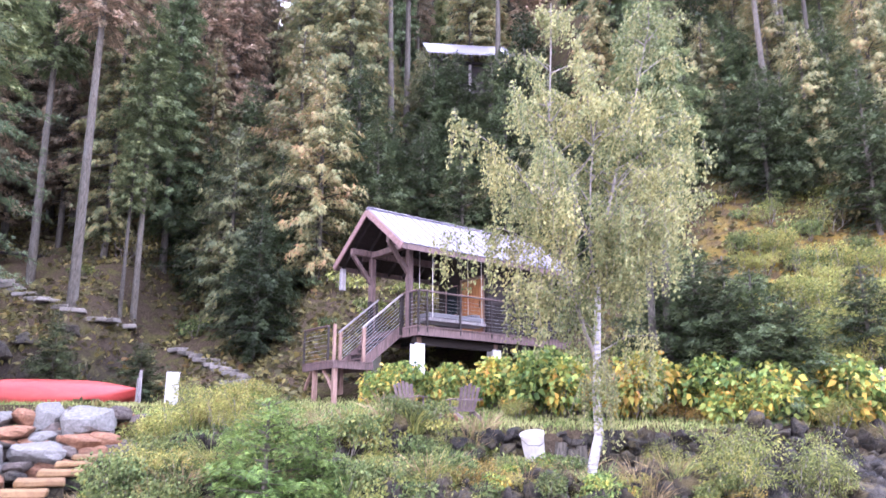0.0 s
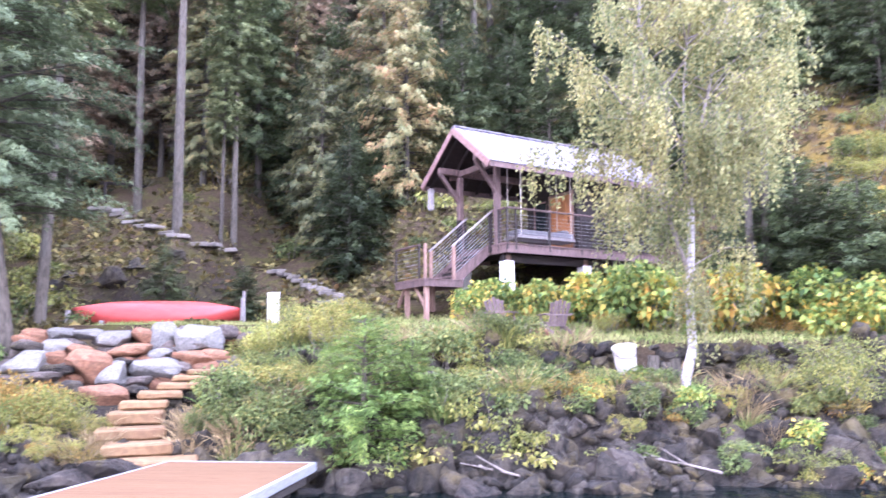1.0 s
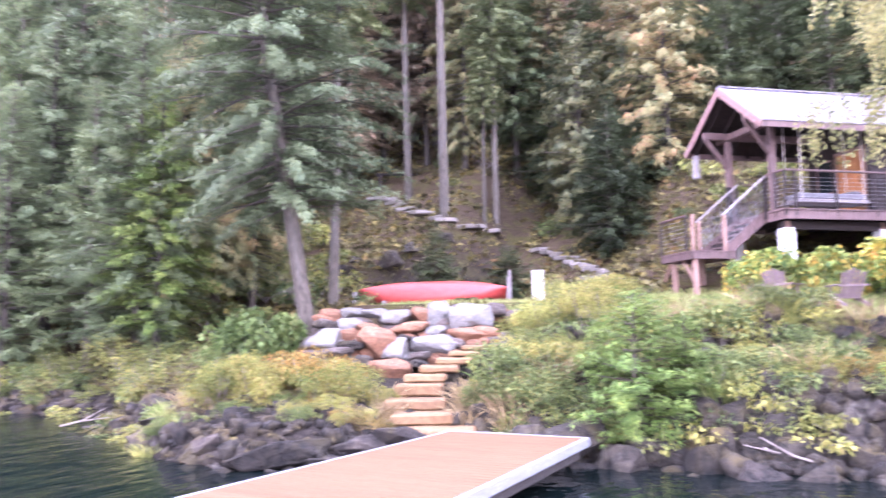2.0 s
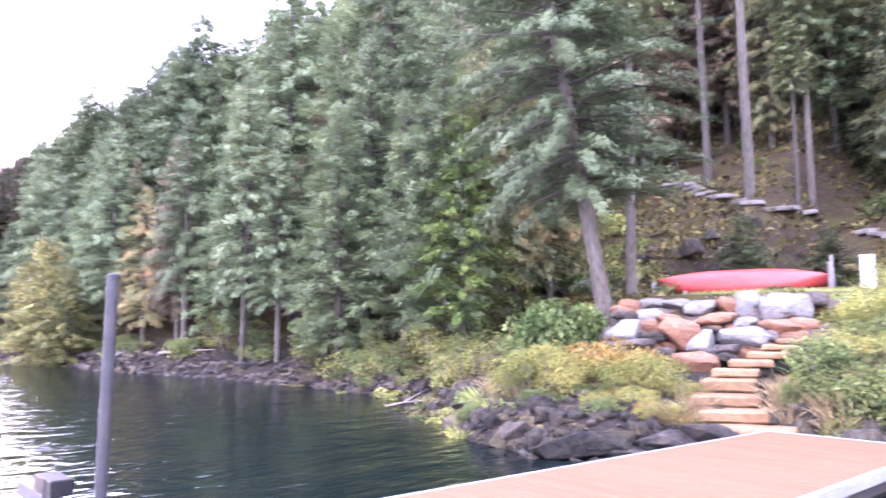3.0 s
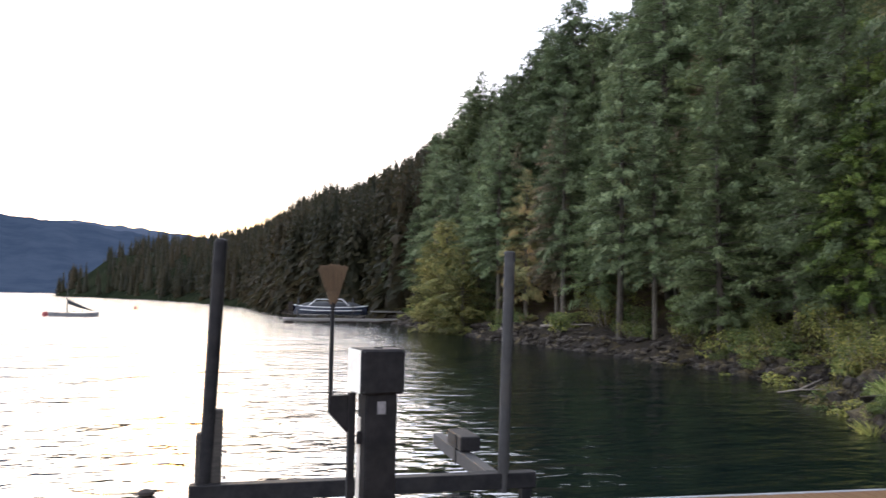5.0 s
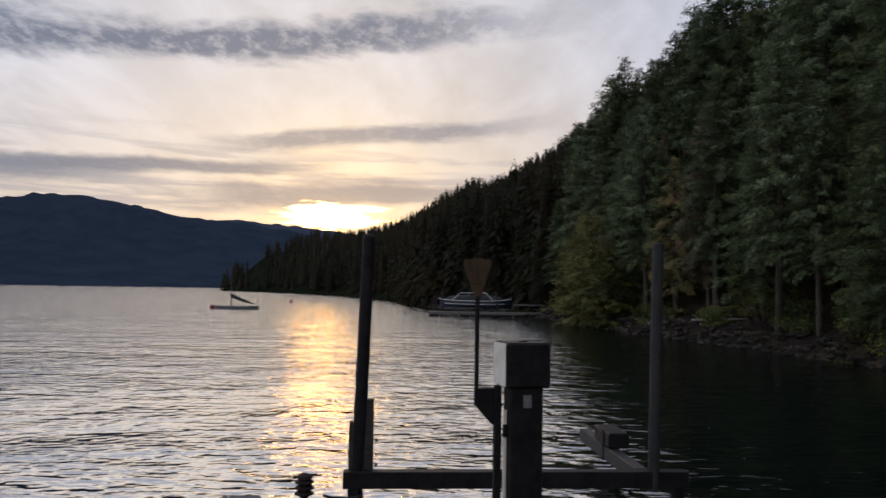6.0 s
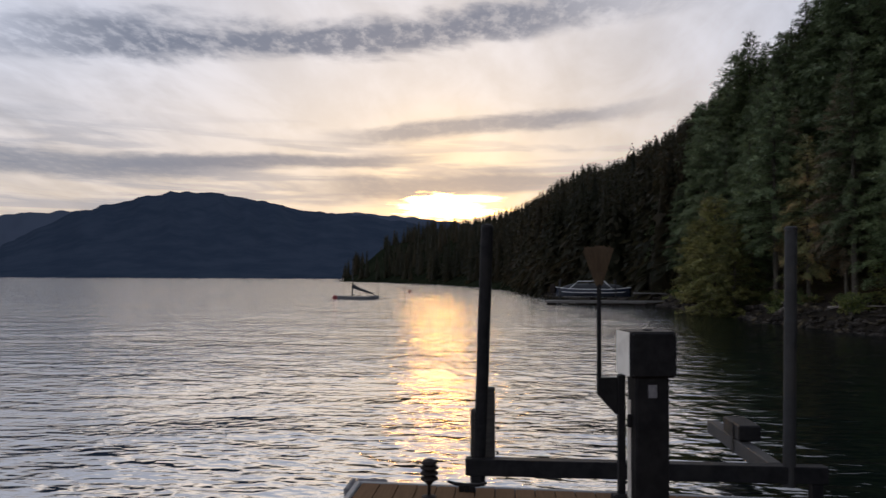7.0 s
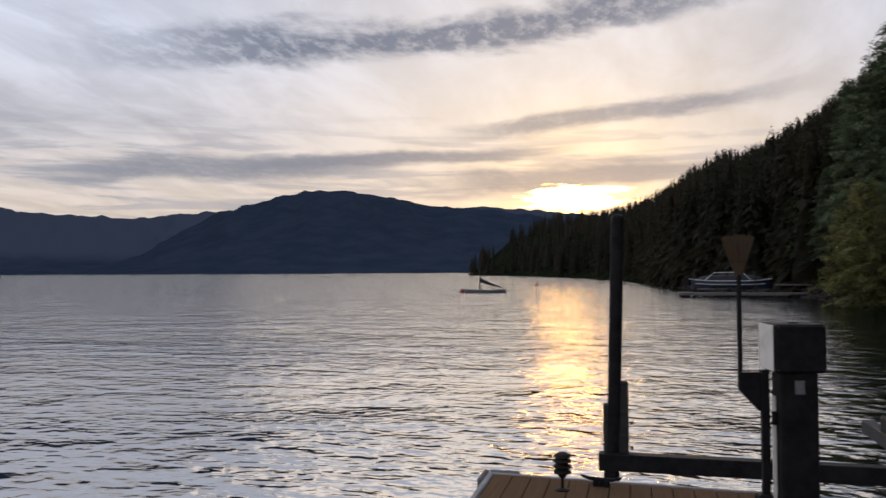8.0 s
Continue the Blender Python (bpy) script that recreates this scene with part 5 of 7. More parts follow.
SHORE_TREES = [conifer(61, 10, 0.12, 2.4, 0.30, SPRUCE, fine=2.9, label="blue-green spruce at the water's edge"), conifer(62, 12, 0.27, 2.4, 0.36, MIDFIR, fine=2.4, label="dark fir at the water's edge"),
               conifer(63, 9, 0.16, 2.3, 0.42, CEDAR, "cedar", fine=2.6, label="drooping cedar at the water's edge")]
SKY_FIRS = [conifer(66, 16, 0.10, 3.9, 0.32, MIDFIR, fine=1.5, dense=1.3, top=0.62, label="broad dark fir standing out on the skyline"), conifer(67, 16, 0.14, 2.7, 0.30, DARKFIR, fine=1.4, dense=1.2, top=0.65, label="slender dark fir on the skyline")]
PALE_FIR = conifer(64, 11, 0.18, 2.3, 0.30, LIGHT, fine=2.6, label="pale green fir above the shore")
YOUNG = [conifer(41, 6.0, 0.03, 2.0, 0.25, DARKFIR, fine=2.2, label="bushy young spruce on the slope"), conifer(42, 4.5, 0.02, 1.6, 0.2, DARKFIR, fine=2.4, label="bushy young fir on the slope"), conifer(44, 7.5, 0.06, 2.2, 0.4, CEDAR, "cedar", fine=1.8, label="young cedar on the slope")]
BRIGHT = conifer(43, 3.0, 0.02, 1.35, 0.22, LIGHT, fine=3.0, dense=1.3, top=0.6, label="bright green young hemlock on the bank")
FAR = [conifer(51, 20, 0.10, 3.0, 0.35, FIR, fine=0.45), conifer(52, 17, 0.06, 2.8, 0.35, SPRUCE, fine=0.45), conifer(53, 22, 0.12, 3.1, 0.35, RUSTY, fine=0.45)]
MODELS = FIRS + CEDARS + RUSTS + [RUST_LOW] + BARE + [LEANING] + SHORE_TREES + YOUNG + SKY_FIRS + [PALE_FIR, BRIGHT] + FAR

birch_tree()
sites = []


def tree(model, az, d, size=1.0, wide=1.0, tilt=0.0, turn=None):
    x, y = polar(az, d)
    sites.append((x, y))
    return put(model, x, y, size, turn, 0.15, tilt, wide=wide)


# trees that stand out one by one: azimuth, distance, size
x, y = polar(35.9, 20.3)
sites.append((x, y))
copy_thing(LEANING, at(x, y, 2.0) @ pose(0, 0, 0, 2, -8.0, 36) @ pose(0, 0, 0, 0, 0, 70))
tree(BARE[1], 34.2, 24.5, 0.8)
for m, az, el, size in ((BARE[0], 25.9, 8.7, 0.78), (BARE[1], 22.0, 7.9, 0.6), (BARE[1], 28.6, 9.9, 0.8), (BARE[1], 22.9, 8.0, 0.38), (BARE[0], -24.6, 18.2, 0.72), (BARE[0], -27.5, 20.0, 0.66), (BARE[1], -28.7, 20.4, 0.55), (CEDARS[0], 24.3, 12.0, 0.7), (RUST_LOW, 27.2, 12.4, 0.75), (FIRS[1], 20.4, 11.5, 0.75), (CEDARS[0], 17.8, 10.2, 0.6)):
    x, y = sight(az, el)
    sites.append((x, y))
    put(m, x, y, size)
for az, d, size, k in ((13.8, 26.8, 0.95, 0), (12.2, 29.5, 1.1, 0), (15.6, 30.0, 1.1, 2), (17.5, 33.0, 1.25, 0), (9.4, 29.5, 1.25, 2), (8.0, 31.5, 1.1, 0), (11.0, 33.0, 1.5, 2), (14.5, 34.5, 1.5, 0), (19.8, 35.5, 1.3, 2), (6.5, 34.0, 1.4, 0),
                        (4.0, 36.0, 1.0, 1), (1.5, 34.0, 0.9, 0), (-1.5, 33.0, 1.1, 1), (-5, 34, 1.2, 0), (-8.5, 32, 1.2, 2), (-12, 31, 1.3, 0), (-15, 33, 1.4, 2)):
    tree(YOUNG[k], az, d, size)
tree(YOUNG[0], 26.5, 25.4, 0.50, 1.1)
tree(YOUNG[1], 21.2, 25.2, 0.46, 1.6)
# dark firs beyond the birch, and the open slope
for az, d, size, wide in ((-22.0, 19.8, 0.86, 1.35), (-24.6, 20.2, 0.7, 1.4), (-20.2, 20.6, 0.95, 1.3), (-18.2, 21.3, 1.0, 1.3), (-15.8, 22.0, 1.0, 1.2), (-17.0, 23.8, 1.25, 1.2), (-28.9, 24.6, 0.85, 1.25)):
    tree(YOUNG[1], az, d, size, wide)
tree(BARE[1], -15.2, 21.0, 0.55)
tree(BARE[1], -16.2, 21.4, 0.6)
for az, d, size in ((-25.0, 35.5, 0.85), (-21.5, 34.0, 0.8), (-23.3, 37.5, 1.0), (-19.0, 36.0, 1.0), (-28.5, 37.0, 0.9)):
    tree(YOUNG[0], az, d, size)
for az, d, size in ((-22.8, 44.0, 0.9), (-25.7, 45.0, 0.85), (4.0, 41.0, 0.85), (2.9, 42.0, 0.9), (-4.3, 45.0, 0.9), (-28.2, 47.0, 0.9)):
    tree(BARE[0] if size > 0.82 else BARE[1], az, d, size)
for az, d, size, k in ((7.4, 38.0, 1.0, 0), (10.0, 41.0, 1.0, 1), (18.5, 41.0, 1.0, 0), (23.8, 42.0, 1.0, 1)):
    tree(CEDARS[k], az, d, size)
for az, d in ((20.5, 40.0), (25.2, 41.0), (28.5, 43.0), (15.5, 44.0), (31.0, 45.0)):
    tree(RUSTS[0], az, d, 0.95)
# tall firs standing below the upper cabin, and thick young growth above the open slope
for az, d, el, k in ((0.6, 40.0, 28.0, 0), (-0.3, 41.0, 28.0, 0), (-1.3, 40.6, 28.2, 0), (-2.7, 41.0, 25.5, 0), (-4.0, 40.0, 28.2, 0), (-4.9, 41.0, 28.2, 0), (1.4, 41.5, 28.5, 2), (-6.5, 42.0, 31.0, 0)):
    x, y = polar(az, d)
    tree(YOUNG[k], az, d, (2.1 + d * math.tan(radians(el)) - hz(x, y)) / (6.0 if k == 0 else 7.5))
for i in range(20):
    tree(YOUNG[(0, 2, 1)[i % 3]], -17.5 - 0.72 * i, 33.5 + (i * 5 % 9) * 1.1, 0.95 + 0.13 * (i % 4))
# along the lake
for az, d, size, k in ((55.6, 27.4, 0.98, 0), (46.4, 23.6, 0.85, 3), (60.0, 31.5, 0.8, 1), (62.5, 33.0, 1.05, 1), (66.5, 38.0, 0.95, 1), (69.2, 42.5, 0.95, 2), (71.2, 44.0, 1.05, 1), (72.7, 47.0, 1.0, 0), (53.5, 28.5, 1.05, 1), (50.8, 26.2, 0.95, 0), (47.6, 24.2, 1.15, 0), (45.0, 25.5, 1.2, 2),
                       (48.9, 29.0, 1.3, 1), (42.5, 27.0, 1.25, 0), (40.0, 26.5, 1.1, 2), (55.2, 33.0, 1.5, 0), (59.0, 37.0, 1.6, 1), (51.5, 33.0, 1.5, 1), (64.2, 43.0, 1.5, 0), (67.8, 50.0, 1.5, 1), (61.8, 36.5, 1.2, 2), (63.8, 35.5, 0.9, 0)):
    tree((SHORE_TREES + [PALE_FIR])[k], az, d, size)
for az, d, el, k in ((65.5, 45.0, 21.6, 0), (64.0, 44.0, 20.2, 1), (62.5, 43.0, 20.5, 0), (61.0, 42.0, 21.6, 0), (59.4, 41.0, 22.7, 1), (57.2, 40.0, 24.0, 0), (67.35, 47.0, 19.5, 0), (69.3, 50.0, 18.1, 1), (70.6, 52.0, 16.4, 0), (71.6, 54.0, 15.7, 1),
                     (72.6, 56.0, 16.5, 1), (73.6, 58.0, 15.3, 0), (74.7, 62.0, 13.5, 1), (75.8, 68.0, 12.1, 0), (66.4, 48.0, 19.8, 1), (68.3, 49.0, 18.6, 1), (53.8, 44.0, 25.5, 0), (49.6, 45.0, 27, 0), (46.0, 40.0, 30, 0), (42.0, 40.0, 31, 1), (38.0, 38.0, 32, 0)):
    x, y = polar(az, d)
    tree(SKY_FIRS[k], az, d, (2.1 + d * math.tan(radians(el + 0.5)) - hz(x, y)) / 16)
# browning firs above the shore trees
for az, d, el in ((63.3, 46.0, 19.0), (60.2, 44.0, 20.8), (58.2, 42.0, 21.4), (55.6, 41.0, 22.4), (52.6, 40.0, 23.6), (50.6, 37.0, 22.0), (48.2, 39.0, 24.5), (54.2, 36.0, 20.0), (57.0, 37.0, 18.5), (46.6, 36.0, 24.0)):
    x, y = polar(az, d)
    tree(RUSTS[0], az, d, (2.1 + d * math.tan(radians(el)) - hz(x, y)) / 23)
for az, d, size in ((19.0, 36.5, 0.8), (22.8, 38.0, 0.9), (26.5, 38.5, 0.95), (30.5, 38.0, 0.9), (33.0, 35.0, 0.8), (16.2, 38.5, 0.85), (28.0, 41.0, 1.0), (24.6, 44.0, 1.0)):
    tree(RUST_LOW, az, d, size)

# the rest of the forest: random sites kept apart
rng_f = np.random.RandomState(5)


def free(x, y, gap):
    return all((a - x) ** 2 + (b - y) ** 2 >= gap * gap for a, b in sites)


def woods_fill(tries, most, az_range, d_range, power, gap, keep):
    made = 0
    for _ in range(tries):
        az, d = rng_f.uniform(*az_range), d_range[0] + (d_range[1] - d_range[0]) * rng_f.uniform(0, 1) ** power
        x, y = polar(az, d)
        dist = float(inland(np.array([x]), np.array([y]))[0])
        model = keep(az, d, x, y, dist)
        if model is None or not free(x, y, gap + d * 0.014):
            continue
        sites.append((x, y))
        put(model, x, y, rng_f.uniform(0.6, 1.12) * (0.6 if model in (RUST_LOW, CEDARS[0], BARE[1]) and x < -15 else 1.0), tilt=rng_f.uniform(-2.5, 2.5))
        made += 1
        if made >= most:
            break


def shore_pick(az, d, x, y, dist):
    if x > -15.5 or dist < 1.5 or dist > 14:
        return None
    k = rng_f.uniform()
    return RUST_LOW if k < 0.24 else CEDARS[0] if k < 0.32 else YOUNG[2] if k < 0.42 else BARE[1] if k < 0.47 else SHORE_TREES[rng_f.randint(3)]


def slope_pick(az, d, x, y, dist):
    if dist < (12 if x < -15 else 19) or d < 34 or (az < -19 and d < 33) or (abs(x - 1.9) < 3.6 and 44 < y < 54) or (-3 < az < 2 and d < 48):
        return None
    if d > 62 and az > 60:
        return None
    if d > 66:
        return FAR[rng_f.randint(3)]
    k = rng_f.uniform()
    if k < 0.5:
        return FIRS[rng_f.randint(4)]
    if k < 0.78:
        return CEDARS[rng_f.randint(2)]
    return RUSTS[0] if k < 0.92 else BARE[0]


def under_pick(az, d, x, y, dist):
    if dist < 14 or (14 < az < 35 and d < 36) or (-11 < az < 6 and d < 30) or (az < -18 and d < 30):
        return None
    return YOUNG[rng_f.randint(3)]


woods_fill(2500, 55, (44, 80), (26, 72), 1.0, 1.5, shore_pick)
woods_fill(5000, 92, (-34, 64), (30, 80), 0.9, 1.9, slope_pick)
woods_fill(2500, 30, (-17, 48), (27, 52), 1.0, 1.2, under_pick)




def far_woods():
    """Thousands of distant conifers on the headland and the upper slopes: full crowns of ragged boughs round a core."""
    rng = np.random.RandomState(8)
    n = 12500
    az, d = np.radians(rng.uniform(-34, 104.5, n)), np.exp(rng.uniform(np.log(66), np.log(540), n))
    x, y = -d * np.sin(az), d * np.cos(az)
    dist = inland(x, y)
    ok = (dist > 1.0) & (dist < 40 + d * 0.5) & ((az > radians(62)) | (d < 125)) & ((az > radians(57)) | (d > 78))
    x, y, d, dist = x[ok], y[ok], d[ok], dist[ok]
    z = height(x, y)
    V, F, c = [], [], 0
    for i in range(len(x)):
        line = math.degrees(math.atan2(-x[i], y[i]))
        h = rng.uniform(8, 14) * (1.25 if dist[i] > 40 else 1.0)
        if line > 58:
            room = 2.1 + d[i] * math.tan(radians(np.interp(line, SKYLINE[0], SKYLINE[1]))) - z[i]
            if room < 2.5:
                continue
            h = min(h, room * rng.uniform(0.72, 1.08))
        w = h * rng.uniform(0.16, 0.25) + 0.4
        tiers, per = (10, 8) if line < 56 else (22, 13) if d[i] < 150 else (14, 10) if d[i] < 260 else (9, 8)
        t = np.repeat((np.arange(tiers) + 0.5) / tiers, per) + rng.uniform(-0.04, 0.04, tiers * per)
        a = rng.uniform(0, 6.28, tiers * per)
        r = w * np.clip(1 - t, 0.0, 1) ** 0.78 * rng.uniform(0.55, 1.25, len(t)) + 0.12
        out = np.stack([np.cos(a), np.sin(a), rng.uniform(-0.95, -0.1, len(t))], 1)
        lean = rng.normal(0, 0.012, 2)
        zz = h * (0.05 + 0.94 * t)
        base = np.stack([x[i] + lean[0] * zz, y[i] + lean[1] * zz, z[i] + zz], 1) + out * (r * rng.uniform(0.2, 0.75, len(t)))[:, None]
        r = r * rng.uniform(0.28, 0.5, len(t)) + 0.14
        side = np.stack([-np.sin(a), np.cos(a), rng.uniform(-0.3, 0.3, len(t))], 1)
        v, f = blades(base, unit(out + rng.normal(0, 0.3, out.shape)), unit(side), r, r * 0.55 + 0.14, 0.35)
        V.append(v), F.append(f + c)
        c += len(v)
        k = np.arange(5) * 1.2566 + i
        low = np.stack([x[i] + w * 0.5 * np.cos(k), y[i] + w * 0.5 * np.sin(k), np.full(5, z[i] + h * 0.02)], 1)
        v = np.concatenate([low, [[x[i], y[i], z[i] + h * 0.94]]])
        V.append(v), F.append(np.array([[j, (j + 1) % 5, 5, 5] for j in range(5)]) + c)
        c += 6
    V, F = np.concatenate(V), np.concatenate(F)
    tri = np.concatenate([F[:, [0, 1, 2]], F[F[:, 2] != F[:, 3]][:, [0, 2, 3]]])
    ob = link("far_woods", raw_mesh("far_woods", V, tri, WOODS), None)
    tagged(ob, "dense dark conifer woods on the far headland", "woods", kind="stuff")


far_woods()

# ---- rocks, steps and shrubs of the bank ----
def hull_rock(rng, points=15):
    """Corners and faces of an angular broken rock about a metre across: the hull of points strewn on a box-like ball."""
    bm = bmesh.new()
    for _ in range(points):
        v = Vector((rng.gauss(0, 1), rng.gauss(0, 1), rng.gauss(0, 1)))
        r = (abs(v.x) ** 4 + abs(v.y) ** 4 + abs(v.z) ** 4) ** 0.25
        bm.verts.new(v / r * rng.uniform(0.40, 0.54))
    got = bmesh.ops.convex_hull(bm, input=bm.verts[:])
    bmesh.ops.delete(bm, geom=[e for e in got["geom_interior"] if isinstance(e, bmesh.types.BMVert)], context="VERTS")
    return bm


def rock_mesh(seed, mat):
    """An angular boulder with worn edges and a rough skin."""
    rng = random.Random(seed)
    bm = hull_rock(rng, 14 + seed % 5)
    bmesh.ops.dissolve_limit(bm, angle_limit=0.16, verts=bm.verts[:], edges=bm.edges[:])
    bmesh.ops.bevel(bm, geom=bm.edges[:], offset=0.028, segments=2, affect="EDGES", profile=0.5)
    bmesh.ops.triangulate(bm, faces=bm.faces[:])
    bmesh.ops.subdivide_edges(bm, edges=[e for e in bm.edges if e.calc_length() > 0.16], cuts=1)
    for v in bm.verts:
        v.co *= 1 + 0.07 * noise.noise(v.co * 4 + Vector((seed, 0, 0))) + 0.05 * noise.noise(v.co * 10 + Vector((0, seed, 0)))
    mesh = bpy.data.meshes.new("boulder")
    bm.to_mesh(mesh)
    bm.free()
    mesh.materials.append(mat)
    return mesh


def block_mesh(seed, mat):
    """A roughly squared wall stone with worn corners and a broken face."""
    rng = random.Random(seed)
    bm = bmesh.new()
    bmesh.ops.create_cube(bm, size=1.0)
    bmesh.ops.subdivide_edges(bm, edges=bm.edges[:], cuts=5, use_grid_fill=True)
    skew = [rng.uniform(-0.12, 0.12) for _ in range(6)]
    planes = [(Vector((rng.gauss(0, 1), rng.gauss(0, 0.6), rng.gauss(0, 1))).normalized(), rng.uniform(0.36, 0.47)) for _ in range(9)]
    for v in bm.verts:
        c = v.co * 2
        r = (abs(c.x) ** 3.4 + abs(c.y) ** 3.4 + abs(c.z) ** 3.4) ** (1 / 3.4)
        v.co = c / max(r, 1e-6) * 0.5
        for n, k in planes:
            s = v.co.dot(n) - k
            if s > 0:
                v.co -= n * s
        v.co.x += skew[0] * v.co.z + skew[1] * v.co.y
        v.co.z += skew[2] * v.co.x
        v.co *= 1 + 0.11 * noise.noise(v.co * 2.6 + Vector((seed, 0, 0))) + 0.05 * noise.noise(v.co * 7 + Vector((0, seed, 0)))
    mesh = bpy.data.meshes.new("stone")
    bm.to_mesh(mesh)
    bm.free()
    mesh.materials.append(mat)
    return mesh


GREY_ROCKS = [rock_mesh(s, STONE_GREY if s % 3 else MOSSY) for s in range(1, 13)]
WHITE_ROCKS = [block_mesh(s, STONE_WHITE) for s in range(20, 25)]
RED_ROCKS = [block_mesh(s, STONE_RED) for s in range(30, 34)]
GREY_BLOCKS = [block_mesh(s, STONE_GREY if s % 2 else STONE_DUN) for s in range(40, 44)]
TAN_BLOCKS = [block_mesh(s, STONE_DUN) for s in range(44, 47)]
rng_b = random.Random(17)


def stone_wall():
    """Dry-stacked boulder wall under the canoe lawn: azimuth, distance, height, width and tallness of each stone."""
    wall = thing("stone_wall", at(*polar(28, 18.6), 0), "dry-stacked wall of white and red granite boulders", "wall")
    inv = wall.matrix_basis.inverted()
    pale = [(26.33, 19.5, 2.52, .69, .72), (23.97, 19.2, 2.36, 1.15, .88), (26.76, 18.3, 1.79, 1.03, .5), (34.71, 18.5, 1.93, .89, .53), (29.5, 19.4, 2.47, .76, .4),
            (32.91, 19.1, 2.27, .7, .39), (32.75, 19.6, 2.59, .58, .29), (31.21, 19.6, 2.59, .65, .25), (29.49, 18.1, 1.68, .6, .56), (26.5, 18.9, 2.12, .56, .28)]
    red = [(30.89, 18.4, 1.85, .99, .72), (29.92, 17.4, 1.3, .9, .51), (31.52, 18.9, 2.15, .59, .39), (28.45, 19.0, 2.2, .98, .31), (27.8, 19.5, 2.52, .49, .4), (24.39, 18.7, 2.03, .86, .39), (22.86, 18.8, 2.07, .69, .33)]
    grey = [(22.17, 19.6, 2.64, .54, .36), (31.98, 17.7, 1.44, .52, .31), (27.75, 17.9, 1.54, .53, .24), (27.94, 17.6, 1.37, .47, .26), (25.12, 19.4, 2.47, .26, .63), (32.96, 18.3, 1.8, .68, .22),
            (33.87, 18.0, 1.66, .8, .24), (28.92, 18.6, 1.96, .41, .22), (25.05, 18.4, 1.82, .41, .27), (34.64, 19.1, 2.28, .7, .23), (20.86, 19.4, 2.47, .43, .34)]
    for rows, meshes in ((pale, WHITE_ROCKS), (red, RED_ROCKS), (grey, GREY_BLOCKS)):
        for i, (az, d, z, w, h) in enumerate(rows):
            x, y = polar(az, d + 0.1)
            m = at(x, y, z, az + rng_b.uniform(-8, 8)) @ Matrix.Diagonal((w * 1.02, max(0.7, w), h * 1.02, 1))
            link("stone", meshes[i % len(meshes)], None, wall, m=inv @ m)
    # chinking stones between
    for i in range(95):
        az = rng_b.uniform(21, 35.5)
        s = rng_b.uniform(0, 1)
        x, y = polar(az, 17.7 + 2.0 * s + 0.35)
        w = rng_b.uniform(0.35, 0.7)
        mesh = (GREY_BLOCKS[:1] + RED_ROCKS + WHITE_ROCKS[:3] + TAN_BLOCKS)[rng_b.randrange(11)]
        link("stone", mesh, None, wall, m=inv @ at(x, y, 1.3 + 1.25 * s, az + rng_b.uniform(-25, 25)) @ Matrix.Diagonal((w * 1.2, w * 1.1, w * 0.7, 1)))


def stone_steps():
    """Rough sandstone steps curving up from the dock."""
    flight = thing("stone_steps", at(*polar(27, 14), 0), "tan stone steps curving up from the dock", "steps")
    inv = flight.matrix_basis.inverted()
    z = 0.20
    rows = [(26.3, 13.15, 1.25, .30), (27.6, 13.75, 1.05, .20), (28.1, 14.35, 1.1, .19), (27.8, 14.95, .9, .22), (27.4, 15.5, .85, .15), (26.4, 16.1, .8, .14), (25.2, 16.7, .78, .14), (24.4, 17.3, .75, .12), (23.4, 17.9, .8, .12)]
    for i, (az, d, w, rise) in enumerate(rows):
        bm = boxed((-w / 2, -0.34, 0.012, w / 2, 0.42, rise), bevel=0.03)
        bmesh.ops.subdivide_edges(bm, edges=bm.edges[:], cuts=2, use_grid_fill=True)
        for v in bm.verts:
            v.co += Vector((noise.noise(v.co * 2.2 + Vector((i * 7, 0, 0))), noise.noise(v.co * 2.2 + Vector((0, i * 7, 3))), 0.4 * noise.noise(v.co * 3 + Vector((0, 4, i * 7))))) * 0.06
        x, y = polar(az, d)
        part("step", bm, STONE_TAN, flight, m=inv @ at(x, y, z, az + rng_b.uniform(-6, 4)))
        under = boxed((-w * 0.46, -0.25, -0.25, w * 0.46, 0.40, 0.006), bevel=0.03)
        bmesh.ops.subdivide_edges(under, edges=under.edges[:], cuts=2, use_grid_fill=True)
        for v in under.verts:
            v.co += Vector((noise.noise(v.co * 4 + Vector((i * 3, 0, 0))), noise.noise(v.co * 4 + Vector((0, i * 3, 3))), 0)) * 0.06
        part("riser_stone", under, STONE_GREY, flight, "dark packing stone under the tread", m=inv @ at(x, y, z, az))
        z += rise


SLABS = []


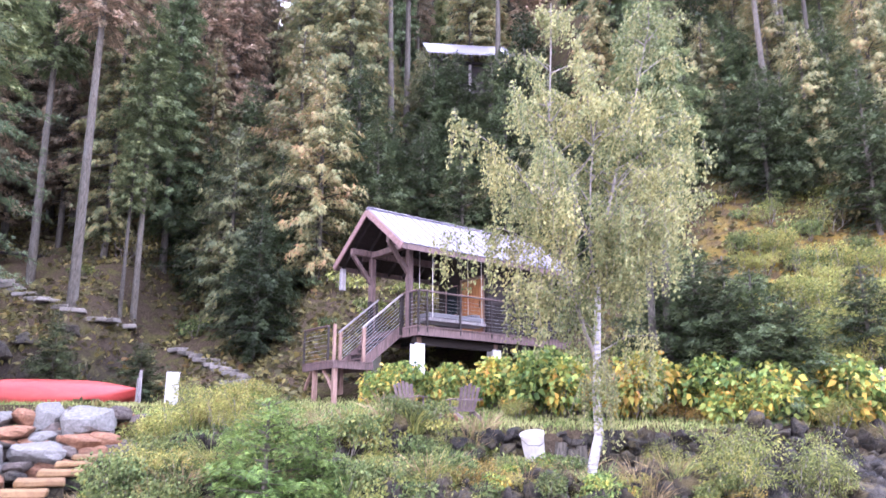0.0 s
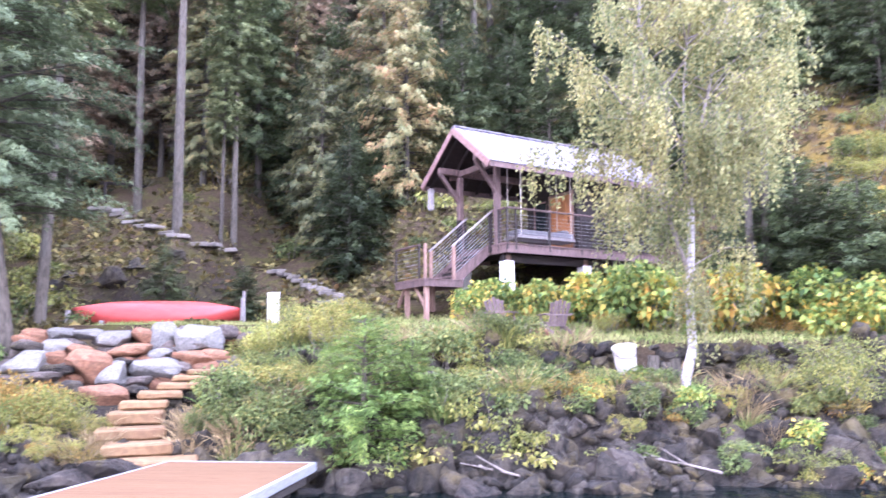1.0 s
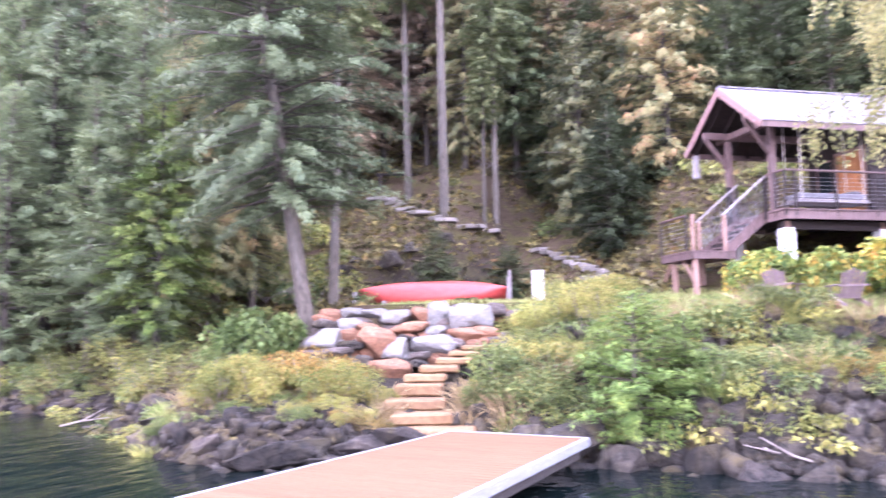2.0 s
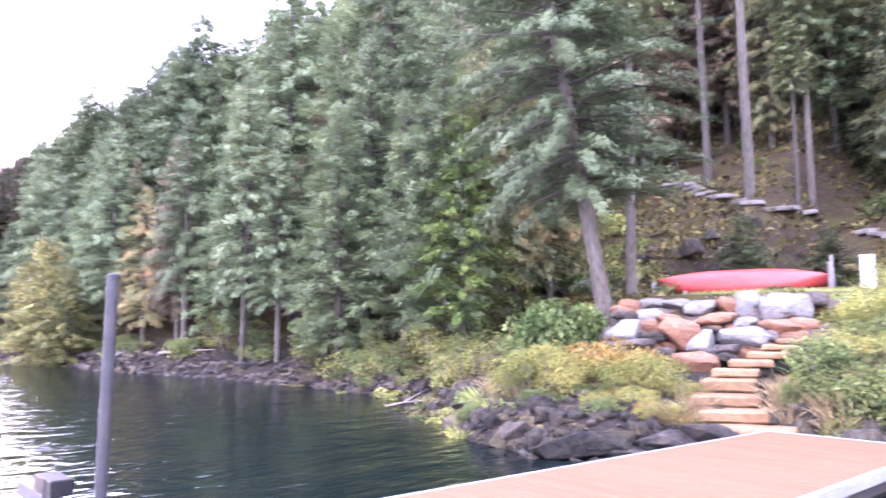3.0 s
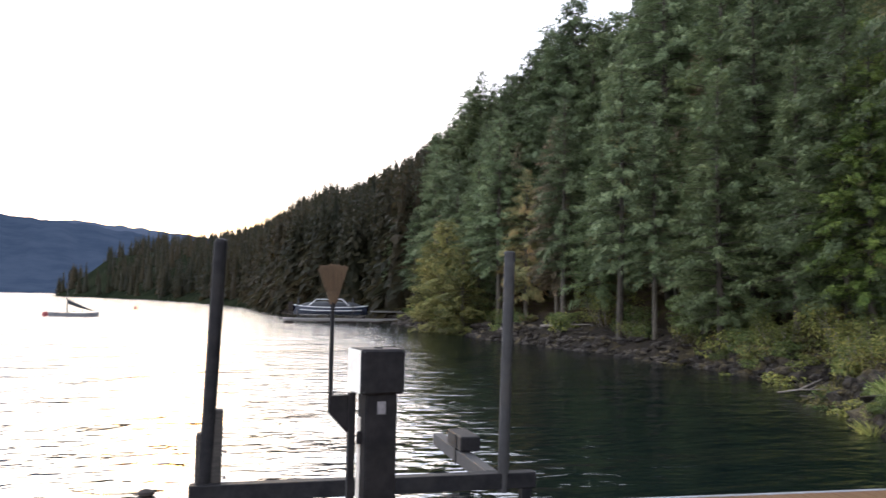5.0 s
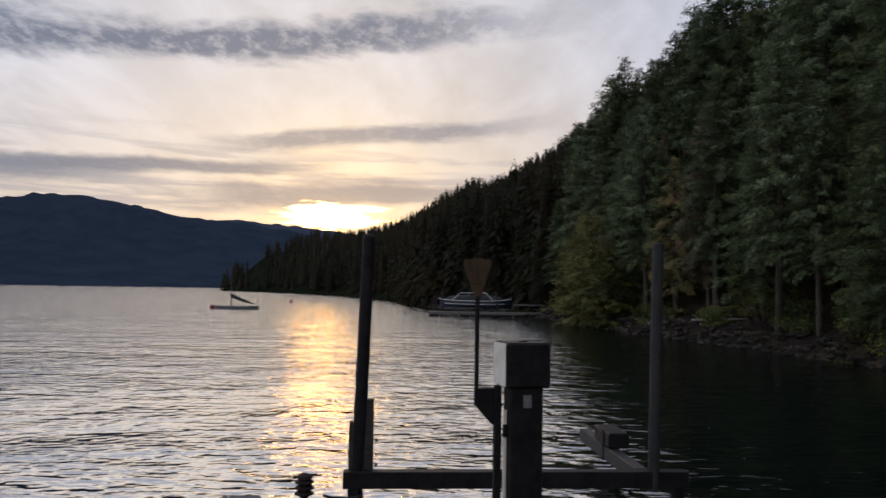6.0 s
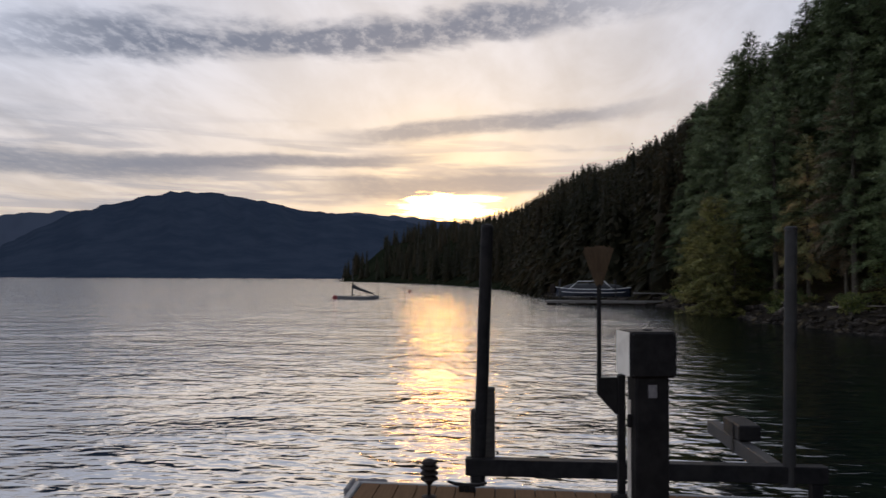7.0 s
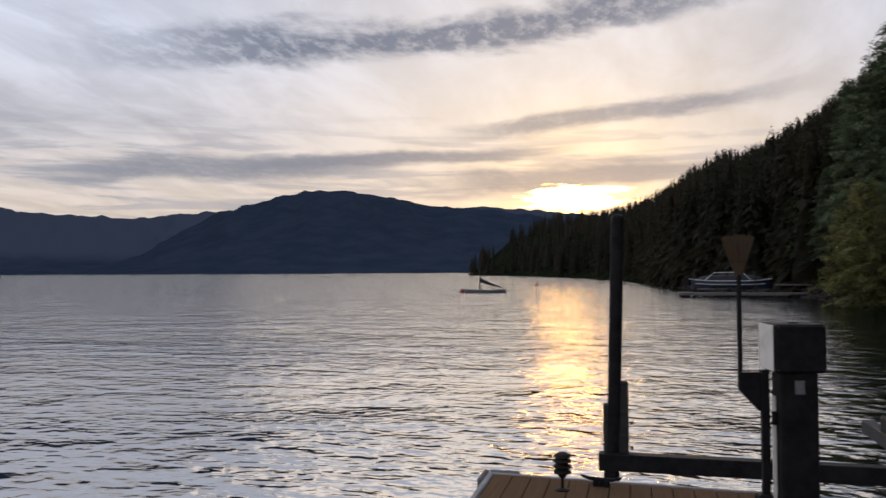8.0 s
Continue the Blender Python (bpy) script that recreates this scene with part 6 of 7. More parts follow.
def path_slabs():
    rows = [(30.85, 9.96), (30.3, 9.8), (29.75, 9.57), (29.2, 9.35), (28.63, 9.13), (28.0, 8.95), (27.31, 8.8), (26.5, 8.5), (25.77, 8.28), (24.6, 7.84), (23.6, 7.6), (22.62, 7.3),
            (18.58, 5.95), (17.9, 5.75), (17.34, 5.55), (16.8, 5.3), (16.3, 5.02), (15.9, 4.8), (15.47, 4.53), (14.9, 4.35), (14.43, 4.2), (13.9, 3.9), (13.4, 3.55), (15.2, 3.75)]
    for i, (az, el) in enumerate(rows):
        x, y = sight(az, el)
        SLABS.append((az, math.hypot(x, y)))
        bm = boxed((-0.42, -0.22, -0.1, 0.42, 0.22, 0.05), bevel=0.025)
        for v in bm.verts:
            v.co += Vector((noise.noise(v.co * 2 + Vector((i * 5, 0, 0))), noise.noise(v.co * 2 + Vector((0, i * 5, 0))), 0)) * 0.16
        s = thing("path_slab", at(x, y, hz(x, y) - 0.01, az + rng_b.uniform(-60, 60), rng_b.uniform(-8, 8), rng_b.uniform(-6, 6)), "flat pale stone slab of the hillside path", "stone slab", "path slabs")
        part("slab", bm, GREY_SLAB, s)


def boulder(mesh, x, y, size, z=None, squash=1.0, sink=0.3, label="grey angular boulder on the lake bank"):
    z = hz(x, y) if z is None else z
    ob = new("boulder", mesh)
    ob.matrix_basis = at(x, y, z + size * (0.5 - sink) * 0.6, rng_b.uniform(0, 360), rng_b.uniform(-28, 28), rng_b.uniform(-28, 28)) @ Matrix.Diagonal((size * rng_b.uniform(1.0, 1.7), size, size * squash, 1))
    return tagged(ob, label, "boulder", "bank boulders")


def bank_rocks():
    # along the water's edge and up the bank, nearest stretch
    for _ in range(88):
        x = rng_b.uniform(-3.5, 13)
        y0 = float(np.interp(x, [p[0] for p in SHORE[::-1] if -20 < p[0] < 70], [p[1] for p in SHORE[::-1] if -20 < p[0] < 70]))
        up = rng_b.uniform(-0.3, 3.2)
        boulder(rng_b.choice(GREY_ROCKS), x, y0 + up, rng_b.uniform(0.25, 0.62) * (1.2 if up < 1.0 else 0.9), squash=rng_b.uniform(0.8, 1.3))
    # stacked face below the lawn
    for i in range(82):
        x = rng_b.uniform(0.5, 12)
        y0 = float(np.interp(x, [p[0] for p in SHORE[::-1] if -20 < p[0] < 70], [p[1] for p in SHORE[::-1] if -20 < p[0] < 70]))
        s = rng_b.uniform(0, 1)
        boulder(rng_b.choice(GREY_ROCKS), x, y0 + 2.85 + 0.6 * s, rng_b.uniform(0.2, 0.42), z=1.4 + 0.8 * s, squash=0.75, label="grey stone of the rough wall below the lawn")
    # large joints of bedrock standing in the water
    for i in range(44):
        x = -3.2 + i * 0.36 + rng_b.uniform(-0.2, 0.2)
        y0 = float(np.interp(x, [p[0] for p in SHORE[::-1] if -20 < p[0] < 70], [p[1] for p in SHORE[::-1] if -20 < p[0] < 70]))
        boulder(rng_b.choice(GREY_ROCKS[::2]), x, y0 + rng_b.uniform(0.5, 1.9), rng_b.uniform(0.4, 0.7), z=rng_b.uniform(0.1, 0.75), squash=rng_b.uniform(1.1, 1.9), label="tall dark bedrock block at the water's edge")
    # the point below the stone wall
    for k in range(26):
        p, q = SHORE[8 + k % 5], SHORE[9 + k % 5]
        t = rng_b.uniform(0, 1)
        x, y = p[0] + (q[0] - p[0]) * t, p[1] + (q[1] - p[1]) * t + rng_b.uniform(0.05, 0.9)
        boulder(rng_b.choice(GREY_ROCKS), x, y, rng_b.uniform(0.6, 1.15), z=rng_b.uniform(-0.12, 0.22), squash=rng_b.uniform(0.4, 0.75), label="broad grey bedrock ledge at the water's edge")
    for _ in range(30):
        az, d = rng_b.uniform(21, 27), rng_b.uniform(12.9, 17.0)
        boulder(rng_b.choice(GREY_ROCKS), *polar(az - 3.2, d), rng_b.uniform(0.25, 0.5))
    # dark outcrop behind the canoe
    for az, d, size in ((31.5, 26.5, 0.7), (30.0, 27.0, 0.9), (28.4, 27.2, 0.75), (33.0, 27.5, 0.8), (26.0, 28.0, 0.6), (32.2, 28.3, 0.7)):
        boulder(GREY_ROCKS[int(size * 70) % 12], *polar(az, d), size, squash=0.8, sink=0.75, label="dark mossy outcrop rock behind the canoe")


def shore_stones():
    """Rubble along the wild shore, too many to tell apart."""
    rng = np.random.RandomState(4)
    pick = random.Random(43)
    bases = []
    for k in range(8):
        bm = hull_rock(pick, 12)
        for i, v in enumerate(bm.verts):
            v.index = i
        bases.append((np.array([p.co[:] for p in bm.verts]), np.array([[p.index for p in q.verts] for q in bm.faces])))
        bm.free()
    V, F, c = [], [], 0
    pts = np.array([p for p in SHORE if -100 < p[0] < -14.0])
    for i in range(1300):
        bv, bf = bases[i % 8]
        k = rng.randint(len(pts) - 1)
        p = pts[k] + (pts[k + 1] - pts[k]) * rng.uniform(0, 1)
        x, y = p[0] + rng.normal(0, 0.3), p[1] + abs(rng.normal(0, 0.8)) - 0.25
        s = rng.uniform(0.12, 0.48) * (1 + max(0, -x - 30) * 0.01)
        v = bv * (1 + rng.uniform(-0.3, 0.3, (len(bv), 1))) * s * np.array([rng.uniform(1, 1.8), 1, 0.7])
        a = rng.uniform(0, 6.28)
        v = np.stack([v[:, 0] * np.cos(a) - v[:, 1] * np.sin(a), v[:, 0] * np.sin(a) + v[:, 1] * np.cos(a), v[:, 2]], 1)
        V.append(v + np.array([x, y, max(hz(x, y), -0.1) + 0.05 * s])), F.append(bf + c)
        c += len(v)
    tagged(link("shore_rubble", raw_mesh("shore_rubble", np.concatenate(V), np.concatenate(F), RUBBLE), None), "grey broken rock along the wooded shore", "rubble", kind="stuff")


def bank_rubble():
    """Broken rock packed over the whole face of the terrace bank, too many stones to tell apart."""
    rng = np.random.RandomState(14)
    bases = []
    pick = random.Random(41)
    for k in range(12):
        bm = hull_rock(pick, 13)
        bm.verts.ensure_lookup_table()
        for i, v in enumerate(bm.verts):
            v.index = i
        bases.append((np.array([p.co[:] for p in bm.verts]), np.array([[p.index for p in q.verts] for q in bm.faces])))
        bm.free()
    xs, ys = zip(*[p for p in SHORE[::-1] if -20 < p[0] < 70])
    V, F, c = [], [], 0
    for i in range(4200):
        x = rng.uniform(-15, 14)
        up = rng.uniform(-0.35, 3.5)
        y = float(np.interp(x, xs, ys)) + up
        s = rng.uniform(0.10, 0.42) * (1.7 if rng.uniform() < 0.14 else 1.0) * (0.6 if x < -5.5 else 1.0)
        v, f = bases[rng.randint(12)]
        a, b = rng.uniform(0, 6.28), rng.normal(0, 0.5)
        v = v * s * np.array([rng.uniform(0.9, 1.6), rng.uniform(0.7, 1.1), rng.uniform(0.7, 1.5)])
        v = np.stack([v[:, 0], v[:, 1] * np.cos(b) - v[:, 2] * np.sin(b), v[:, 1] * np.sin(b) + v[:, 2] * np.cos(b)], 1)
        v = np.stack([v[:, 0] * np.cos(a) - v[:, 1] * np.sin(a), v[:, 0] * np.sin(a) + v[:, 1] * np.cos(a), v[:, 2]], 1)
        V.append(v + np.array([x, y, hz(x, y) + 0.08 * s])), F.append(f + c)
        c += len(v)
    tagged(link("bank_rubble", raw_mesh("bank_rubble", np.concatenate(V), np.concatenate(F), BANK_RUBBLE), None), "dark broken rock packed over the lake bank", "rubble", kind="stuff")


BANK_RUBBLE = rock_material("bank_rubble", (0.006, 0.005, 0.004), (0.046, 0.038, 0.027), (0.12, 0.11, 0.09), (0.085, 0.062, 0.016), 0.3, 0.6, 4.5, True)
GREY_SLAB = material("pale_path_stone", (0.105, 0.092, 0.078), (0.200, 0.178, 0.155), 0.85, 7, bump=0.5, bump_scale=9, dirt=(0.170, 0.145, 0.102), dirt_scale=2, per_object=0.3, depth=0.03)
RUBBLE = rock_material("shore_rubble", (0.012, 0.010, 0.008), (0.056, 0.046, 0.038), (0.13, 0.12, 0.105), (0.085, 0.064, 0.020), 0.3, 0.5, 3.0, True)
stone_wall()
stone_steps()
path_slabs()
bank_rocks()
bank_rubble()
shore_stones()

DRY = leaf_material("dry_stems", [(0.11, 0.08, 0.045), (0.20, 0.15, 0.08), (0.30, 0.22, 0.11), (0.30, 0.26, 0.10)], 0.2)


def tuft(seed, n, tall, mat, label):
    """Long blades rising from one root and bending outwards."""
    rng = np.random.RandomState(seed)
    a, r = rng.uniform(0, 6.28, n), rng.uniform(0, 0.28, n)
    p = np.stack([np.cos(a) * r, np.sin(a) * r, np.full(n, -0.03)], 1)
    w = unit(np.stack([np.cos(a) * rng.uniform(0.0, 0.6, n), np.sin(a) * rng.uniform(0.0, 0.6, n), np.ones(n)], 1) + rng.normal(0, 0.12, (n, 3)))
    s = unit(np.cross(w, rng.normal(0, 1, (n, 3))))
    ln = tall * rng.uniform(0.4, 1.2, n)
    v, f = blades(p, w, s, ln * 0.6, np.full(n, 0.024), 0.0)
    tip = p + w * (ln * 0.45)[:, None]
    w2 = unit(w + np.stack([np.cos(a), np.sin(a), np.full(n, -0.3)], 1) * rng.uniform(0.2, 0.8, n)[:, None])
    v2, f2 = blades(tip, w2, s, ln * 0.6, np.full(n, 0.02), 0.15)
    root = thing("grass_tuft", at(0, 0, -900), label, "grass", "grass tufts")
    link("leaves", raw_mesh("leaves", np.concatenate([v, v2]), np.concatenate([f, f2 + len(v)]), mat), None, root)
    return root


# shrubs
S_BROAD = [shrub(s, 0.95, 1.45, 0.15, 1000, BROAD, "thimbleberry_bush", "leafy thimbleberry bush turning yellow", lobes=9) for s in (1, 2, 3)]
S_WILLOW = [shrub(s, 1.1, 1.5, 0.085, 2000, WILLOW, "willow_bush", "pale green willow bush on the bank", narrow=0.45, lobes=12) for s in (4, 5)]
S_YEL = [shrub(s, 0.85, 0.95, 0.065, 2400, YELLOW, "yellow_bush", "bushy shrub with yellow autumn leaves", narrow=0.6, lobes=10) for s in (6, 7)]
S_BUSH = [shrub(s, 0.95, 1.1, 0.07, 2200, BUSH, "green_bush", "dense green bush on the rocky bank", lobes=10) for s in (8, 9, 10)]
S_LOW = [shrub(s, 0.65, 0.38, 0.08, 420, m, "low_plant", lab, "plant", group="low plants", lobes=7) for s, m, lab in ((11, BROAD, "low broad-leaved plant on the bank"), (12, BUSH, "low green plant among rocks"), (13, YELLOW, "low yellowing plant among rocks"), (14, WILLOW, "low pale green plant on the bank"))]
S_SLOPE = [shrub(s, 0.7, 0.5, 0.085, 420, m, "slope_shrub", lab, group="shrubs on the slope", lobes=7) for s, m, lab in ((21, LITTER, "brown and olive undershrub on the slope"), (22, BUSH, "low green undershrub on the slope"), (23, WILLOW, "pale undershrub on the slope"))]
LARCH = conifer(65, 7.2, 0.04, 2.7, 0.20, YELLOWGREEN, fine=1.7, top=0.6, label="yellow-green larch at the water's edge")
S_TUFT = [tuft(s, n, ln, m, lab) for s, n, ln, m, lab in ((1, 150, 0.75, GRASS, "tuft of long green grass on the bank"), (2, 120, 0.95, DRY, "tuft of tall dry grass stems on the bank"), (3, 200, 0.6, WILLOW, "clump of narrow pale leaves on the bank"))]
S_ELDER = [shrub(s, 0.9, 1.3, 0.13, 1100, ELDER, "elder_bush", "broad-leaved green elder bush on the point", lobes=9) for s in (16, 17)]
S_OCHRE = [shrub(s, 0.75, 0.7, 0.06, 1500, OCHRE, "ochre_bush", "low shrub with ochre and rusty autumn leaves", narrow=0.7, lobes=9) for s in (18, 19)]
MODELS += S_ELDER + S_OCHRE + S_SLOPE + S_TUFT + S_BROAD + S_WILLOW + S_YEL + S_BUSH + S_LOW + [LARCH]


def rows_of(models, n, az, d, size, seed, wide=1.0):
    rng = random.Random(seed)
    for _ in range(n):
        a, far = rng.uniform(*az), rng.uniform(*d)
        x, y = polar(a, far)
        if far > 22 and any(abs(a - b) < 2.2 and far < e + 0.8 and e - far < 7 for b, e in SLABS):
            continue
        put(rng.choice(models), x, y, rng.uniform(*size), rng.uniform(0, 360), 0.08, wide=wide)


rows_of(S_BROAD, 26, (-28, -3), (18.9, 20.6), (0.85, 1.2), 1)
rows_of(S_BROAD, 12, (-3.5, 5.5), (20.4, 21.3), (0.6, 0.85), 41)
rows_of(S_BROAD, 10, (-12, -3), (20.4, 21.4), (0.7, 0.95), 2)
rows_of(S_BROAD, 10, (-30, -20), (18.5, 21), (0.9, 1.2), 3)
rows_of(S_YEL, 6, (-27, 0), (18.6, 19.4), (0.5, 0.8), 4)
rows_of(S_WILLOW, 14, (11, 17), (14.6, 16.6), (0.34, 0.5), 5)
rows_of(S_WILLOW, 7, (16, 20.6), (15.0, 18.0), (0.6, 0.85), 25)
rows_of(S_BUSH, 22, (6, 22), (13.4, 15.8), (0.55, 0.9), 6)
rows_of(S_BUSH, 12, (-2, 8), (13.9, 16.5), (0.45, 0.75), 7)
rows_of(S_OCHRE, 12, (-5, 9), (14.0, 15.8), (0.5, 0.8), 71)
rows_of(S_OCHRE, 10, (-28, -8), (13.8, 15.8), (0.3, 0.55), 72)
rows_of(S_OCHRE, 8, (32.6, 37.2), (14.6, 15.9), (0.95, 1.4), 73, wide=0.85)
rows_of(S_ELDER, 8, (37.0, 41.5), (17.2, 19.2), (0.9, 1.35), 74, wide=0.8)
rows_of(S_WILLOW, 6, (-4, 5), (14.4, 15.8), (0.3, 0.45), 8)
rows_of(S_YEL, 10, (-4, 8), (13.8, 15.8), (0.4, 0.65), 9)
rows_of(S_WILLOW, 9, (-27, -15), (14.6, 16.5), (0.5, 0.9), 10)
rows_of(S_BUSH, 16, (-27, 6), (13.7, 15.4), (0.3, 0.6), 81)
rows_of(S_BROAD, 12, (-27, 6), (13.8, 15.6), (0.25, 0.45), 82)
rows_of(S_YEL, 14, (-26, 8), (13.6, 15.4), (0.3, 0.55), 83)
rows_of(S_WILLOW, 8, (-28, 4), (13.8, 15.2), (0.25, 0.45), 84)
rows_of(S_OCHRE, 8, (-26, -4), (18.8, 19.6), (0.5, 0.8), 85)
rows_of(S_YEL, 15, (13.5, 20.8), (14.4, 17.4), (0.6, 1.05), 86)
rows_of(S_YEL, 5, (30.5, 37), (13.4, 14.9), (0.35, 0.6), 87)
rows_of(S_BUSH, 5, (36, 48), (13.6, 15.6), (0.25, 0.4), 92)
rows_of(S_OCHRE, 6, (29.5, 38), (13.4, 14.9), (0.35, 0.55), 88)
rows_of(S_TUFT[1:2], 7, (29.5, 35), (13.2, 15.0), (0.5, 0.8), 89)
rows_of(S_TUFT[1:2], 12, (20.5, 24.5), (13.2, 15.5), (0.5, 0.8), 90)
rows_of(S_BUSH, 10, (20.0, 23.8), (13.0, 15.6), (0.3, 0.5), 91)
rows_of(S_TUFT, 40, (0, 22), (13.4, 16.4), (0.6, 1.1), 51)
rows_of(S_TUFT[:2], 26, (-29, 0), (14.6, 16.4), (0.5, 0.9), 76)
rows_of(S_TUFT, 9, (31, 47), (14.6, 17.0), (0.5, 0.9), 52)
rows_of(S_TUFT, 30, (-31, -20), (19, 29), (0.7, 1.3), 53)
rows_of(S_LOW[1:], 60, (0, 22), (13.0, 16.2), (0.6, 1.2), 11)
rows_of(S_LOW[1:], 42, (-28, 0), (13.0, 16.2), (0.4, 0.85), 75)
rows_of(S_LOW[1:], 8, (30, 47), (14.8, 16.6), (0.5, 0.8), 42)
rows_of(S_YEL, 8, (37.8, 42.3), (14.8, 16.2), (0.8, 1.1), 12, wide=0.9)
rows_of(S_YEL, 3, (32.5, 35.5), (14.4, 15.2), (0.7, 0.95), 93)
rows_of(S_LOW[1:], 8, (30.5, 40), (13.2, 17), (0.4, 0.7), 31)
rows_of(S_BUSH, 12, (17.5, 23), (13.6, 16.8), (0.4, 0.65), 32)
rows_of(S_LOW[1:], 18, (17.5, 24), (13.2, 17), (0.5, 0.9), 33)
rows_of(S_LOW[1:], 13, (33, 48), (15.4, 18.0), (0.6, 1.1), 13)
rows_of(S_BUSH, 5, (37, 44), (17.6, 19.8), (0.5, 0.85), 14)
rows_of(S_SLOPE, 16, (37, 50), (16.8, 21), (0.6, 1.1), 61)
rows_of(S_BUSH, 9, (46, 72), (24.5, 27.5), (0.4, 0.75), 16)
rows_of(S_SLOPE, 24, (46, 60), (22.5, 27.5), (0.6, 1.2), 62)
rows_of(S_SLOPE, 80, (17, 48), (24.5, 36), (0.8, 1.9), 17)
rows_of(S_SLOPE, 70, (-30, 14), (25, 36), (0.8, 1.8), 18)
rows_of(S_YEL, 34, (-32, -21), (20.5, 31), (0.6, 1.2), 19)
rows_of(S_BROAD, 8, (-30, -21), (24, 28), (0.6, 0.9), 20)
rows_of(S_BUSH, 12, (-31, -22), (22.5, 33), (0.7, 1.2), 56)
rows_of(S_WILLOW, 9, (-31, -22), (22.5, 33), (0.6, 1.0), 57)
rows_of(S_SLOPE, 40, (-32, -19), (22, 36), (0.9, 1.8), 58)
rows_of(S_YEL, 22, (-31, -22.5), (24.5, 31), (0.9, 1.5), 54)
rows_of(S_TUFT, 20, (-31, -24), (21, 27), (0.9, 1.5), 55)
for az, d, size in ((12.2, 13.2, 0.86), (8.8, 13.7, 0.5), (14.8, 14.0, 0.42)):
    x, y = polar(az, d)
    put(BRIGHT, x, y, size, wide=1.15)
for az, d, size in ((75.2, 48.0, 1.0), (73.9, 45.0, 0.75), (76.3, 56.0, 0.8), (79.5, 75.0, 0.8), (81.5, 92.0, 0.7)):
    x, y = polar(az, d)
    put(LARCH, x, y, size)
for k in range(92):
    p = SHORE[14 + k % 9]
    q = SHORE[15 + k % 9]
    s = rng_b.uniform(0, 1)
    x, y = p[0] + (q[0] - p[0]) * s, p[1] + (q[1] - p[1]) * s + rng_b.uniform(0.5, 2.4)
    put(rng_b.choice(S_BUSH[:1] + S_WILLOW[:1] + S_SLOPE + S_SLOPE), x, y, rng_b.uniform(0.6, 1.3))


def slope_cover():
    """Ferns, moss tufts and fallen needles on the forest floor."""
    rng = np.random.RandomState(3)
    n = 100000
    az, d = np.radians(rng.uniform(-34, 56, n)), 19 + 30 * rng.uniform(0, 1, n) ** 1.2
    x, y = -d * np.sin(az), d * np.cos(az)
    dist = inland(x, y)
    ok = (dist > np.where(x < -12.5, 1.0, 9.0)) & (grid_noise(x, y, 1.6, 7) > -0.35)
    x, y = x[ok], y[ok]
    n = len(x)
    p = np.stack([x, y, height(x, y) - 0.01], 1)
    w = unit(np.stack([rng.normal(0, 0.8, n), rng.normal(0, 0.8, n), rng.uniform(0.15, 1.0, n)], 1))
    s = unit(np.cross(w, rng.normal(0, 1, (n, 3))))
    ln = rng.uniform(0.1, 0.4, n)
    v, f = blades(p, w, s, ln, ln * rng.uniform(0.25, 0.6, n), 0.3)
    tagged(link("slope_undergrowth", raw_mesh("slope_undergrowth", v, f, LITTER), None), "olive moss, ferns and brown litter on the slope", "undergrowth", kind="stuff")


def lawn():
    rng = np.random.RandomState(6)
    n = 60000
    az, d = np.radians(rng.uniform(-30, 35, n)), rng.uniform(14.5, 25.5, n)
    x, y = -d * np.sin(az), d * np.cos(az)
    dist = inland(x, y)
    ok = ((dist > np.where(x > -5.6, 3.55, 7.3)) & (dist < np.where(x > -5.6, 9.6, 12.5))) & (x > -14.5)
    x, y = x[ok], y[ok]
    n = len(x)
    p = np.stack([x, y, height(x, y) - 0.01], 1)
    w = unit(np.stack([rng.normal(0, 0.35, n), rng.normal(0, 0.35, n), np.ones(n)], 1))
    s = unit(np.cross(w, rng.normal(0, 1, (n, 3))))
    ln = rng.uniform(0.05, 0.17, n)
    v, f = blades(p, w, s, ln, np.full(n, 0.022), 0.05)
    tagged(link("lawn_grass", raw_mesh("lawn_grass", v, f, GRASS), None), "short green grass on the terrace lawn", "grass", kind="stuff")


slope_cover()
lawn()

# ---- canoe, chairs, boats and small things ----
def hull(length, beam, depth, rise=0.12, fine=2.3, n=25, m=9, thick=0.012):
    """A double-ended open hull, keel down, gunwale about z = 0."""
    bm = bmesh.new()
    grid = []
    for i in range(n):
        s = -1 + 2 * i / (n - 1)
        b = max(beam / 2 * (1 - abs(s) ** fine), 0.012)
        d = depth * (1 - 0.12 * abs(s) ** 6)
        sheer = rise * abs(s) ** 3
        row = []
        for j in range(m):
            t = math.pi * j / (m - 1)
            c = math.cos(t)
            row.append(bm.verts.new((s * length / 2, math.copysign(abs(c) ** 0.75, c) * b, sheer - (d + sheer) * math.sin(t) ** 0.7)))
        grid.append(row)
    for a, b in zip(grid, grid[1:]):
        for j in range(m - 1):
            bm.faces.new((a[j], b[j], b[j + 1], a[j + 1]))
    bmesh.ops.recalc_face_normals(bm, faces=bm.faces[:])
    bmesh.ops.solidify(bm, geom=bm.faces[:], thickness=thick)
    for f in bm.faces:
        f.smooth = True
    return bm


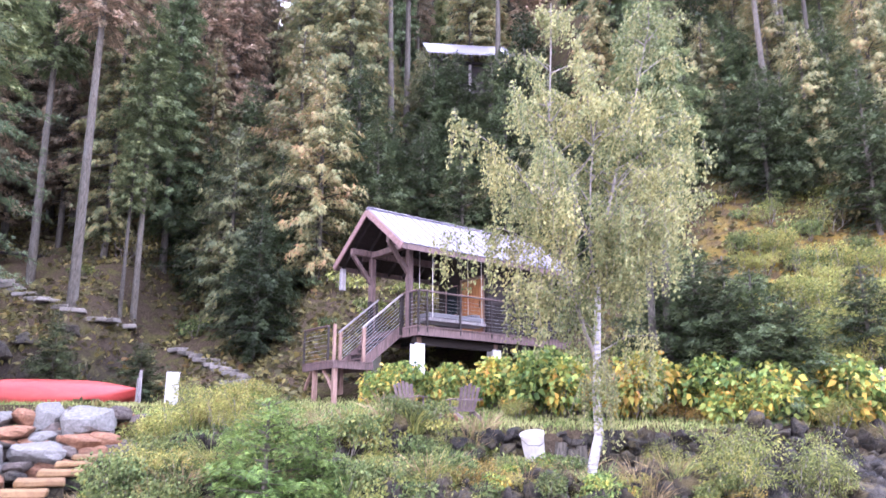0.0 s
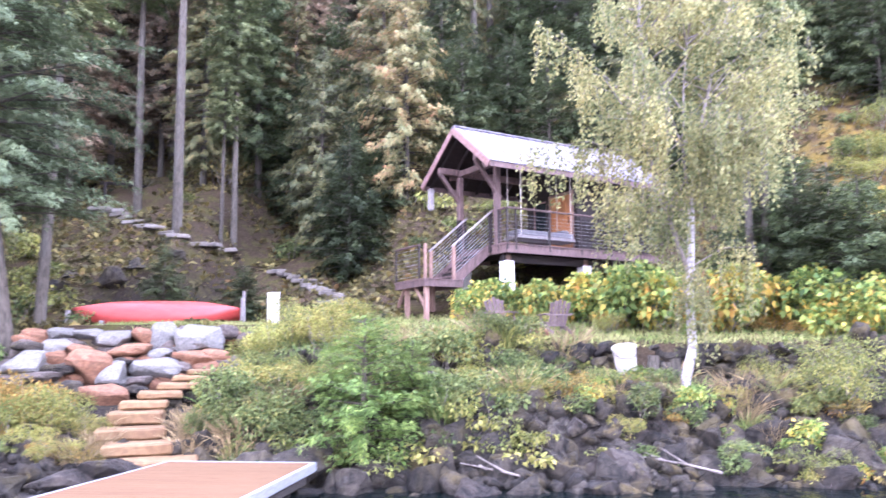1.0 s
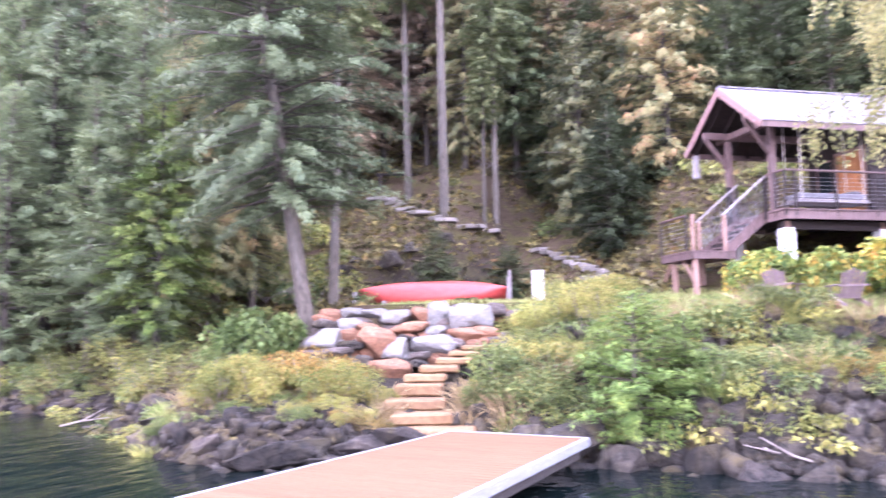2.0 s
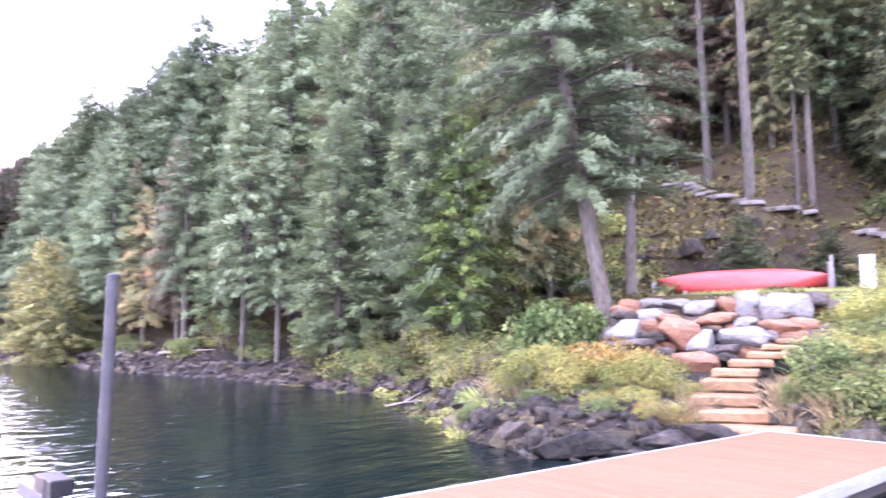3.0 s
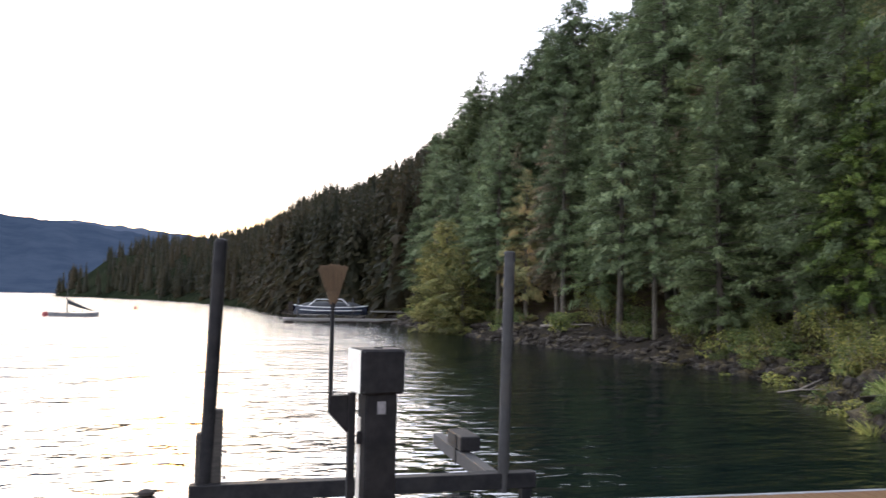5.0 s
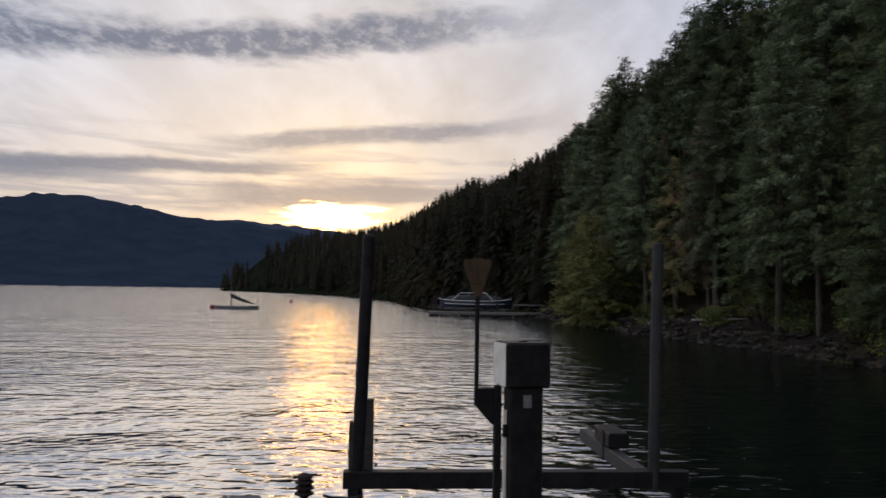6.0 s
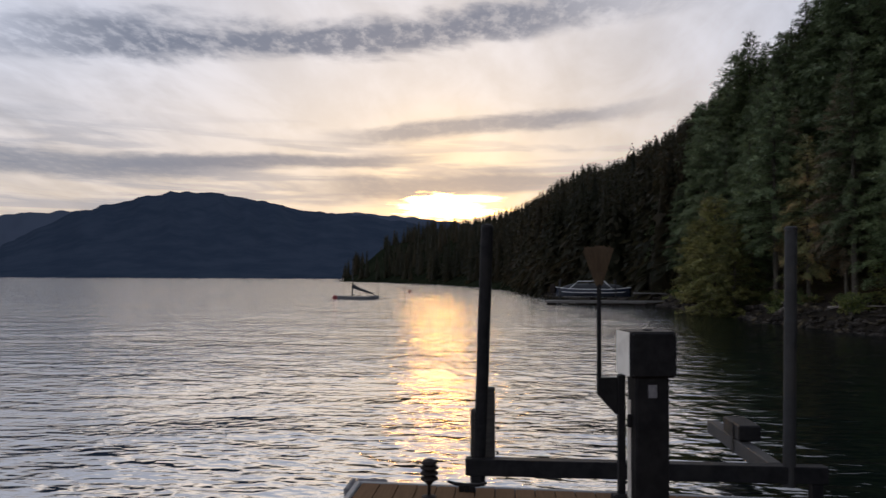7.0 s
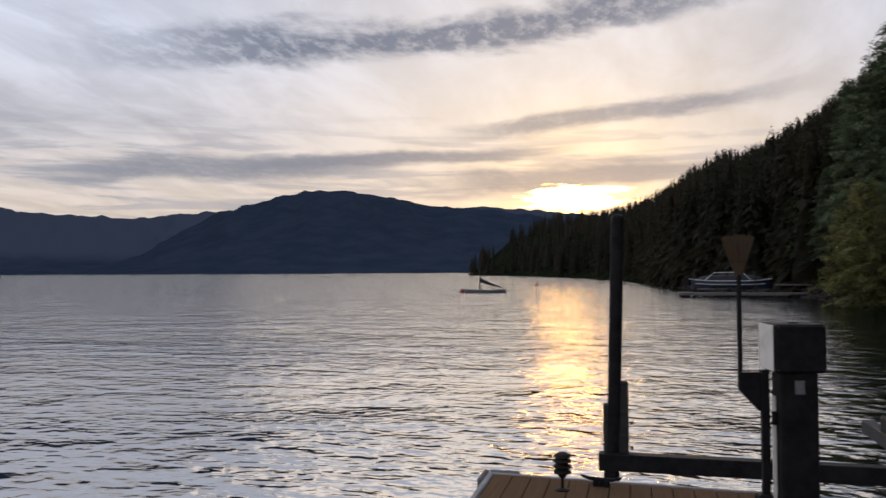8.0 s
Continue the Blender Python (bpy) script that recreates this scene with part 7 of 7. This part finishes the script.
def canoe():
    a, b = Vector((-13.39, 21.28, 3.34)), Vector((-8.73, 22.52, 3.20))
    mid = (a + b) / 2
    turn = math.degrees(math.atan2(b.y - a.y, b.x - a.x))
    m = at(mid.x, mid.y, 3.20, turn) @ pose(0, 0, 0, -135, 0, 0)
    c = thing("canoe", m, "red canoe lying on its side on the lawn", "canoe")
    part("hull", hull(4.75, 0.92, 0.44, 0.10, 3.4), CANOE, c)
    for s in (-1, 1):
        pts = []
        for i in range(21):
            t = -1 + 2 * i / 20
            pts.append((t * 2.37, s * max(0.46 * (1 - abs(t) ** 3.4), 0.012), 0.10 * abs(t) ** 3 + 0.005))
        part("gunwale", rod(pts, 0.016, 6), CANOE_TRIM, c, "dark red gunwale strip")
    for x in (-1.2, 0.15, 1.3):
        part("thwart", boxed((x - 0.05, -0.36, -0.02, x + 0.05, 0.36, 0.0)), GREY_WOOD, c)
    for x in (-1.5, 1.45):
        p = at(mid.x, mid.y, 0, turn) @ Vector((x, 0, 0))
        r = thing("canoe_rest", at(p.x, p.y, hz(p.x, p.y), turn), "low weathered timber rest under the canoe", "timber rest", "canoe rests")
        part("bearer", boxed((-0.05, -0.55, -0.05, 0.05, 0.55, 0.17), bevel=0.008), GREY_WOOD, r)


def garden_posts():
    x, y = -8.55, 22.2
    p = thing("wooden_stake", at(x, y, hz(x, y) - 0.1), "pair of thin weathered stakes beside the canoe", "stake")
    part("stake", bar((0, 0, 0), (-0.02, 0, 1.15), 0.07), GREY_WOOD, p)
    part("stake", bar((-0.12, 0.05, 0), (-0.10, 0.05, 0.95), 0.05), GREY_WOOD, p)
    x, y = -13.75, 21.5
    p = thing("wooden_stake", at(x, y, hz(x, y) - 0.1), "short weathered stake beside the canoe", "stake")
    part("stake", bar((0, 0, 0), (0.02, 0, 0.62), 0.10), GREY_WOOD, p)
    x, y = -7.22, 20.95
    b = thing("utility_box", at(x, y, 2.75, 19), "white upright utility box behind bushes", "utility box")
    part("body", boxed((-0.17, -0.14, 0, 0.17, 0.14, 1.02), bevel=0.02), WHITE_PLASTIC, b)
    part("lid", boxed((-0.18, -0.15, 1.021, 0.18, 0.15, 1.06), bevel=0.015), WHITE_PLASTIC, b)
    # snag on the open slope
    x, y = polar(-29.4, 23.0)
    s = thing("dead_snag", at(x, y, hz(x, y) - 0.1), "pale broken dead trunk on the open slope", "snag")
    part("trunk", rod([(0, 0, 0), (0.02, 0, 0.7), (-0.03, 0, 1.3)], [0.07, 0.06, 0.03], 8), GREY_WOOD, s)
    part("branch", rod([(0, 0, 0.3), (-0.4, 0.1, 0.9)], [0.03, 0.012], 6), GREY_WOOD, s)
    part("branch", rod([(0.02, 0, 0.5), (0.35, 0, 1.15)], [0.03, 0.012], 6), GREY_WOOD, s)


def bench_on_slope():
    x, y = sight(29.6, 11.0)
    b = thing("slope_bench", at(x, y, hz(x, y), 29), "dark plank bench on the forest slope", "bench")
    part("seat", boxed((-0.9, -0.18, 0.40, 0.9, 0.18, 0.46), bevel=0.01), CABIN_DARK, b)
    for s in (-0.7, 0.7):
        part("leg", boxed((s - 0.06, -0.15, -0.5, s + 0.06, 0.15, 0.399), bevel=0.01), CABIN_DARK, b)


def adirondack(x, y, turn, label):
    c = thing("adirondack_chair", at(x, y, hz(x, y) - 0.02, turn) @ Matrix.Scale(0.8, 4), label, "chair", "lawn chairs")
    for i in range(5):
        xx = -0.25 + i * 0.105
        top = 1.0 - 0.05 * abs(i - 2)
        part("back_slat", bar((xx + 0.045, 0.18, 0.28), (xx + 0.045 + (i - 2) * 0.02, 0.48, top), 0.095, 0.022, 0.004, up=(0, 1, 0)), CHAIR_WOOD, c)
    for i in range(5):
        part("seat_slat", bar((-0.27, -0.30 + i * 0.11, 0.38 - i * 0.03), (0.27, -0.30 + i * 0.11, 0.38 - i * 0.03), 0.095, 0.022, 0.004), CHAIR_WOOD, c)
    for s in (-1, 1):
        part("arm", boxed((s * 0.37 - 0.07, -0.36, 0.58, s * 0.37 + 0.07, 0.34, 0.605), bevel=0.008), CHAIR_WOOD, c)
        part("front_leg", boxed((s * 0.31 - 0.015, -0.36, 0, s * 0.31 + 0.015, -0.26, 0.578), bevel=0.004), CHAIR_WOOD, c)
        part("side_rail", bar((s * 0.285, -0.34, 0.34), (s * 0.285, 0.62, 0.03), 0.03, 0.11, 0.004), CHAIR_WOOD, c)
    part("back_brace", boxed((-0.36, 0.30, 0.55, 0.36, 0.34, 0.60), bevel=0.004), CHAIR_WOOD, c)


def fire_ring():
    x, y = polar(1.2, 16.9)
    f = thing("fire_ring", at(x, y, hz(x, y)), "low ring of reddish stones on the lawn", "fire ring")
    for i in range(11):
        a = i * 2 * math.pi / 11
        link("stone", RED_ROCKS[i % 4], None, f, m=at(0.55 * math.cos(a), 0.55 * math.sin(a), 0.08, i * 50) @ Matrix.Diagonal((0.34, 0.28, 0.26, 1)))


def bucket():
    x, y = polar(-6.6, 15.55)
    b = thing("white_bucket", at(x, y, 1.72, 20, 14, -14), "white plastic bucket tipped open on the rocks", "bucket")
    outer = [(0.18, 0.0), (0.195, 0.02), (0.225, 0.46), (0.24, 0.462), (0.24, 0.50), (0.225, 0.502), (0.212, 0.46), (0.185, 0.04)]
    bm = bmesh.new()
    sides = 20
    rings = [[bm.verts.new((r * math.cos(2 * math.pi * k / sides), r * math.sin(2 * math.pi * k / sides), z)) for k in range(sides)] for r, z in outer]
    for p, q in zip(rings, rings[1:]):
        for k in range(sides):
            bm.faces.new((p[k], p[(k + 1) % sides], q[(k + 1) % sides], q[k]))
    bm.faces.new(rings[0][::-1])
    bm.faces.new(rings[-1])
    part("pail", bm, WHITE_PLASTIC, b)
    part("handle", rod([(0.24, 0, 0.44), (0.2, -0.16, 0.36), (0, -0.262, 0.32), (-0.2, -0.16, 0.36), (-0.24, 0, 0.44)], 0.006, 5), GALV, b)
    for i, (dx, dz) in enumerate(((0.50, 0.42), (0.77, 0.28), (0.95, 0.36))):
        x2, y2 = x + dx, y + 0.12
        s = thing("log_post", at(x2, y2, 1.60), "short weathered log set upright in the bank", "log", "upright logs")
        part("log", rod([(0, 0, 0), (0.03 - 0.03 * i, 0.02, dz)], [0.13 - 0.015 * i, 0.11], 10), BARK, s)


def driftwood():
    rng = random.Random(2)
    for az, d in ((-9.5, 13.2), (3.0, 12.6), (50.5, 19.2), (66, 36.5), (70.5, 40.6)):
        x, y = polar(az, d)
        t = thing("driftwood", at(x, y, max(hz(x, y), 0.0) + 0.08, rng.uniform(0, 180)), "bleached driftwood branch at the water's edge", "driftwood", "driftwood branches")
        k = 0.8 if d < 25 else 2.4
        part("limb", rod([(-0.9 * k, 0, 0), (-0.2, 0.06, 0.12), (0.7 * k, -0.05, 0.22)], [0.028 * k, 0.022 * k, 0.008], 7), DEAD, t)
        part("branch", rod([(-0.2, 0.06, 0.12), (0.2, 0.35, 0.40)], [0.02, 0.008], 5), DEAD, t)
        part("branch", rod([(0.1, 0.03, 0.15), (0.6, -0.35, 0.3)], [0.018, 0.006], 5), DEAD, t)


def sailboat():
    s = thing("sailing_dinghy", at(*polar(100.9, 75.0), 0.28, 100.9), "small moored sailing dinghy with furled sail", "sailboat")
    part("hull", hull(4.0, 1.3, 0.45, 0.10, 2.6), BOAT_WHITE, s)
    part("deck", boxed((-1.6, -0.45, -0.06, 1.5, 0.45, -0.02)), BOAT_COVER, s)
    part("mast", rod([(-0.55, 0, -0.3), (-0.55, 0, 3.6)], [0.055, 0.035], 8), GALV, s)
    part("furled_sail", rod([(-0.55, 0, 1.05), (0.1, 0, 0.72), (0.8, 0, 0.45), (1.45, 0, 0.26)], [0.17, 0.15, 0.11, 0.05], 8), BOAT_COVER, s)
    part("boom", rod([(-0.55, 0, 0.8), (1.5, 0, 0.2)], 0.03, 6), GALV, s)
    for az, d in ((102.6, 76.0), (97.1, 112.0)):
        b = thing("mooring_buoy", at(*polar(az, d), 0.12), "round dark red mooring buoy", "buoy", "mooring buoys")
        part("float", turned([(0.06, -0.28), (0.24, -0.12), (0.28, 0.02), (0.22, 0.2), (0.06, 0.28)], 12), RED_PAINT, b)
        part("ring", rod([(0, 0, 0.26), (0, 0, 0.36)], 0.03, 6), GALV, b)


def moored_boat():
    x, y = polar(83.4, 64.0)
    turn = -6
    d = thing("neighbour_dock", at(x, y, 0, turn), "low floating dock with a boat lift", "dock")
    part("float", boxed((0.5, -4.0, 0.16, 1.7, 3.9, 0.36), bevel=0.03), DOCK_GREY, d, "weathered grey floating deck")
    part("walkway", boxed((0.6, 3.92, 0.24, 1.5, 8.8, 0.38), bevel=0.02), DOCK_GREY, d)
    part("gangway", boxed((-1.6, 3.1, 0.86, -0.9, 8.6, 0.98), bevel=0.02), DOCK_GREY, d)
    for yy in (-3.5, -1.0, 1.5, 3.4, 6.2):
        part("float_drum", boxed((0.45, yy - 0.4, -0.14, 1.75, yy + 0.4, 0.159), bevel=0.05), BLACK_PLASTIC, d)
    for yy in (-2.9, 1.6):
        part("lift_post", rod([(-2.2, yy, -0.6), (-2.2, yy, 2.05)], 0.05, 8), GALV, d, "weathered lift post")
        part("lift_post", rod([(0.25, yy, -0.6), (0.25, yy, 1.95)], 0.05, 8), GALV, d, "weathered lift post")
        part("lift_beam", boxed((-2.2, yy - 0.06, 0.36, 0.25, yy + 0.06, 0.50)), BLACK_METAL, d)
    b = thing("motor_boat", at(x, y, 0, turn) @ at(-0.95, -0.2, 1.22, 90), "dark runabout with a pale stripe resting on its lift", "boat")
    part("hull", hull(6.2, 2.2, 0.66, 0.16, 3.0), BOAT_BLUE, b)
    for s in (-1, 1):
        pts = [(t * 3.08, s * max(1.11 * (1 - abs(t) ** 3.0), 0.02), 0.16 * abs(t) ** 3 + 0.02) for t in [-1 + i / 10 for i in range(21)]]
        part("rub_rail", rod(pts, 0.035, 6), BOAT_STRIPE, b, "pale rub rail")
        low = [(t * 3.0, s * max(1.13 * (1 - abs(t) ** 3.0), 0.02), 0.10 * abs(t) ** 3 - 0.26) for t in [-0.92 + i * 0.092 for i in range(21)]]
        part("hull_stripe", rod(low, 0.03, 6), BOAT_STRIPE, b, "pale stripe along the hull")
    cover = turned([(1.0, 0.0), (0.97, 0.18), (0.78, 0.40), (0.35, 0.50), (0.05, 0.52)], 22)
    cover.transform(Matrix.Diagonal((2.55, 0.98, 1, 1)))
    part("cover", cover, BOAT_COVER, b)
    part("windscreen", boxed((-0.3, -0.75, 0.36, -0.24, 0.75, 0.74), bevel=0.02), GLASS, b)
    for s in (-1, 1):
        part("tower_leg", rod([(-1.9, s * 0.9, 0.05), (-1.2, s * 0.8, 0.66), (0.9, s * 0.78, 0.70), (1.5, s * 0.85, 0.1)], 0.035, 6), BOAT_STRIPE, b, "pale tubular frame")
    part("outboard_motor", boxed((-3.5, -0.2, -0.35, -3.08, 0.2, 0.4), bevel=0.06), BLACK_PLASTIC, b)


DOCK_GREY = material("weathered_dock_boards", (0.07, 0.065, 0.06), (0.15, 0.14, 0.13), 0.6, 4, (1, 6, 1), 0.3, 12)
BOAT_STRIPE = material("pale_boat_trim", (0.45, 0.45, 0.46), (0.6, 0.6, 0.6), 0.3, 4, bump=0.02)
CANOE_TRIM = material("dark_red_trim", (0.20, 0.012, 0.02), (0.26, 0.02, 0.03), 0.5, 3, bump=0.05)
CHAIR_WOOD = material("grey_brown_chair_paint", (0.13, 0.095, 0.09), (0.21, 0.16, 0.15), 0.75, 4, (6, 6, 1), 0.2, 15, per_object=0.2)
canoe()
garden_posts()
bench_on_slope()
adirondack(-0.76, 18.1, 160, "grey-brown slatted lawn chair among low shrubs")
adirondack(0.50, 18.0, 200, "grey-brown slatted lawn chair facing the lake")
fire_ring()
bucket()
driftwood()
sailboat()
moored_boat()

# the patterns that the plants were copied from
for model in MODELS:
    for ob in (*model.children_recursive, model):
        bpy.data.objects.remove(ob)
